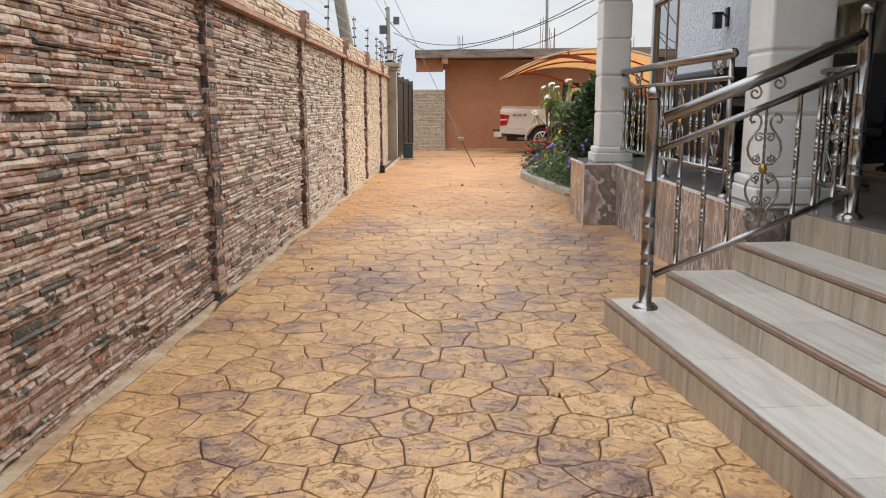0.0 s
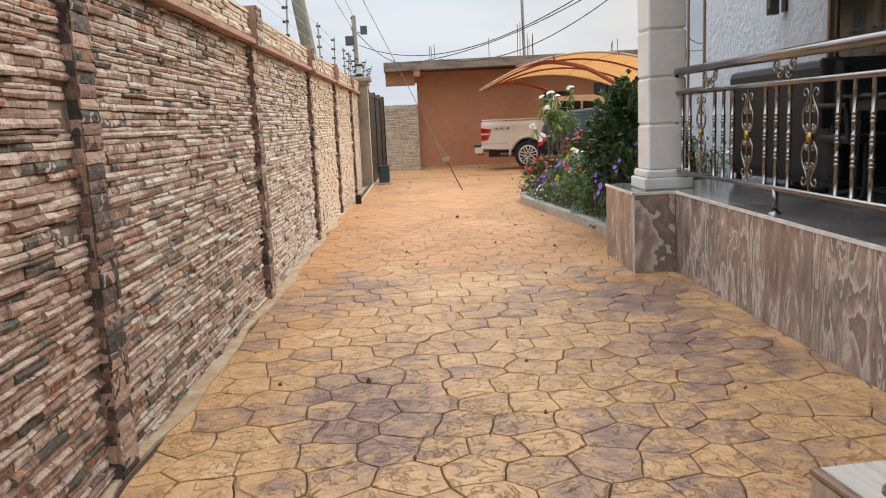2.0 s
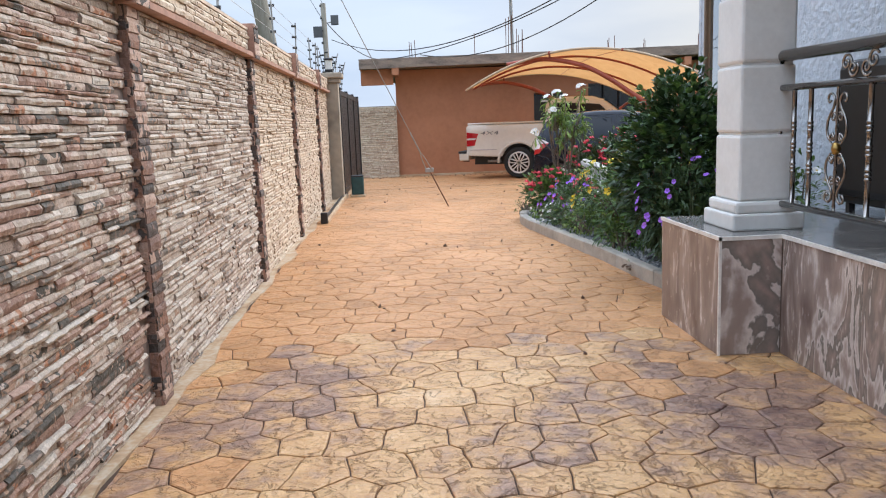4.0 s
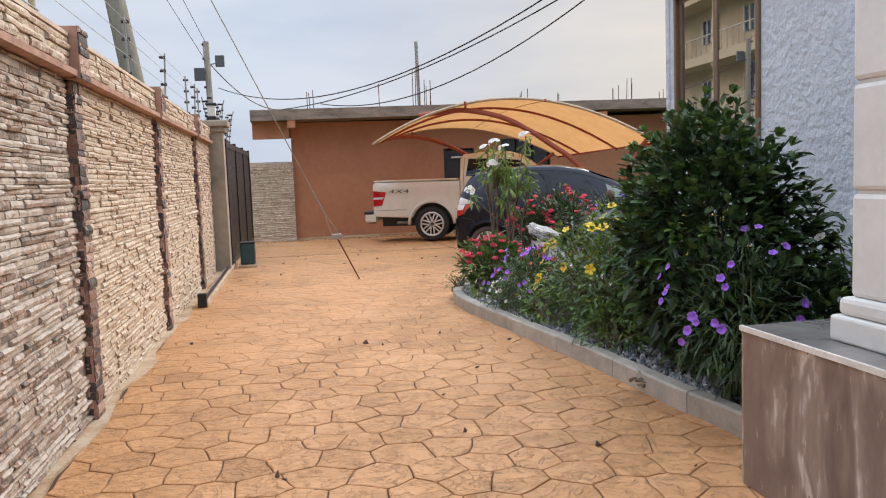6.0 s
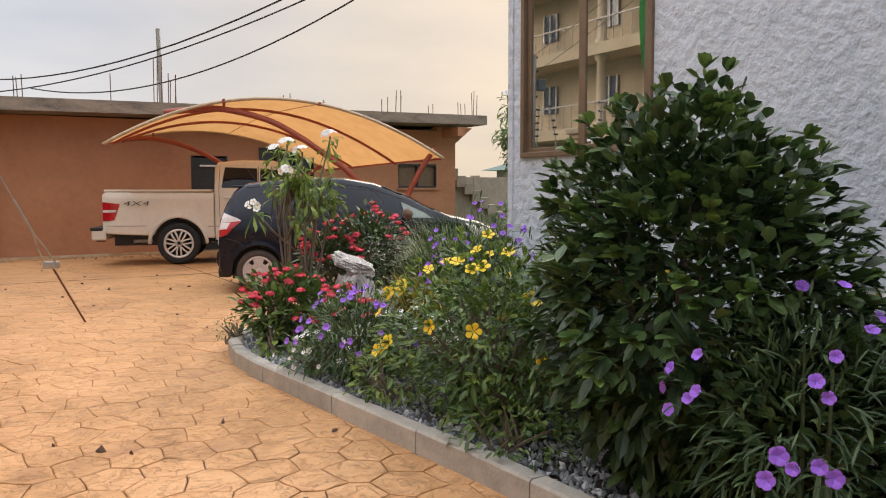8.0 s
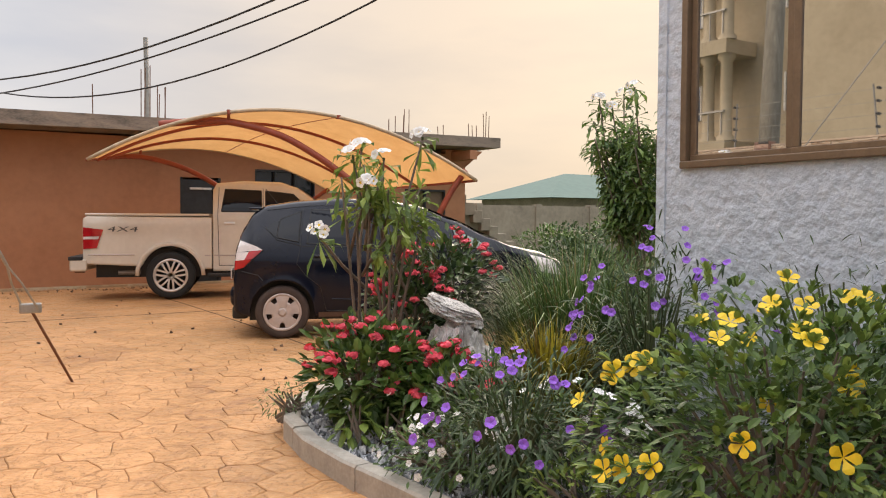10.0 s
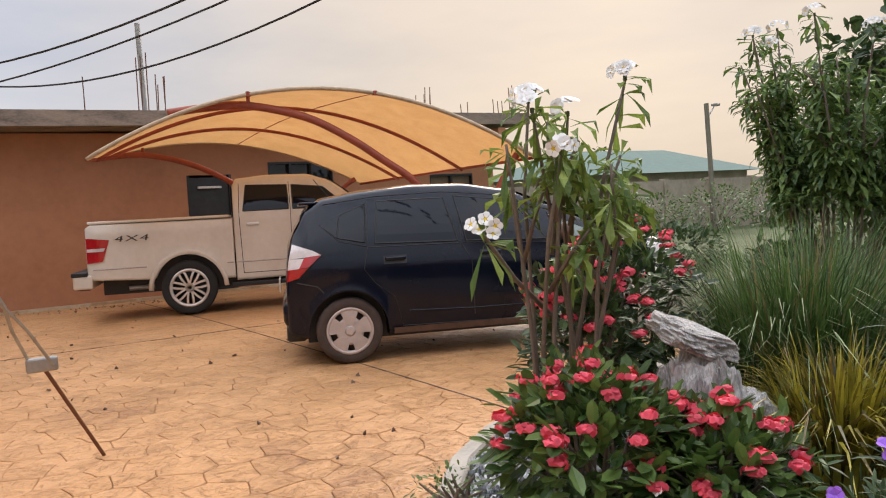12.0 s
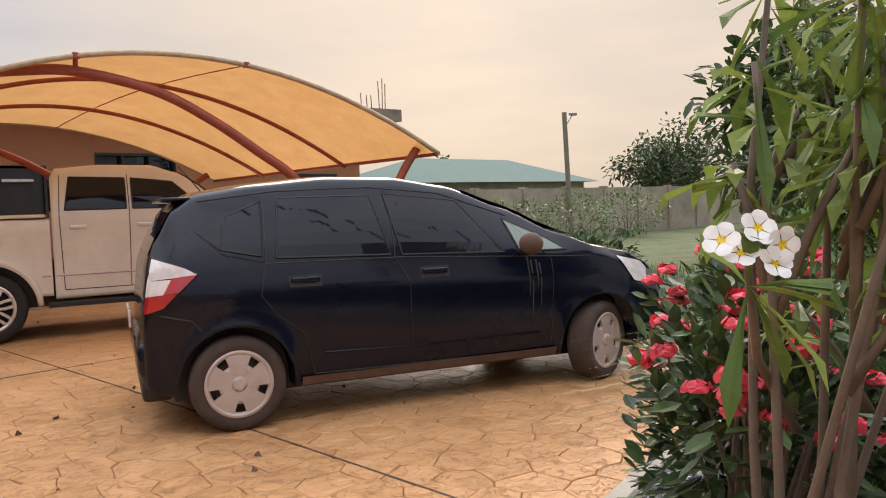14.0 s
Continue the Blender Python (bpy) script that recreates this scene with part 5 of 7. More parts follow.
pillar = thing("gate_pillar", (-1.05, 20.2, fall(20.2)), "square gate pillar with a moulded capital", "pillar")
for b in (boxed(-0.16, 0.16, -0.16, 0.16, 0, 2.22, 0.01), boxed(-0.20, 0.20, -0.20, 0.20, 2.22, 2.30, 0.015), boxed(-0.25, 0.25, -0.25, 0.25, 2.30, 2.40, 0.02)):
    part("shaft" if b.verts[:] and max(v.co.z for v in b.verts) < 2.25 else "capital", b, M_block, pillar)
lantern = thing("pillar_lantern", (-1.05, 20.2, 2.40), "dark lantern standing on the gate pillar", "lamp")
part("base", boxed(-0.07, 0.07, -0.07, 0.07, 0, 0.05, 0.01), M_black, lantern)
part("lens", boxed(-0.06, 0.06, -0.06, 0.06, 0.05, 0.22, 0.01), M_trim, lantern)
part("cap", boxed(-0.085, 0.085, -0.085, 0.085, 0.22, 0.26, 0.015), M_black, lantern)

gate = thing("sliding_gate", (-0.92, 20.55, 0), "black steel sliding gate of vertical panels, standing open", "gate")
gate.rotation_euler = (0, 0, radians(-1.2))
L, H = 5.1, 2.08
part("gate_frame", boxed(-0.03, 0.03, 0, L, 0.04, 0.14, 0.004), M_gate, gate)
part("gate_frame", boxed(-0.03, 0.03, 0, L, H - 0.10, H, 0.004), M_gate, gate)
for y in (0.0, L / 3, 2 * L / 3, L - 0.08):
    part("gate_stile", boxed(-0.034, 0.034, y, y + 0.08, 0.14, H + 0.04, 0.004), M_gate, gate)
for i in range(34):
    y = 0.08 + i * (L - 0.16) / 34
    part("slat", boxed(-0.012, 0.012, y + 0.006, y + 0.135, 0.14, H - 0.10), M_gate, gate)
for y in (0.3, L - 0.3):
    bm = bmesh.new()
    lathe(bm, [(0.05, -0.02), (0.05, 0.02)], 14, (0, y, 0.05))
    part("roller", bm, M_galv, gate)
track = thing("gate_track", (-0.93, 16.35, 0), "dark steel gate track on a cement kerb", "rail")
part("kerb_strip", boxed(-0.06, 0.06, 0, 9.6, -0.16, 0.05, 0.01), M_cement, track)
part("guide", boxed(-0.015, 0.02, 0, 9.6, 0.05, 0.075), M_gate, track)
part("end_stop", boxed(-0.05, 0.05, -0.04, 0.04, 0, 0.16, 0.01), M_black, track)
motor = thing("gate_motor", (-0.66, 20.85, fall(20.85)), "dark green gate motor box on the paving", "motor")
part("housing", boxed(-0.12, 0.12, -0.14, 0.14, 0.05, 0.40, 0.02), M_teal, motor)
part("plinth", boxed(-0.15, 0.15, -0.17, 0.17, 0, 0.05, 0.01), M_cement, motor)
part("lid", boxed(-0.125, 0.125, -0.145, 0.145, 0.40, 0.43, 0.01), M_black, motor)

utility = thing("utility_pole", (-1.20, 18.3, -0.05), "weathered leaning wooden utility pole behind the wall", "pole")
part("shaft", bar([(-0.24, 0, 0), (-0.24 - 0.16 * 2.5, 0.21, 2.55), (-0.24 - 0.16 * 8, 0.66, 8.0)], [0.15, 0.14, 0.11], 14), M_pole, utility, smooth=True)
light_pole = thing("floodlight_pole", (-1.19, 22.0, -0.08), "grey steel pole with two floodlights", "pole")
part("shaft", bar([(0, 0, 0), (-0.05, 0, 4.0)], 0.055, 12), M_pole, light_pole, smooth=True)
for s, z in ((1, 3.55), (-1, 3.32)):
    f = part("floodlight", boxed(s * 0.10, s * 0.26, -0.10, -0.04, z, z + 0.2, 0.01), M_door_grey, light_pole, "small grey floodlight")
    part("bracket", bar([(0, 0, z + 0.05), (s * 0.16, -0.04, z + 0.08)], 0.012), M_galv, f)
for k in range(5):
    part("insulator", bar([(-0.12, -0.02, 3.95 - 0.25 * k), (-0.02, -0.02, 3.95 - 0.25 * k)], 0.022, 8), M_black, light_pole)

def cable(name, pts, r, label):
    c = thing(name, pts[0], label, "cable")
    part("strand", bar([Vector(p) - Vector(pts[0]) for p in pts], r, 5), M_wire, c)
    return c
cable("power_cable", sag((-1.55, 27.99, 3.81), (8.74, 6.23, 9.37), 2.9, 40), 0.011, "black overhead power cable")
cable("power_cable", sag((0.02, 25.86, 3.05), (9.65, 8.34, 8.53), 1.52, 40), 0.011, "black overhead power cable")
cable("power_cable", sag((0.81, 23.97, 2.98), (7.55, 9.16, 8.82), 2.15, 40), 0.010, "black overhead power cable")
cable("power_cable", sag((-1.24, 22.0, 3.6), (0.02, 25.86, 3.05), 0.25, 16), 0.010, "black cable drooping from the floodlight pole")
for dx in (0.0, 0.35):
    cable("stay_wire", sag((-1.24, 22.0, 3.9 - dx), (-3.0 - dx * 2, 12.0, 8.5), 0.1, 10), 0.005, "thin grey steel stay wire overhead")

stay = thing("guy_anchor", (0.995, 18.1, fall(18.1)), "steel guy rod with a forked clamp, set in the paving", "guy wire")
rod = Vector((-0.325, -0.55, 0.64))
top = rod * 8.6 + Vector((-0.5, 0.9, 1.4))
part("rod", bar([(0, 0, -0.02), rod], 0.010, 8), M_rust, stay)
fork = rod + Vector((-0.15, -0.25, 0.32))
for s in (-1, 1):
    part("fork_arm", bar([rod + Vector((s * 0.045, s * -0.03, 0.0)), rod.lerp(fork, 0.6) + Vector((s * 0.03, s * -0.02, 0)), fork], 0.008, 6), M_galv, stay)
part("clamp", boxed(rod.x - 0.07, rod.x + 0.07, rod.y - 0.02, rod.y + 0.02, rod.z - 0.03, rod.z + 0.04, 0.01), M_galv, stay)
part("preform", bar([fork, fork.lerp(top, 0.05)], 0.012, 6), M_galv, stay)
part("wire", bar([fork.lerp(top, 0.05), top], 0.006, 6), M_galv, stay)

# electric fence along the wall
fence = thing("electric_fence", (WALL_X - 0.1, 0, COPE1), "electric security fence with black insulators on posts", "fence")
for k, y in enumerate((1.0, 4.6, 8.2, 11.6, 14.6, 16.6, 18.6, 19.4, 20.0)):
    lean = 0.06 if k % 2 else -0.02
    p = part("post", bar([(0, y, 0.0), (lean * 0.3, y + lean, 0.62)], 0.011, 6), M_galv, fence)
    for i in range(4):
        part("insulator", bar([(-0.035, y, 0.12 + 0.15 * i), (0.03, y, 0.12 + 0.15 * i)], 0.017, 8), M_black, p)
for i in range(4):
    part("wire", bar(sag((0.02, -2, 0.12 + 0.15 * i), (0.02, 20.0, 0.12 + 0.15 * i), 0.02, 6), 0.0025, 4), M_galv, fence)
fence2 = thing("gate_side_fence", (-1.15, 21.0, 2.0), "cluster of electric fence posts beyond the gate", "fence")
for k in range(9):
    y = 0.3 + 0.6 * k
    lean = (0.10, -0.12, 0.22, 0.05)[k % 4]
    p = part("post", bar([(-0.1, y, -2.0), (-0.1, y, 0.25), (-0.1 + lean, y + 0.1, 0.95)], 0.011, 6), M_galv, fence2)
    for i in range(5):
        part("insulator", bar([(-0.14 + lean * i / 6, y + 0.02 * i, 0.35 + 0.13 * i), (-0.06 + lean * i / 6, y + 0.02 * i, 0.35 + 0.13 * i)], 0.017, 8), M_black, p)
for i in range(5):
    part("wire", bar([(-0.1 + 0.01 * i, 0.3, 0.35 + 0.13 * i), (-0.1 + 0.02 * i, 5.2, 0.35 + 0.13 * i)], 0.0025, 4), M_galv, fence2)

# green-roofed house and far pole
far_house = thing("far_house", (46, 60, 0), "distant house with a pale green hipped roof", "house")
M_green_roof = plain("pale_green_roof", (0.085, 0.15, 0.13), 0.85, var=0.12, scale=2)
part("wall", boxed(-9, 12, -4, 5, -0.3, 2.9), M_block, far_house)
bm = bmesh.new()
e = [bm.verts.new(p) for p in ((-10, -5, 2.8), (13, -5, 2.8), (13, 6, 2.8), (-10, 6, 2.8))]
r2 = [bm.verts.new((-4, 0.5, 4.9)), bm.verts.new((7, 0.5, 4.9))]
for f in ((e[0], e[1], r2[1], r2[0]), (e[2], e[3], r2[0], r2[1]), (e[1], e[2], r2[1]), (e[3], e[0], r2[0]), (e[3], e[2], e[1], e[0])):
    bm.faces.new(f)
part("roof", bm, M_green_roof, far_house, "pale green metal hipped roof")
for x in (-6, -1, 4, 9):
    part("window", boxed(x, x + 1.4, -4.03, -3.98, 1.0, 2.1), M_darkglass, far_house)
street = thing("street_lamp", (25.2, 33.4, -0.26), "dark leaning lamp pole with a short arm", "street lamp")
part("pole", bar([(0.2, 0, 0), (-0.05, 0, 4.85)], [0.10, 0.09], 10), M_pole, street)
part("arm", bar([(0.0, 0, 4.3), (0.45, 0, 4.8)], 0.03, 8), M_galv, street)
part("lamp_head", boxed(0.35, 0.65, -0.1, 0.1, 4.76, 4.86, 0.02), M_galv, street)

# tall apartment block over the street, seen in the window panes
flats = thing("apartment_building", (-14, 24, 0), "beige apartment block with balconies and round columns", "building")
M_beige = material("beige_render", [(0.3, (0.40, 0.32, 0.21)), (0.7, (0.54, 0.45, 0.31))], 0.7, 0.85, 0.2, 20)
part("wall", boxed(-9, -0.2, -5, 30, -0.3, 13.5), M_beige, flats)
part("roof_parapet", boxed(-9.3, 0.2, -5.3, 30.3, 13.5, 14.0), M_beige, flats)
part("stair_tower", boxed(-0.2, 0.9, -5, 1.6, -0.3, 11.5), M_beige, flats)
M_flatglass = glass("blue_window_glass", (0.03, 0.05, 0.09), 0.05)
for lv in range(4):
    z = 0.6 + 3.2 * lv
    for y in (2.4, 6.6, 10.4, 14.4, 18.4, 22.4, 26.4):
        w = part("window", boxed(-0.22, -0.14, y - 0.5, y + 0.5, z + 0.9, z + 2.1), M_flatglass, flats)
        for yy in (y - 0.5, y - 0.03, y + 0.44):
            part("frame", boxed(-0.16, -0.08, yy, yy + 0.06, z + 0.9, z + 2.1), M_trim, w)
    if lv:
        b = part("balcony", boxed(-0.2, 1.3, 4, 30, z - 0.45, z), M_beige, flats)
        for k in range(52):
            part("rail_bar", boxed(1.2, 1.23, 4.2 + 0.5 * k, 4.23 + 0.5 * k, z, z + 0.9), M_galv, b)
        part("rail_top", boxed(1.18, 1.25, 4.1, 30, z + 0.9, z + 0.95), M_galv, b)
    for y in (4.2, 4.9, 9.6, 14.6, 19.6, 24.6, 29.6):
        bm = bmesh.new()
        lathe(bm, [(0.28, 0), (0.28, 0.12), (0.2, 0.2), (0.18, 2.5), (0.28, 2.62), (0.28, 2.75)], 14, (1.0, y, z if lv else -0.22))
        part("column", bm, M_beige, flats, smooth=True)
flag = thing("flag", (-12.7, 30.2, 7.2), "red, yellow and green cloth flag on a slanting staff", "flag")
part("staff", bar([(-0.2, 0, -1.0), (1.0, 0, 1.4)], 0.03, 6), M_trim, flag)
for k, (n, c) in enumerate((("green_band", (0.05, 0.3, 0.06)), ("yellow_band", (0.7, 0.5, 0.03)), ("red_band", (0.5, 0.02, 0.03)))):
    bm = bmesh.new()
    rows = []
    for j in range(9):
        rows.append([bm.verts.new((0.9 - 0.28 * (k + i) , 0.08 * math.sin(3 * (k + i) + j * 0.5), 1.2 - 0.33 * j - 0.45 * (k + i))) for i in (0, 1)])
    for a, b in zip(rows, rows[1:]):
        bm.faces.new((a[0], a[1], b[1], b[0]))
    part(n, bm, plain("flag_" + n, c, 0.8), flag)

# ---- garden bed ----
BED = [(2.33, 10.21), (2.30, 10.65), (2.21, 11.3), (2.12, 12.39), (1.99, 13.37), (1.88, 14.25), (1.80, 14.85), (1.78, 15.3), (1.83, 15.72), (1.97, 16.08), (2.25, 16.42), (2.65, 16.72), (3.2, 16.98), (3.8, 17.12), (4.6, 17.2), (5.6, 17.1), (7.2, 16.8)]
def along(path, step):
    out, d = [Vector((*path[0], 0))], 0.0
    for a, b in zip(path, path[1:]):
        a, b = Vector((*a, 0)), Vector((*b, 0))
        n = max(1, round((b - a).length / step))
        out += [a.lerp(b, k / n) for k in range(1, n + 1)]
    return out
kerb = thing("kerb", (0, 0, 0), "low grey concrete kerb round the flower bed", "kerb", kind="structure")
fine = along(BED, 0.12)
normals = []
for i, p in enumerate(fine):
    t = (fine[min(i + 1, len(fine) - 1)] - fine[max(i - 1, 0)]).normalized()
    normals.append(Vector((t.y, -t.x, 0)))
soil = [(p + q * 0.05)[:2] for p, q in zip(fine, normals)] + [(9.0, 16.6), (9.0, 15.1), (HX, 15.1), (HX, 10.26)]
bed_ground = tagged(part("planting_bed", prism(soil, -0.03, 0.07), M_soil), kind="structure", label="dark soil of the kerbed flower bed", category="soil")
random.seed(5)
k = 0
while k < len(fine) - 1:
    e = min(k + random.choice((7, 8)), len(fine) - 1)
    bm = bmesh.new()
    rows = []
    top = 0.118 + random.uniform(-0.006, 0.006)
    tilt = random.uniform(-0.006, 0.006)
    for i in range(k, e + 1):
        p, q = fine[i], normals[i]
        if i == k:
            p = p.lerp(fine[i + 1], 0.035)
        if i == e and e < len(fine) - 1:
            p = p.lerp(fine[i - 1], 0.035)
        rows.append([bm.verts.new(p + q * o + Vector((0, 0, z + tilt))) for o, z in ((0, -0.05), (0, top - 0.012), (0.012, top), (0.088, top), (0.10, top - 0.012), (0.10, -0.05))])
    for a, b in zip(rows, rows[1:]):
        for j in range(5):
            bm.faces.new((a[j], b[j], b[j + 1], a[j + 1]))
    bm.faces.new(rows[0])
    bm.faces.new(rows[-1][::-1])
    bmesh.ops.recalc_face_normals(bm, faces=bm.faces)
    part("kerb_stone", bm, M_kerb, kerb)
    k = e


def scatter_stones(name, places, size, mat, label):
    V, Fc = [], []
    base = [(1, 0, 0), (-1, 0, 0), (0, 1, 0), (0, -1, 0), (0, 0, 1), (0, 0, -0.6)]
    tris = [(0, 2, 4), (2, 1, 4), (1, 3, 4), (3, 0, 4), (2, 0, 5), (1, 2, 5), (3, 1, 5), (0, 3, 5)]
    for x, y, z in places:
        s = size * random.uniform(0.5, 1.5)
        m = Euler((random.uniform(0, 6), random.uniform(0, 6), random.uniform(0, 6))).to_matrix()
        n = len(V)
        for b in base:
            v = m @ Vector((b[0] * random.uniform(0.7, 1.3), b[1] * random.uniform(0.6, 1.0), b[2] * random.uniform(0.4, 0.8))) * s
            V.append((x + v.x, y + v.y, z + v.z))
        Fc += [(a + n, b + n, c + n) for a, b, c in tris]
    return tagged(pydata(name, V, Fc, mat), label, "gravel", kind="stuff")


random.seed(8)
spots = []
for _ in range(9500):
    i = random.randrange(len(fine) - 1)
    p = fine[i].lerp(fine[i + 1], random.random()) + normals[i] * (0.11 + 0.75 * random.random() ** 1.4)
    if p.x < HX and p.y > 10.25:
        spots.append((p.x, p.y, 0.075 + random.uniform(0, 0.02)))
scatter_stones("gravel", spots, 0.020, M_gravel, "grey crushed stone gravel mulch in the flower bed")

# leaves and flowers
def add_leaf(V, Fc, p, d, L, W, droop=0.3, spoon=False):
    """One folded leaf from p along d."""
    d = d.normalized()
    side = d.cross(Vector((0, 0, 1)))
    side = side.normalized() if side.length > 0.05 else Vector((1, 0, 0))
    side = (side + Vector((0, 0, random.uniform(-0.5, 0.5)))).normalized()
    up = side.cross(d)
    n = len(V)
    dz = Vector((0, 0, -droop * L))
    w1, w2 = (0.34, 1.0) if spoon else (0.9, 0.75)
    e2 = 0.88 if spoon else 0.74
    pts = [p, p + d * L * 0.38 + side * W * 0.5 * w1 + dz * 0.15, p + d * L * 0.38 - side * W * 0.5 * w1 + dz * 0.15, p + d * L * 0.38 - up * W * 0.12 + dz * 0.15,
           p + d * L * e2 + side * W * 0.5 * w2 + dz * 0.5, p + d * L * e2 - side * W * 0.5 * w2 + dz * 0.5, p + d * L * e2 - up * W * 0.12 + dz * 0.5, p + d * L + dz]
    V += [tuple(q) for q in pts]
    Fc += [(n, n + 1, n + 3), (n, n + 3, n + 2), (n + 1, n + 4, n + 6, n + 3), (n + 3, n + 6, n + 5, n + 2), (n + 4, n + 7, n + 6), (n + 6, n + 7, n + 5)]


def flower_mesh(name, petals, L, W, mat, cup=0.35, heart=None):
    V, Fc = [(0, 0, 0)], []
    for k in range(petals):
        a = 2 * math.pi * k / petals
        d, s = Vector((math.cos(a), math.sin(a), 0)), Vector((-math.sin(a), math.cos(a), 0))
        n = len(V)
        for r, w, z in ((0.25, 0.3, 0.25 * cup), (0.65, 1.0, 0.75 * cup), (0.9, 0.7, 0.85 * cup), (1.0, 0.25, 0.8 * cup)):
            V += [tuple(d * L * r + s * W * 0.5 * w + Vector((0, 0, L * z))), tuple(d * L * r - s * W * 0.5 * w + Vector((0, 0, L * z)))]
        Fc += [(0, n + 1, n)] + [(n + 2 * i, n + 2 * i + 1, n + 2 * i + 3, n + 2 * i + 2) for i in range(3)]
    me = bpy.data.meshes.new(name)
    me.from_pydata(V, [], Fc)
    me.materials.append(mat)
    if heart:
        me.materials.append(heart)
        for k in range(petals):
            me.polygons[4 * k].material_index = 1
    return me


def place(parent, me, name, p, facing, size=1.0):
    o = new(name, me)
    o.parent = parent
    o.location = Vector(p) - parent.location
    o.rotation_mode = "QUATERNION"
    o.rotation_quaternion = Vector(facing).to_track_quat("Z", "Y")
    o.scale = (size,) * 3
    return o


G_dark = leafy("dark_glossy_leaf", (0.018, 0.040, 0.013), (0.095, 0.155, 0.048), 0.42, 0.15)
G_mid = leafy("mid_green_leaf", (0.036, 0.078, 0.018), (0.15, 0.235, 0.055), 0.45)
G_light = leafy("light_green_leaf", (0.075, 0.135, 0.025), (0.27, 0.36, 0.075), 0.5, 0.35)
G_grey = leafy("narrow_grey_green_leaf", (0.028, 0.055, 0.022), (0.085, 0.135, 0.05), 0.55)
G_grass = leafy("grass_blade", (0.035, 0.078, 0.02), (0.15, 0.24, 0.065), 0.5)
G_croton = leafy("yellow_bronze_blade", (0.17, 0.14, 0.018), (0.58, 0.50, 0.06), 0.4)
G_straw = leafy("dry_straw_blade", (0.16, 0.12, 0.05), (0.36, 0.29, 0.14), 0.7)
G_bronze = leafy("bronze_green_blade", (0.05, 0.06, 0.016), (0.22, 0.14, 0.03), 0.4)
G_hedge = leafy("hedge_leaf", (0.045, 0.095, 0.022), (0.19, 0.29, 0.07), 0.45)
G_far = leafy("far_leaf", (0.025, 0.05, 0.018), (0.07, 0.11, 0.035), 0.6)
M_stem = plain("grey_brown_stem", (0.16, 0.125, 0.095), 0.85, var=0.3)
M_stem_g = plain("green_stem", (0.07, 0.09, 0.035), 0.7, var=0.3)
F_red = plain("coral_red_petal", (0.88, 0.10, 0.15), 0.6, var=0.2)
F_yellow = plain("yellow_petal", (0.80, 0.56, 0.02), 0.55, var=0.12)
F_purple = plain("violet_petal", (0.31, 0.12, 0.64), 0.6, var=0.2)
F_white = plain("white_petal", (0.80, 0.79, 0.76), 0.6, var=0.08)
FM_red = flower_mesh("red_floret", 4, 0.016, 0.017, F_red, 0.2)
FM_yellow = flower_mesh("yellow_flower", 5, 0.047, 0.036, F_yellow, 0.35)
FM_purple = flower_mesh("violet_flower", 5, 0.023, 0.024, F_purple, 0.5)
FM_white = flower_mesh("white_flower", 5, 0.018, 0.016, F_white, 0.2)
FM_frangi = flower_mesh("frangipani_flower", 5, 0.031, 0.029, F_white, 0.20, F_yellow)


def rand_dir(up=0.3):
    while True:
        v = Vector((random.uniform(-1, 1), random.uniform(-1, 1), random.uniform(-1, 1)))
        if 0.1 < v.length < 1:
            v = v.normalized() + Vector((0, 0, up))
            return v.normalized()


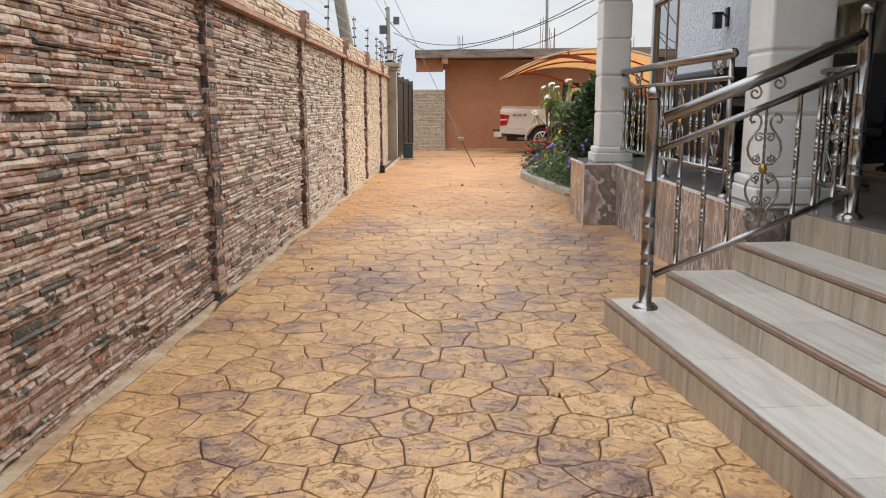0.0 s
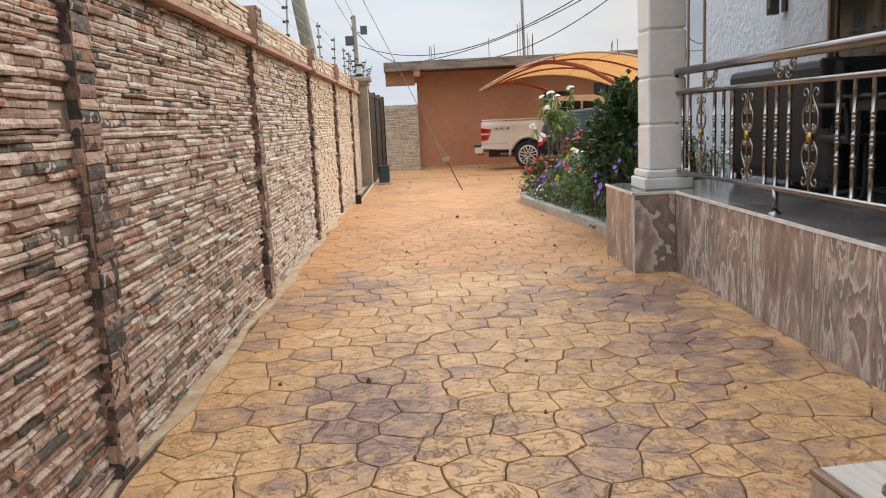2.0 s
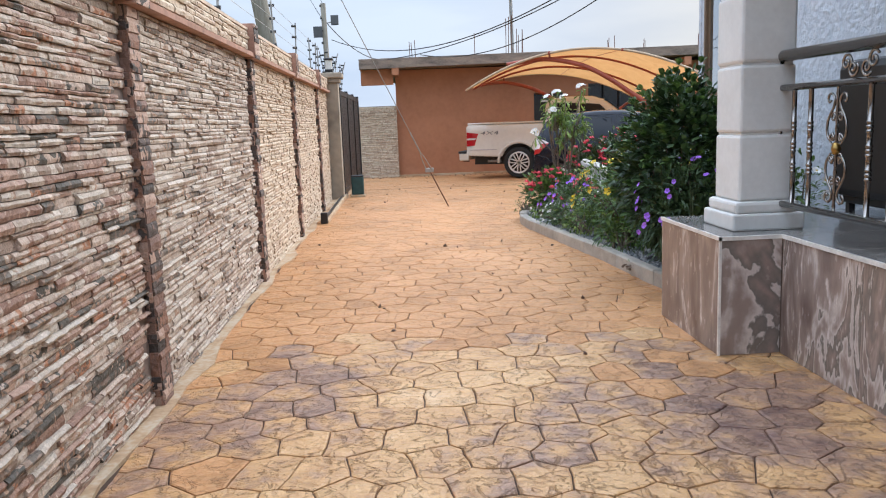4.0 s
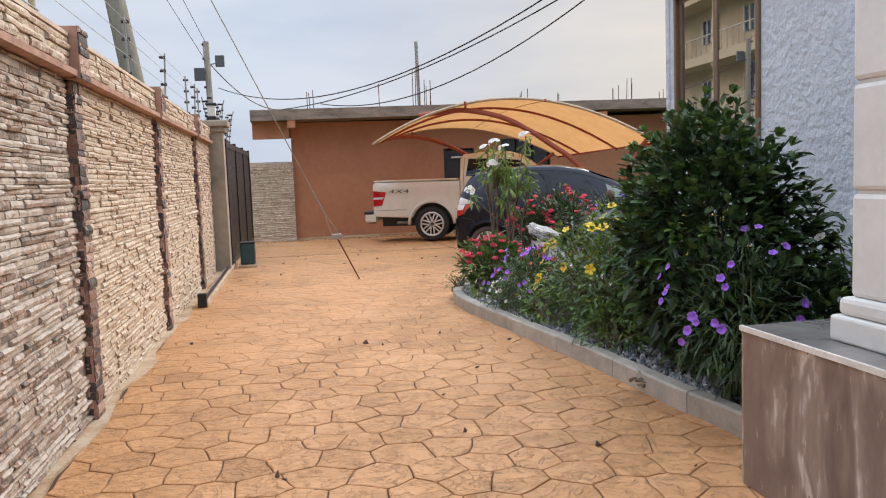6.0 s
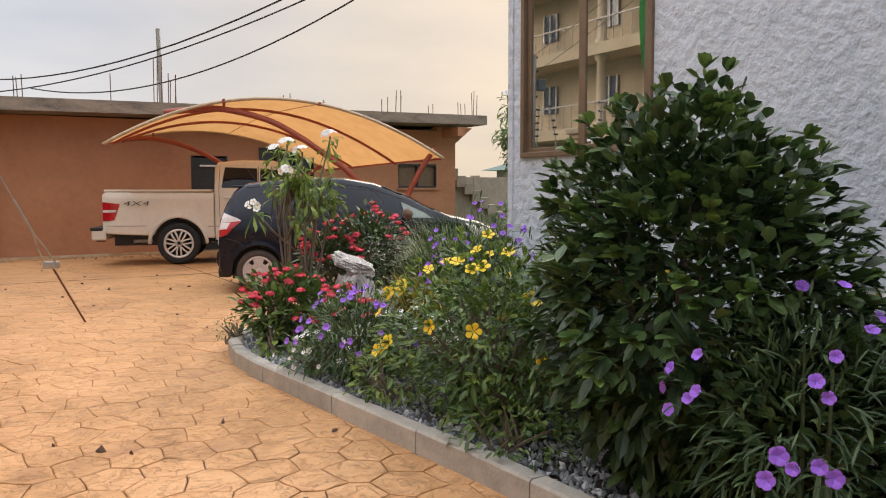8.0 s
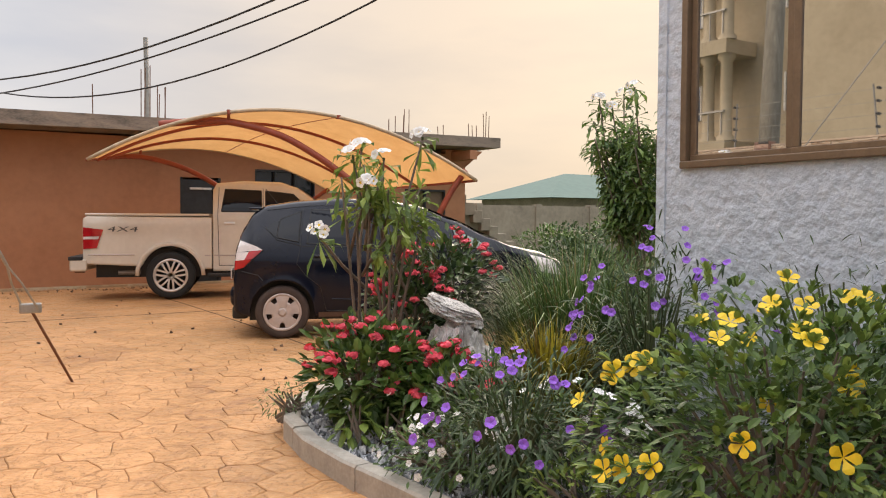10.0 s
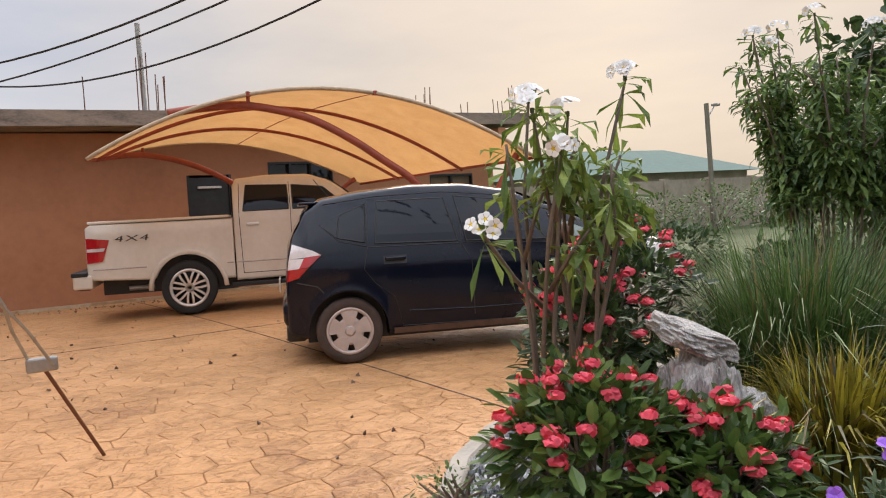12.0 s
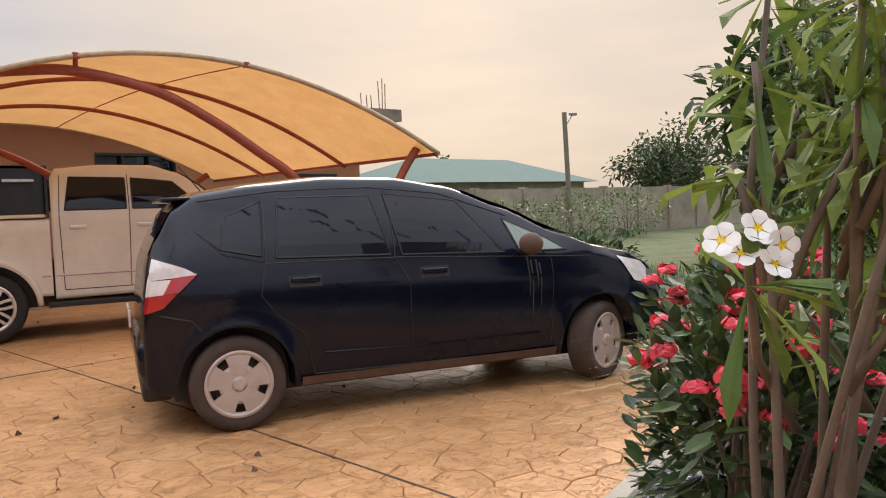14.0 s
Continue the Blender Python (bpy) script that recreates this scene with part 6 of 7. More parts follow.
def shrub(name, label, c, r, n, L, W, mat, stems=8, seed=1, droop=0.3, shell=0.55, lump=0.35, category="shrub", stem_m=None, tips=None, group=""):
    """Leaves in a lumpy dome about c with radii r, on stems from its foot; returns the thing and points on its outside."""
    random.seed(seed)
    g = 0.07 if c[1] < 17.0 and c[0] < 7.0 else fall(c[1]) - 0.03
    t = thing(name, (c[0], c[1], g), label, category, group)
    base = Vector((c[0], c[1], g))
    V, Fc, outer = [], [], []
    C, R = Vector(c) - base, Vector(r)
    for i in range(n):
        d = rand_dir(0.12)
        lumpy = 1 + lump * noise.noise(d * 2.1 + Vector((seed * 3.1, 0, 0))) + 0.5 * lump * noise.noise(d * 5.3 + Vector((0, seed * 1.7, 0)))
        k = (shell + (1 - shell) * random.random() ** 0.6) * lumpy
        p = C + Vector((d.x * R.x, d.y * R.y, d.z * R.z)) * k
        p = C.lerp(p, 1.0) if p.z > 0.62 * C.z else Vector((C.x + (p.x - C.x) * (0.5 + 0.5 * p.z / (0.62 * C.z)), C.y + (p.y - C.y) * (0.5 + 0.5 * p.z / (0.62 * C.z)), p.z))
        if p.z < 0.04:
            continue
        s = random.uniform(0.6, 1.25)
        add_leaf(V, Fc, p, d + rand_dir(0.3) * 0.8, L * s, W * s, droop)
        if k > 0.86 and d.z > -0.15:
            outer.append((p + base, d))
    tagged(pydata("foliage", V, Fc, mat, t), kind="stuff")
    if tips:
        V, Fc = [], []
        for p, d in random.sample(outer, min(len(outer), tips[0])):
            for _ in range(5):
                add_leaf(V, Fc, p - base + d * 0.05, d + rand_dir(0.8) * 0.7, L * 0.9, W * 0.9, droop)
        pydata("young_leaves", V, Fc, tips[1], t)
    bm = bmesh.new()
    for _ in range(stems):
        d = rand_dir(0.6)
        d.z = abs(d.z)
        e = C + Vector((d.x * R.x, d.y * R.y, d.z * R.z)) * random.uniform(0.6, 0.92)
        f = Vector((random.uniform(-0.08, 0.08), random.uniform(-0.08, 0.08), 0))
        m = f.lerp(e, 0.5) + Vector((0, 0, 0.08 * R.z))
        sweep(bm, [f, m, e], [0.013, 0.009, 0.004], 5)
    tagged(part("stalk", bm, stem_m or M_stem, t), kind="stuff")
    return t, outer


def bloom(t, outer, me, name, n, seed, lift=0.03, size=(0.85, 1.2), low=-9, toward=Vector((-0.75, -0.55, 0.3))):
    random.seed(seed)
    pts = [o for o in outer if o[0].z > low and (toward is None or o[1].dot(toward) > -0.15)]
    for p, d in random.sample(pts, min(n, len(pts))):
        place(t, me, name, p + d * lift, d + rand_dir(0.3) * 0.5 + (toward or Vector((0, 0, 0))) * 1.0, random.uniform(*size))


CAMSIDE = Vector((-0.75, -0.55, 0.3)).normalized()
bush, o = shrub("tall_shrub", "tall dense shrub with dark glossy leaves", (2.66, 11.68, 0.86), (0.57, 0.66, 0.82), 6400, 0.100, 0.056, G_dark, 16, 11, tips=(120, G_mid), lump=0.28, shell=0.45)
skirt, o = shrub("leafy_shrub", "low leafy shrub spreading at the foot of the tall one", (2.80, 11.08, 0.40), (0.46, 0.46, 0.42), 3000, 0.085, 0.050, G_dark, 10, 67, tips=(20, G_mid), lump=0.35, shell=0.4)
ru, o = shrub("ruellia", "straggly ruellia with violet trumpet flowers", (2.42, 10.98, 0.58), (0.36, 0.34, 0.42), 1300, 0.095, 0.013, G_grey, 5, 12, lump=0.5, shell=0.3, stem_m=M_stem_g)
bloom(ru, o, FM_purple, "violet_flower", 22, 1, 0.05, (0.85, 1.2))
wh, o = shrub("white_flower_shrub", "loose shrub with white flowers by the wall", (3.25, 11.0, 0.6), (0.32, 0.3, 0.45), 700, 0.07, 0.025, G_mid, 14, 13, shell=0.3)
bloom(wh, o, FM_frangi, "white_flower", 9, 2)
al, o = shrub("allamanda", "sprawling allamanda with bright yellow trumpet flowers", (2.62, 13.05, 0.50), (0.56, 0.62, 0.46), 3000, 0.07, 0.028, G_mid, 40, 14, tips=(230, G_light), shell=0.35, lump=0.5)
bloom(al, o, FM_yellow, "yellow_flower", 24, 3, 0.06, (0.7, 1.1), 0.45)
al2, o = shrub("allamanda", "allamanda with yellow flowers against the house wall", (3.42, 13.25, 0.52), (0.50, 0.6, 0.44), 2200, 0.07, 0.028, G_mid, 30, 15, tips=(170, G_light), shell=0.35, lump=0.5)
bloom(al2, o, FM_yellow, "yellow_flower", 16, 4, 0.06, (0.7, 1.1), 0.5)
lowg, o = shrub("ground_cover", "low leafy ground cover at the kerb", (2.28, 13.6, 0.22), (0.30, 0.36, 0.16), 700, 0.05, 0.022, G_light, 10, 16)
lowh, o = shrub("ground_cover", "low leafy ground cover under the yellow flowers", (2.33, 12.45, 0.20), (0.26, 0.40, 0.16), 420, 0.05, 0.022, G_mid, 10, 66)
ru2, o = shrub("ruellia", "ruellia clump with violet flowers near the kerb", (2.28, 14.15, 0.36), (0.36, 0.42, 0.30), 1500, 0.10, 0.013, G_grey, 36, 17, lump=0.5, shell=0.3, stem_m=M_stem_g)
bloom(ru2, o, FM_purple, "violet_flower", 34, 5, 0.04, (0.75, 1.1))
ru3, o = shrub("ruellia", "tall ruellia with violet flowers at the house corner", (3.45, 14.45, 0.62), (0.42, 0.42, 0.48), 1500, 0.11, 0.013, G_grey, 40, 18, lump=0.6, shell=0.3, stem_m=M_stem_g)
bloom(ru3, o, FM_purple, "violet_flower", 46, 6, 0.05, (0.75, 1.1))
pe, o = shrub("periwinkle", "low periwinkle with small white flowers", (2.18, 14.45, 0.20), (0.34, 0.42, 0.16), 900, 0.045, 0.02, G_mid, 16, 19, shell=0.4)
bloom(pe, o, FM_white, "white_flower", 34, 7, 0.02)
pe2, o = shrub("periwinkle", "periwinkle with small white flowers among ruellia", (2.72, 14.25, 0.26), (0.36, 0.40, 0.22), 900, 0.045, 0.02, G_mid, 16, 20, shell=0.4)
bloom(pe2, o, FM_white, "white_flower", 42, 8, 0.02)
lowk, o = shrub("ground_cover", "bright leafy ground cover inside the kerb", (2.62, 12.75, 0.24), (0.40, 0.45, 0.20), 1300, 0.055, 0.024, G_light, 14, 68)
rs, o = shrub("ruellia", "tall wispy ruellia stalks against the stucco wall", (3.62, 13.35, 0.78), (0.26, 0.85, 0.40), 520, 0.085, 0.009, G_grey, 34, 69, lump=0.6, shell=0.35, stem_m=M_stem_g)
bloom(rs, o, FM_purple, "violet_flower", 5, 10, 0.04)


def euphorbia(label, c, r, n, clusters, seed, L=0.075, W=0.034):
    t, o = shrub("crown_of_thorns", label, c, r, n, L, W, G_mid if seed % 2 else G_dark, 18, seed, 0.15, 0.5, 0.4)
    random.seed(seed + 50)
    pts = [q for q in o if q[1].z > 0.22] or o
    for p, d in random.sample(pts, min(clusters, len(pts))):
        e = p + d * 0.03
        bm = bmesh.new()
        bmesh.ops.create_icosphere(bm, subdivisions=1, radius=0.03, matrix=Matrix.Translation(e - t.location) @ Matrix.Diagonal((1.25, 1.25, 0.5, 1)))
        for _ in range(20):
            v = rand_dir(0.7)
            q = e - t.location + Vector((v.x, v.y, v.z * 0.5)) * random.uniform(0.022, 0.046)
            n0 = v.orthogonal().normalized()
            n1 = v.cross(n0)
            for a in range(2):
                a0 = random.uniform(0, 3)
                x, y = n0 * math.cos(a0 + a * 1.57) + n1 * math.sin(a0 + a * 1.57), n1 * math.cos(a0 + a * 1.57) - n0 * math.sin(a0 + a * 1.57)
                bm.faces.new([bm.verts.new(q + x * s * 0.012 + y * w * 0.0085) for s, w in ((-1, -0.6), (-0.5, -1), (0.5, -1), (1, -0.6), (1, 0.6), (0.5, 1), (-0.5, 1), (-1, 0.6))])
        part("flower_head", bm, F_red, t)
    return t


euphorbia("low crown-of-thorns bush covered in red flower clusters", (2.26, 15.42, 0.38), (0.36, 0.34, 0.27), 1250, 46, 21, 0.100, 0.046)
euphorbia("low crown-of-thorns bush with red flowers in front of the rock", (2.56, 15.12, 0.30), (0.34, 0.26, 0.20), 900, 40, 23, 0.100, 0.046)
euphorbia("leafy crown-of-thorns with coral red flowers beside the frangipani", (2.90, 16.20, 0.56), (0.30, 0.32, 0.44), 1400, 36, 22, 0.085, 0.04)
euphorbia("taller crown-of-thorns with coral red flowers", (3.35, 16.35, 0.72), (0.36, 0.36, 0.40), 1200, 26, 24, 0.085, 0.04)
sm, o = shrub("small_plant", "small light green rosette at the kerb", (2.02, 15.15, 0.22), (0.10, 0.10, 0.12), 42, 0.10, 0.045, G_light, 4, 25)
sm2, o = shrub("small_plant", "small plant with a white flower in the gravel", (2.22, 15.02, 0.22), (0.09, 0.09, 0.16), 40, 0.07, 0.035, G_mid, 4, 26)
bloom(sm2, o, FM_white, "white_flower", 2, 9)
wd, o = shrub("weed", "wispy weed leaning over the kerb", (1.92, 15.9, 0.16), (0.18, 0.16, 0.12), 260, 0.035, 0.012, G_mid, 14, 27, shell=0.2)
wd2, o = shrub("weed", "tuft of weed at the kerb foot", (2.16, 11.6, 0.06), (0.05, 0.05, 0.06), 60, 0.04, 0.012, G_mid, 5, 28, shell=0.2)


def blades(name, label, c, r, n, h, w, mat, seed, category="grass", second=None):
    random.seed(seed)
    t = thing(name, (c[0], c[1], 0.07 if c[1] < 17 and c[0] < 7 else fall(c[1]) - 0.03), label, category)
    for nm, m, count in (("foliage", mat, n), second or ("dry_foliage", G_straw, n // 9)):
        tuft(t, nm, r, count, h, w, m)
    return t


def tuft(t, nm, r, n, h, w, mat):
    V, Fc = [], []
    for _ in range(n):
        a, q = random.uniform(0, 6.283), random.random() ** 0.5
        p = Vector((math.cos(a) * q * r * 0.45, math.sin(a) * q * r * 0.45, 0))
        o2 = Vector((math.cos(a + random.uniform(-0.7, 0.7)), math.sin(a + random.uniform(-0.7, 0.7)), 0))
        H, R2 = h * random.uniform(0.6, 1.1), r * random.uniform(0.3, 1.2) * (0.35 + 0.65 * q)
        sd = Vector((-o2.y, o2.x, 0)) * w * random.uniform(0.6, 1.2)
        n0 = len(V)
        for k in range(5):
            s = k / 4
            m = p + o2 * R2 * s ** 2 + Vector((0, 0, H * (s - 0.60 * s ** 3 * (R2 / r))))
            V += [tuple(m + sd * (1 - s) * 0.5), tuple(m - sd * (1 - s) * 0.5)]
        Fc += [(n0 + 2 * k, n0 + 2 * k + 1, n0 + 2 * k + 3, n0 + 2 * k + 2) for k in range(4)]
    tagged(pydata(nm, V, Fc, mat, t), kind="stuff")


blades("lemongrass", "tall arching clump of green grass", (4.15, 15.85), 1.05, 2100, 1.30, 0.016, G_grass, 31)
blades("lemongrass", "tall arching clump of green grass beyond the rock", (3.85, 15.95), 0.62, 900, 0.98, 0.014, G_grass, 32)
blades("lemongrass", "tall arching clump of green grass near the frangipani hedge", (5.0, 16.2), 0.8, 900, 1.1, 0.016, G_grass, 36)
blades("croton", "bronze and yellow strap-leaved croton clump", (3.34, 15.16), 0.46, 620, 0.72, 0.036, G_croton, 33, "plant", ("bronze_foliage", G_bronze, 240))
blades("lawn_tuft", "loose tuft of lawn grass", (7.4, 19.5), 1.2, 900, 0.35, 0.012, G_grass, 34)
blades("lawn_tuft", "loose tuft of lawn grass by the parked car", (6.6, 17.9), 1.0, 800, 0.4, 0.012, G_grass, 35)

random.seed(39)
V, Fc = [], []
for _ in range(9000):
    x, y = random.uniform(7.35, 14.5), random.uniform(17.2, 33.5)
    a, h = random.uniform(0, 6.28), random.uniform(0.06, 0.2)
    if noise.noise(Vector((x * 0.6, y * 0.6, 0))) < -0.25:
        continue
    d = Vector((math.cos(a), math.sin(a), 0))
    n0 = len(V)
    g = fall(y)
    V += [(x + d.x * 0.01, y + d.y * 0.01, g - 0.03), (x - d.x * 0.01, y - d.y * 0.01, g - 0.03), (x + d.y * h * 0.5, y - d.x * h * 0.5, g + h)]
    Fc.append((n0, n0 + 1, n0 + 2))
tagged(pydata("lawn_grass", V, Fc, G_grass), "sparse rough lawn grass beside the drive", "grass", kind="stuff")

# pale weathered rock
random.seed(9)
rock = thing("ornamental_rock", (2.82, 15.42, 0.05), "pale striated ornamental rock standing among flowers", "rock")
M_rock = material("striated_grey_rock", [(0.3, (0.12, 0.11, 0.105)), (0.44, (0.46, 0.44, 0.42)), (0.65, (0.78, 0.76, 0.73))], 4, 0.85, 1.0, 14, stretch=(5, 5, 1.1), dist=0.03)
for n, ce, ra, sh in (("lower_stone", (0, 0, 0.26), (0.165, 0.14, 0.36), 1), ("side_stone", (0.14, -0.10, 0.18), (0.13, 0.12, 0.26), 7), ("upper_stone", (-0.01, 0.02, 0.655), (0.165, 0.12, 0.055), 4)):
    bm = bmesh.new()
    bmesh.ops.create_icosphere(bm, subdivisions=5, radius=1)
    for v in bm.verts:
        d = v.co.copy()
        k = 0.97 + 0.22 * noise.noise(d * 1.5 + Vector((sh, 0, 0))) + 0.10 * noise.noise(d * 5 + Vector((0, sh, 0)))
        if n == "upper_stone":
            k += 0.10 * noise.noise(Vector((d.x * 2, d.y * 2, d.z * 9 + sh)))
        else:
            k += 0.13 * abs(noise.noise(Vector((d.x * 6, d.y * 6, d.z * 1.2 + sh)))) - 0.05
        f = [max(-0.66, min(0.66, c)) / 0.66 for c in d]
        q = Vector([0.6 * f[i] + 0.4 * d[i] for i in range(3)])
        taper = 1.12 - 0.22 * q.z if n != "upper_stone" else 1.0
        v.co = Vector((q.x * ra[0] * k * taper, q.y * ra[1] * k * taper, q.z * ra[2] * k)) + Vector(ce)
        if n == "upper_stone":
            v.co.z -= 0.42 * (0.73 * v.co.x - 0.68 * v.co.y)
    part(n, bm, M_rock, rock, "pale fissured upper stone" if n == "upper_stone" else "")


def frangipani(label, foot, stems, spread, height, lean, n_leaf, flowers, seed, mat, L=0.105, heads=()):
    random.seed(seed)
    t = thing("frangipani", (foot[0], foot[1], 0.07), label, "tree")
    V, Fc, tips = [], [], []
    bm = bmesh.new()
    for k in range(stems):
        a = 2 * math.pi * k / stems + random.uniform(-0.5, 0.5)
        q = random.uniform(0.45, 1.0)
        f = Vector((math.cos(a) * 0.10, math.sin(a) * 0.10, 0))
        e = Vector((math.cos(a) * spread * q + lean[0], math.sin(a) * spread * q + lean[1], height * random.uniform(0.72, 1.0) * (1 - 0.12 * q)))
        if k < len(heads):
            e = Vector(heads[k]) - t.location
        m1 = f.lerp(e, 0.4) + Vector((random.uniform(-0.05, 0.05), random.uniform(-0.05, 0.05), 0.05))
        m2 = f.lerp(e, 0.75) + Vector((random.uniform(-0.05, 0.05), random.uniform(-0.05, 0.05), 0.03))
        sweep(bm, [f, m1, m2, e], [0.014, 0.010, 0.008, 0.006], 7)
        tips.append(e)
        ends = [(m2, e)]
        for _ in range(2):
            s = m1.lerp(e, random.uniform(0.2, 0.7))
            b = s + Vector((random.uniform(-0.16, 0.16), random.uniform(-0.16, 0.16), random.uniform(0.15, 0.35)))
            sweep(bm, [s, s.lerp(b, 0.5) + Vector((0, 0, 0.02)), b], [0.011, 0.009, 0.006], 6)
            ends.append((s, b))
            tips.append(b)
        for s, b in ends:
            for _ in range(8):
                d = rand_dir(0.1)
                add_leaf(V, Fc, b - Vector((0, 0, random.uniform(-0.02, 0.05))), d, L * random.uniform(0.8, 1.3), L * 0.29, random.uniform(0.3, 1.0), True)
            for _ in range(n_leaf):
                p = s.lerp(b, random.uniform(-0.9, 1.02) if n_leaf > 50 else random.uniform(0.1, 1.02) if n_leaf > 10 else random.uniform(0.45, 1.02))
                d = rand_dir(0.25)
                d.z *= 0.5
                add_leaf(V, Fc, p, d, L * random.uniform(0.7, 1.3), L * 0.33 * random.uniform(0.7, 1.2), random.uniform(0.2, 0.9), True)
    part("stalk", bm, M_stem, t, smooth=True)
    pydata("foliage", V, Fc, mat, t)
    tips.sort(key=lambda p: -p.z)
    if heads:
        tips = [Vector(h) - t.location for h in heads]
    for p in tips[:flowers]:
        c = part("flower_head", boxed(p.x - 0.006, p.x + 0.006, p.y - 0.006, p.y + 0.006, p.z, p.z + 0.02), M_stem_g, t)
        for _ in range(9):
            o = new("blossom", FM_frangi)
            o.parent = c
            v = (rand_dir(0.5) + CAMSIDE * 0.9).normalized()
            o.location = p + Vector((0, 0, 0.03)) + Vector((v.x * 0.07, v.y * 0.07, v.z * 0.035))
            o.rotation_mode = "QUATERNION"
            o.rotation_quaternion = v.to_track_quat("Z", "Y")
            o.scale = (random.uniform(0.8, 1.1),) * 3
    return t


fr = frangipani("slender frangipani with bare lower stems and white blossoms", (2.48, 15.86), 10, 0.36, 1.76, (0.08, -0.08), 5, 6, 41, G_light, 0.12,
                heads=((2.26, 15.70, 1.63), (2.50, 15.77, 1.63), (2.31, 15.60, 1.46), (2.70, 15.64, 1.76), (2.42, 15.92, 1.70)))
random.seed(42)
low = Vector((2.09, 15.82, 1.17))
bmx = bmesh.new()
sweep(bmx, [Vector((2.48, 15.9, 0.8)) - fr.location, Vector((2.28, 15.89, 0.98)) - fr.location, low - fr.location], [0.012, 0.01, 0.007], 6)
lb = part("low_branch", bmx, M_stem, fr, smooth=True)
for dx, dz in ((-0.055, 0.05), (0.01, 0.075), (0.06, 0.05), (-0.02, 0.015), (0.045, -0.005)):
    v = (rand_dir(0.3) * 0.5 + CAMSIDE).normalized()
    place(fr, FM_frangi, "blossom", low + Vector((dx * 0.5, -dx * 0.5, dz * 0.75)) + v * 0.02, v)
V, Fc = [], []
for _ in range(10):
    add_leaf(V, Fc, low - fr.location - Vector((0, 0, 0.03)), rand_dir(-0.2), 0.15, 0.04, 0.6, True)
pydata("branch_leaves", V, Fc, G_light, fr)
frangipani("dense dark frangipani hedge tree with scattered white blossoms", (5.75, 16.6), 26, 0.66, 2.72, (0, 0), 74, 7, 43, G_hedge, 0.115)
frangipani("young frangipani with a few white blossoms", (5.75, 15.95), 5, 0.25, 1.4, (0, 0), 20, 2, 44, G_mid, 0.12)


def tree(label, at, h, r, seed, clumps=46, leaf=0.35):
    random.seed(seed)
    t = thing("tree", (at[0], at[1], fall(at[1]) - 0.05), label, "tree")
    bm = bmesh.new()
    sweep(bm, [(0, 0, 0), (0.1, 0, h * 0.3), (0, 0.1, h * 0.6)], [r * 0.09, r * 0.07, r * 0.04], 9)
    V, Fc = [], []
    for _ in range(clumps):
        d = rand_dir(0.15)
        c = Vector((d.x * r, d.y * r, h * 0.66 + d.z * h * 0.34)) * random.uniform(0.6, 1.0)
        sweep(bm, [(0, 0, h * 0.4), Vector((0, 0, h * 0.45)).lerp(c, 0.6), c], [r * 0.035, r * 0.02, r * 0.008], 5)
        for _ in range(42):
            e = rand_dir(0.0)
            add_leaf(V, Fc, c + e * r * random.uniform(0.05, 0.3), e + rand_dir(0.2), leaf, leaf * 0.5, 0.3)
    part("trunk", bm, M_stem, t)
    pydata("crown", V, Fc, G_far, t)
    return t


tree("leafy tree behind the boundary wall", (39, 37.5), 5.0, 2.4, 51)
tree("broad leafy tree behind the boundary wall", (45, 39), 6.0, 3.2, 52)
tree("leafy tree near the house corner", (34, 29), 4.8, 2.4, 53)
tree("distant tree beyond the green roof", (58, 72), 6, 3.4, 54, 30, 0.6)
tree("broad tree in the side garden", (13.5, 19.5), 4.2, 1.9, 55)
tree("broad tree deep in the side garden", (19, 22), 4.8, 2.3, 56)
for k, (x, y, r, h) in enumerate(((13.5, 27.5, 1.0, 0.9), (16, 29.5, 1.2, 1.0), (19, 31, 1.3, 1.1), (11.5, 24.5, 0.8, 0.65), (23, 31.5, 1.4, 1.2), (9.6, 21.5, 0.7, 0.6), (27, 32, 1.5, 1.3), (8.4, 18.6, 0.55, 0.5), (10.6, 19.0, 0.8, 0.8), (7.9, 16.4, 0.7, 0.8))):
    shrub("hedge_shrub", "wild green shrub in front of the boundary wall", (x, y, h * 0.7 + fall(y)), (r, r, h * 0.7), 900, 0.16, 0.07, G_far if k % 2 else G_mid, 12, 60 + k)
blades("lawn_tuft", "rough lawn grass beside the drive", (9.0, 19.5), 1.6, 900, 0.35, 0.014, G_grass, 37)

random.seed(71)
spots = [(random.uniform(-0.8, 6), y, fall(y) + 0.004) for y in [random.uniform(17, 28.4) for _ in range(80)]] + [(random.uniform(-0.8, 2), random.uniform(3, 16), 0.004) for _ in range(26)] + [(random.uniform(-0.7, 3.6), y, fall(y) + 0.005) for y in [random.uniform(27.9, 28.9) for _ in range(90)]]
tagged(scatter_stones("leaf_litter", spots, 0.020, M_dust, "dry leaves and crumbs scattered on the drive"), category="litter")

# ---- pieces: stamped stones, ledge stones ----
def clip(poly, a, b, c):
    """Keeps the part of a polygon where a x + b y <= c."""
    out = []
    for i in range(len(poly)):
        p, q = poly[i], poly[(i + 1) % len(poly)]
        dp, dq = a * p[0] + b * p[1] - c, a * q[0] + b * q[1] - c
        if dp <= 0:
            out.append(p)
        if dp * dq < 0:
            s = dp / (dp - dq)
            out.append((p[0] + (q[0] - p[0]) * s, p[1] + (q[1] - p[1]) * s))
    return out


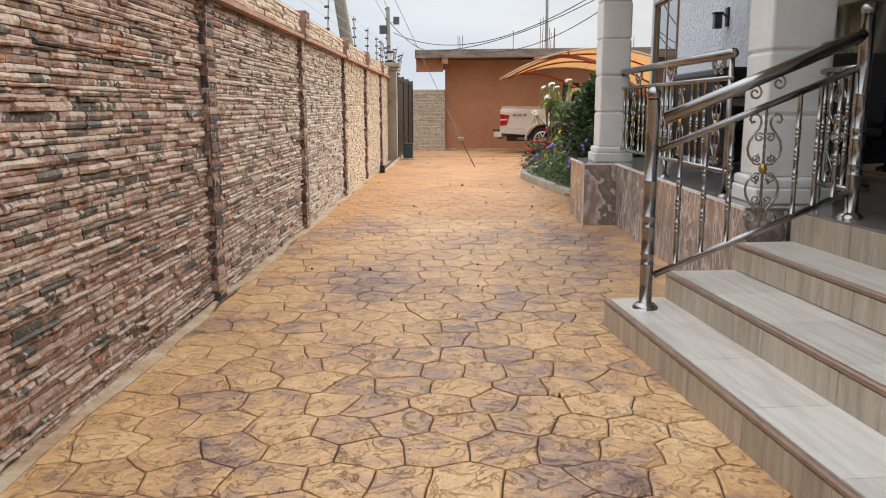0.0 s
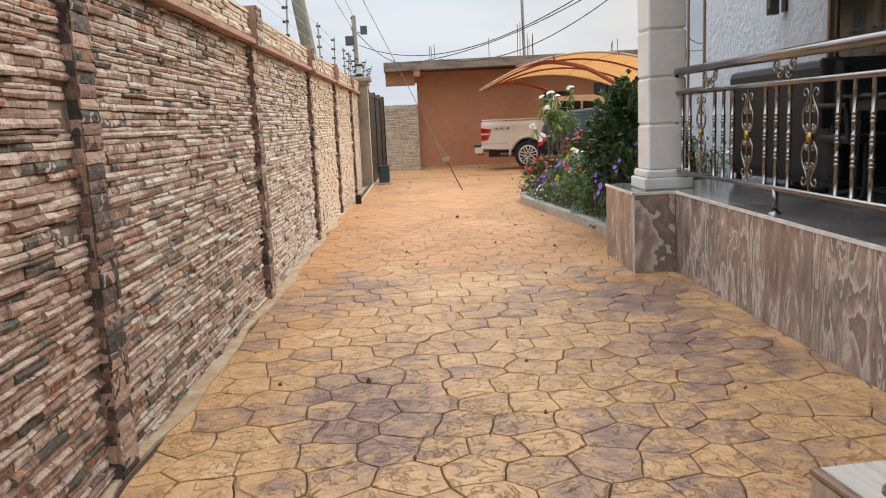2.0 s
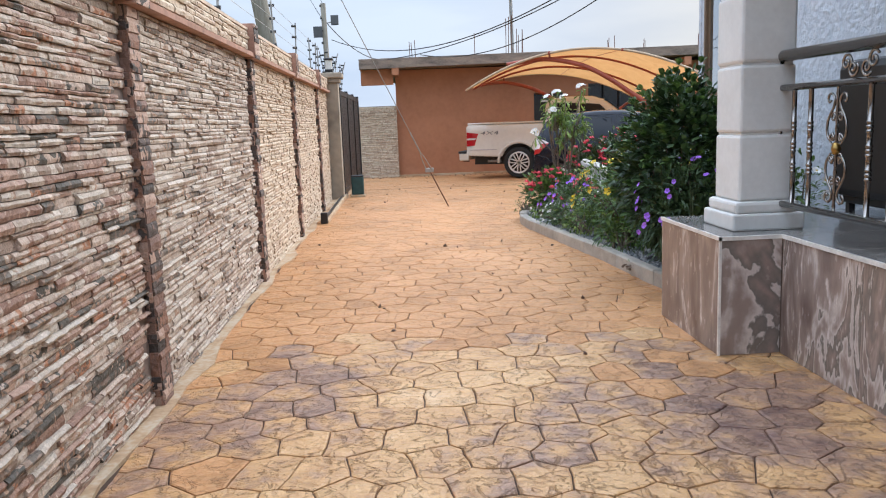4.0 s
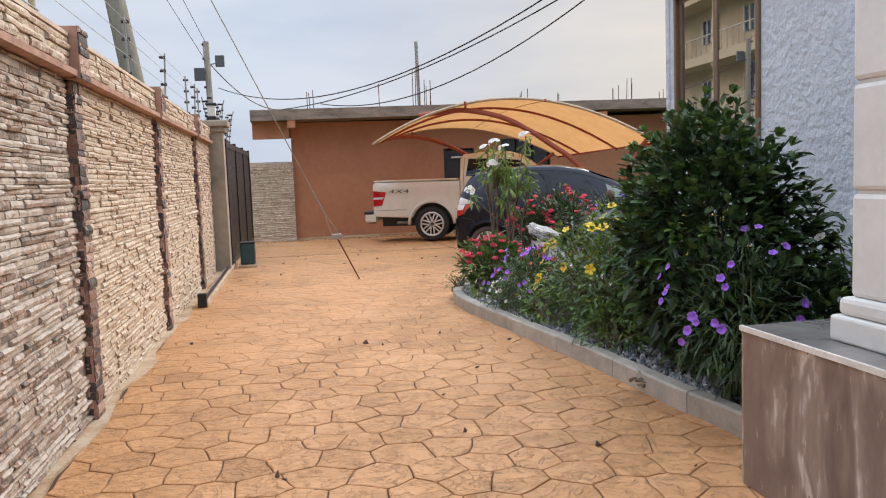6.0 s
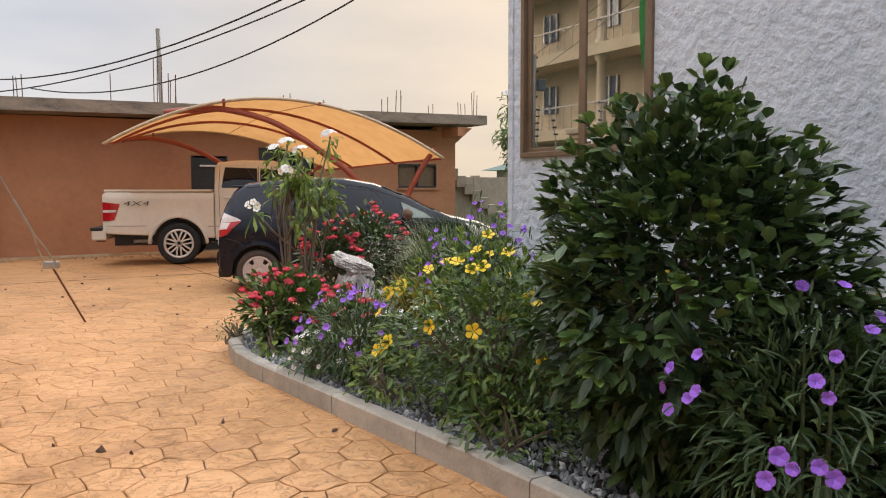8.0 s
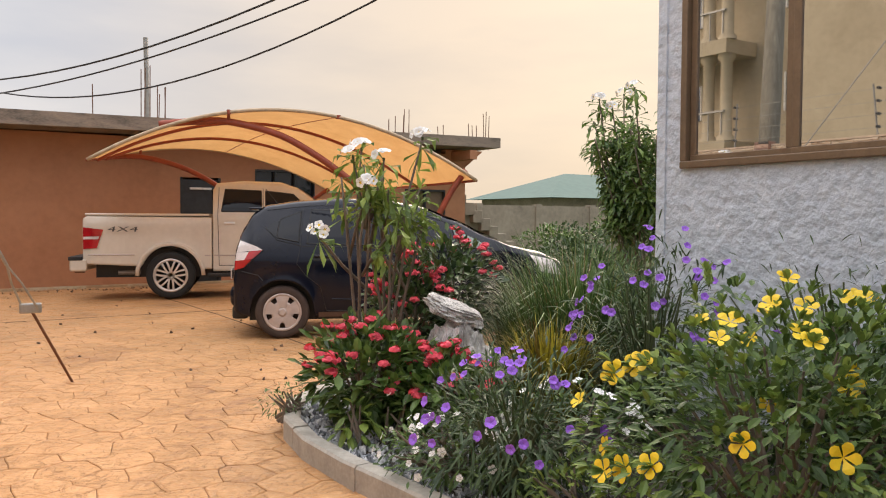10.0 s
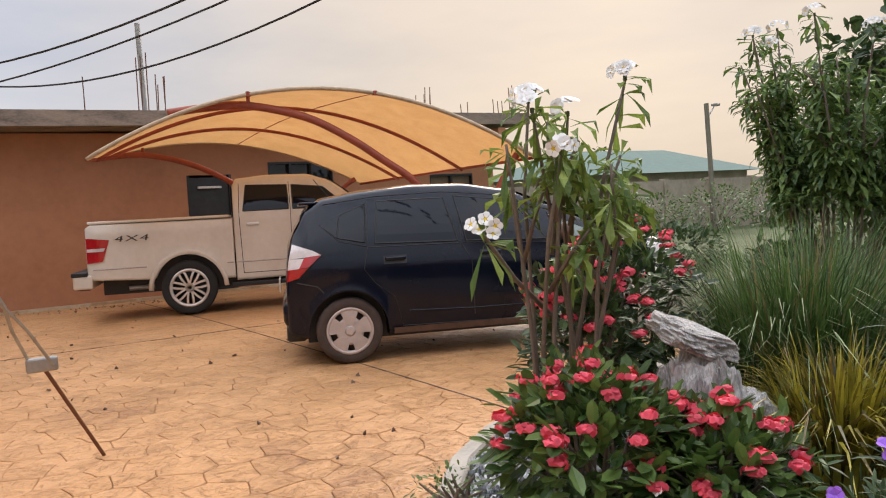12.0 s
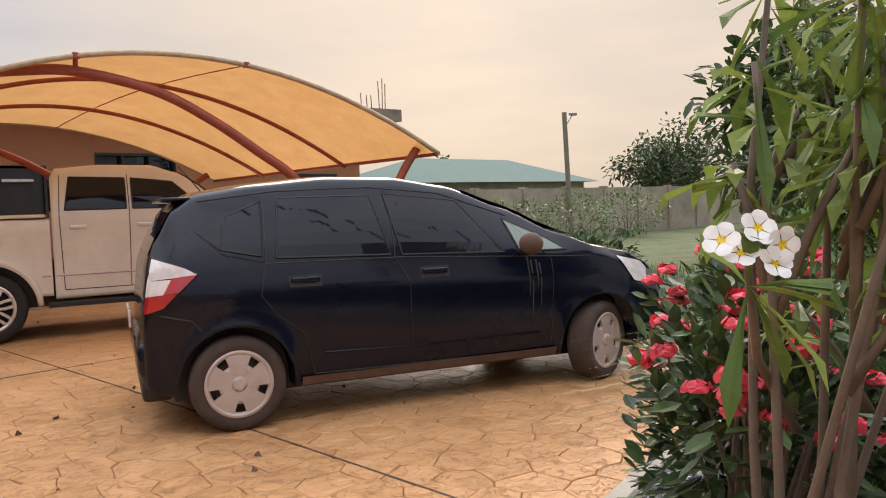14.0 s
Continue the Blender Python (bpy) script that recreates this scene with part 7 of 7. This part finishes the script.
random.seed(21)
STEP = 0.25
X0, X1, Y0, Y1 = -1.05, 7.25, -3.6, 29.1
nx, ny = int((X1 - X0) / STEP), int((Y1 - Y0) / STEP)
seeds = {(i, j): (X0 + (i + 0.5 + 0.5 * (j % 2) + random.uniform(-0.25, 0.25)) * STEP, Y0 + (j + 0.5 + random.uniform(-0.25, 0.25)) * STEP) for i in range(-1, nx + 1) for j in range(ny)}


def inside_drive(x, y):
    if y < 5.0 and x > 1.75:
        return False
    if 5.0 <= y < 10.4 and x > 2.65:
        return False
    if 10.2 < y < 16.2 and x > 2.45:
        return False
    if 16.2 <= y < 17.1 and x > 2.6 + (y - 16.2) * 3:
        return False
    return True


def wobble(p):
    v = noise.noise_vector(Vector((p[0] * 5.3, p[1] * 5.3, 3.0)))
    u = noise.noise_vector(Vector((p[0] * 15.0, p[1] * 15.0, 9.0)))
    return (p[0] + 0.022 * v.x + 0.006 * u.x, p[1] + 0.022 * v.y + 0.006 * u.y)


parts_made = 0
V_all, F_all = [], []
V_yard, F_yard = [], []
for (i, j), s in seeds.items():
    if not inside_drive(*s):
        continue
    poly = [(max(X0, s[0] - 0.6), s[1] - 0.6), (min(X1, s[0] + 0.6), s[1] - 0.6), (min(X1, s[0] + 0.6), s[1] + 0.6), (max(X0, s[0] - 0.6), s[1] + 0.6)]
    for di in (-2, -1, 0, 1, 2):
        for dj in (-2, -1, 0, 1, 2):
            o = seeds.get((i + di, j + dj))
            if o is None or o == s:
                continue
            a, b = o[0] - s[0], o[1] - s[1]
            poly = clip(poly, a, b, a * (o[0] + s[0]) / 2 + b * (o[1] + s[1]) / 2)
            if not poly:
                break
        if not poly:
            break
    if len(poly) < 3:
        continue
    ring = []
    for p, q in zip(poly, poly[1:] + poly[:1]):
        if abs(p[0] - q[0]) + abs(p[1] - q[1]) < 0.012:
            continue
        ring += [wobble(p), wobble((p[0] * 0.66 + q[0] * 0.34, p[1] * 0.66 + q[1] * 0.34)), wobble((p[0] * 0.34 + q[0] * 0.66, p[1] * 0.34 + q[1] * 0.66))]
    if len(ring) < 6:
        continue
    cx, cy = sum(p[0] for p in ring) / len(ring), sum(p[1] for p in ring) / len(ring)
    size = max(0.05, sum(math.hypot(p[0] - cx, p[1] - cy) for p in ring) / len(ring))
    hgt = random.uniform(-0.0015, 0.0015)
    V, n = [], len(ring)
    thin = cy > 13.4
    yard = cy > 9.4 + 2.4 * noise.noise(Vector((cx * 0.8, cy * 0.6, 0))) + random.uniform(-0.7, 0.7)
    for inset, z in ((0.002, -0.014), (0.003, -0.003 + hgt), (0.009, hgt)) if thin else ((0.0035, -0.014), (0.0052, -0.003 + hgt), (0.014, hgt)):
        for p in ring:
            k = 1 - inset / size
            x, y = cx + (p[0] - cx) * k, cy + (p[1] - cy) * k
            V.append((x, y, z + fall(y)))
    Fc = []
    for r in (0, n):
        Fc += [(r + k, r + (k + 1) % n, r + n + (k + 1) % n, r + n + k) for k in range(n)]
    Fc.append(tuple(range(2 * n, 3 * n)))
    if 4.6 < cy < 12.4 and parts_made < 300 and -1 < cx < 2.3:
        pydata("stamped_stone", V, Fc, M_paver_yard if yard else M_paver, road)
        parts_made += 1
    else:
        vs_, fs_ = (V_yard, F_yard) if yard else (V_all, F_all)
        b0 = len(vs_)
        vs_ += V
        fs_ += [tuple(k + b0 for k in f) for f in Fc]
tagged(pydata("stamped_stones", V_all, F_all, M_paver, road), kind="stuff")
tagged(pydata("stamped_stones", V_yard, F_yard, M_paver_yard, road), kind="stuff")


def ledge(parent, name, mats, a0, a1, z0, z1, row, axis, plane, out, seed, lengths=(0.09, 0.30), single=None, gaps=(), depth=(0.005, 0.027)):
    """Courses of split stone strips on a plane; mats gives the material by the place along the wall."""
    random.seed(seed)
    stores = {}
    z, c, made = z0, 0, 0
    wave = lambda c, a: 0.0045 * noise.noise(Vector((a * 9.0, c * 3.7 + seed, 0.5)))
    while z < z1 - 0.008:
        h = min(row * random.choice((0.7, 0.9, 1.0, 1.15, 1.4)), z1 - z)
        if z1 - z - h < 0.012:
            h = z1 - z
        a = a0 - random.uniform(0, 0.1)
        while a < a1:
            L = random.uniform(*lengths) * (1.5 if random.random() < 0.2 else 1)
            s, e = max(a, a0), min(a + L, a1)
            a += L
            if e - s < 0.02 or any(g0 < (s + e) / 2 < g1 for g0, g1 in gaps):
                continue
            d = random.uniform(*depth) + (0.003 if c % 2 else 0)
            n = max(1, min(5, round((e - s) / 0.04)))
            lift = random.uniform(-0.2, 0.5)
            pts = []
            for k in range(n + 1):
                p = s + (e - s) * k / n + (random.uniform(-0.006, 0.006) if 0 < k < n else (0.0008 if k == 0 else -0.0008))
                lo, hi = z + 0.0006 + (wave(c, p) if c else 0), z + h - 0.0006 + (wave(c + 1, p) if z + h < z1 - 0.004 else 0)
                swell = d * (1 + 0.5 * noise.noise(Vector((p * 14, z * 20, seed))))
                for f, w in ((0.0, 0.0), (0.03, 0.82), (0.45 + 0.2 * lift, 1.0 + 0.12 * lift), (0.93, 0.62)):
                    q = lo + (hi - lo) * (f + (random.uniform(-0.05, 0.05) if f > 0.2 else 0))
                    t = 0.0 if w == 0 else max(0.001, swell * w + random.uniform(-0.0022, 0.0022))
                    pts.append((plane + out * t, p, q) if axis == "y" else (p, plane + out * t, q))
                pts.append((plane, p, hi) if axis == "y" else (p, plane, hi))
            F = [(5 * k + r, 5 * k + 5 + r, 5 * k + 6 + r, 5 * k + 1 + r) for k in range(n) for r in range(4)] + [(0, 1, 2, 3, 4), (5 * n + 4, 5 * n + 3, 5 * n + 2, 5 * n + 1, 5 * n)]
            if (axis == "x") != (out < 0):
                F = [f[::-1] for f in F]
            m = mats((s + e) / 2)
            if single and made < 300 and single[0] < s and e < single[1] and single[2] < z < single[3]:
                pydata(name, pts, F, m, parent)
                made += 1
            else:
                st = stores.setdefault(m.name, ([], [], m))
                b = len(st[0])
                st[0].extend(pts)
                st[1].extend(tuple(k + b for k in f) for f in F)
        z += h
        c += 1
    for v, f, m in stores.values():
        tagged(pydata(name + "s", v, f, m, parent), kind="stuff")


def wall_mat(y):
    y += random.uniform(-0.02, 0.02)
    return (M_ledge_mid if y > 6.0 and random.random() < 0.45 else M_ledge) if y < 8.97 else M_ledge_mid if y < 12.17 else M_ledge_cream
GAPS = [(y - 0.10, y + 0.10) for y in PIL_Y]
ledge(wall, "ledge_stone", wall_mat, -3.9, 20.0, 0.0, COPE0 - 0.037, 0.029, "y", WALL_X - 0.006, 1, 31, single=(5.9, 8.8, 0.75, 1.5), gaps=GAPS)
ledge(wall, "coping_stone", lambda y: M_ledge_cream, -3.9, 20.0, COPE0, COPE1 - 0.012, 0.036, "y", WALL_X + 0.03, 1, 32, (0.10, 0.32))
part("coping_core", boxed(WALL_X - 0.2, WALL_X + 0.03, -4, 20.0, COPE0, COPE1 - 0.011), M_ledger, wall)
ledge(rear_wall, "ledge_stone", lambda x: M_ledge_cream, -0.92, 0.2, 0.0, 1.83, 0.05, "x", 26.52, -1, 33, (0.1, 0.3))
for y in PIL_Y:
    h = part("pilaster_head", boxed(WALL_X - 0.05, WALL_X + 0.098, y - 0.105, y + 0.105, COPE0 - 0.05, COPE1 + 0.05, 0.004), M_ledger, wall, "pilaster head block over the coping")
    ledge(h, "head_stone", lambda v: M_pilaster, y - 0.105, y + 0.105, COPE0 - 0.05, COPE1 + 0.05, 0.05, "y", WALL_X + 0.098, 1, int(300 + y * 7), (0.17, 0.30), depth=(0.003, 0.012))
    p = part("pilaster", boxed(WALL_X - 0.01, WALL_X + 0.040, y - 0.085, y + 0.085, -0.01, COPE0 - 0.05), M_ledger, wall, "narrow brown stone pilaster")
    ledge(p, "pilaster_stone", lambda v: M_pilaster, y - 0.085, y + 0.085, 0.0, COPE0 - 0.05, 0.052, "y", WALL_X + 0.040, 1, int(100 + y * 7), (0.17, 0.30), single=(y - 0.2, y + 0.2, -1, 3) if y > 2 else None, depth=(0.003, 0.014))
    for s in (-1, 1):
        ledge(p, "pilaster_stone", lambda v: M_pilaster, WALL_X - 0.005, WALL_X + 0.042, 0.0, COPE0 - 0.05, 0.052, "x", y + s * 0.085, s, int(200 + y * 7), (0.05, 0.06), depth=(0.001, 0.004))
set_back(rear_wall)
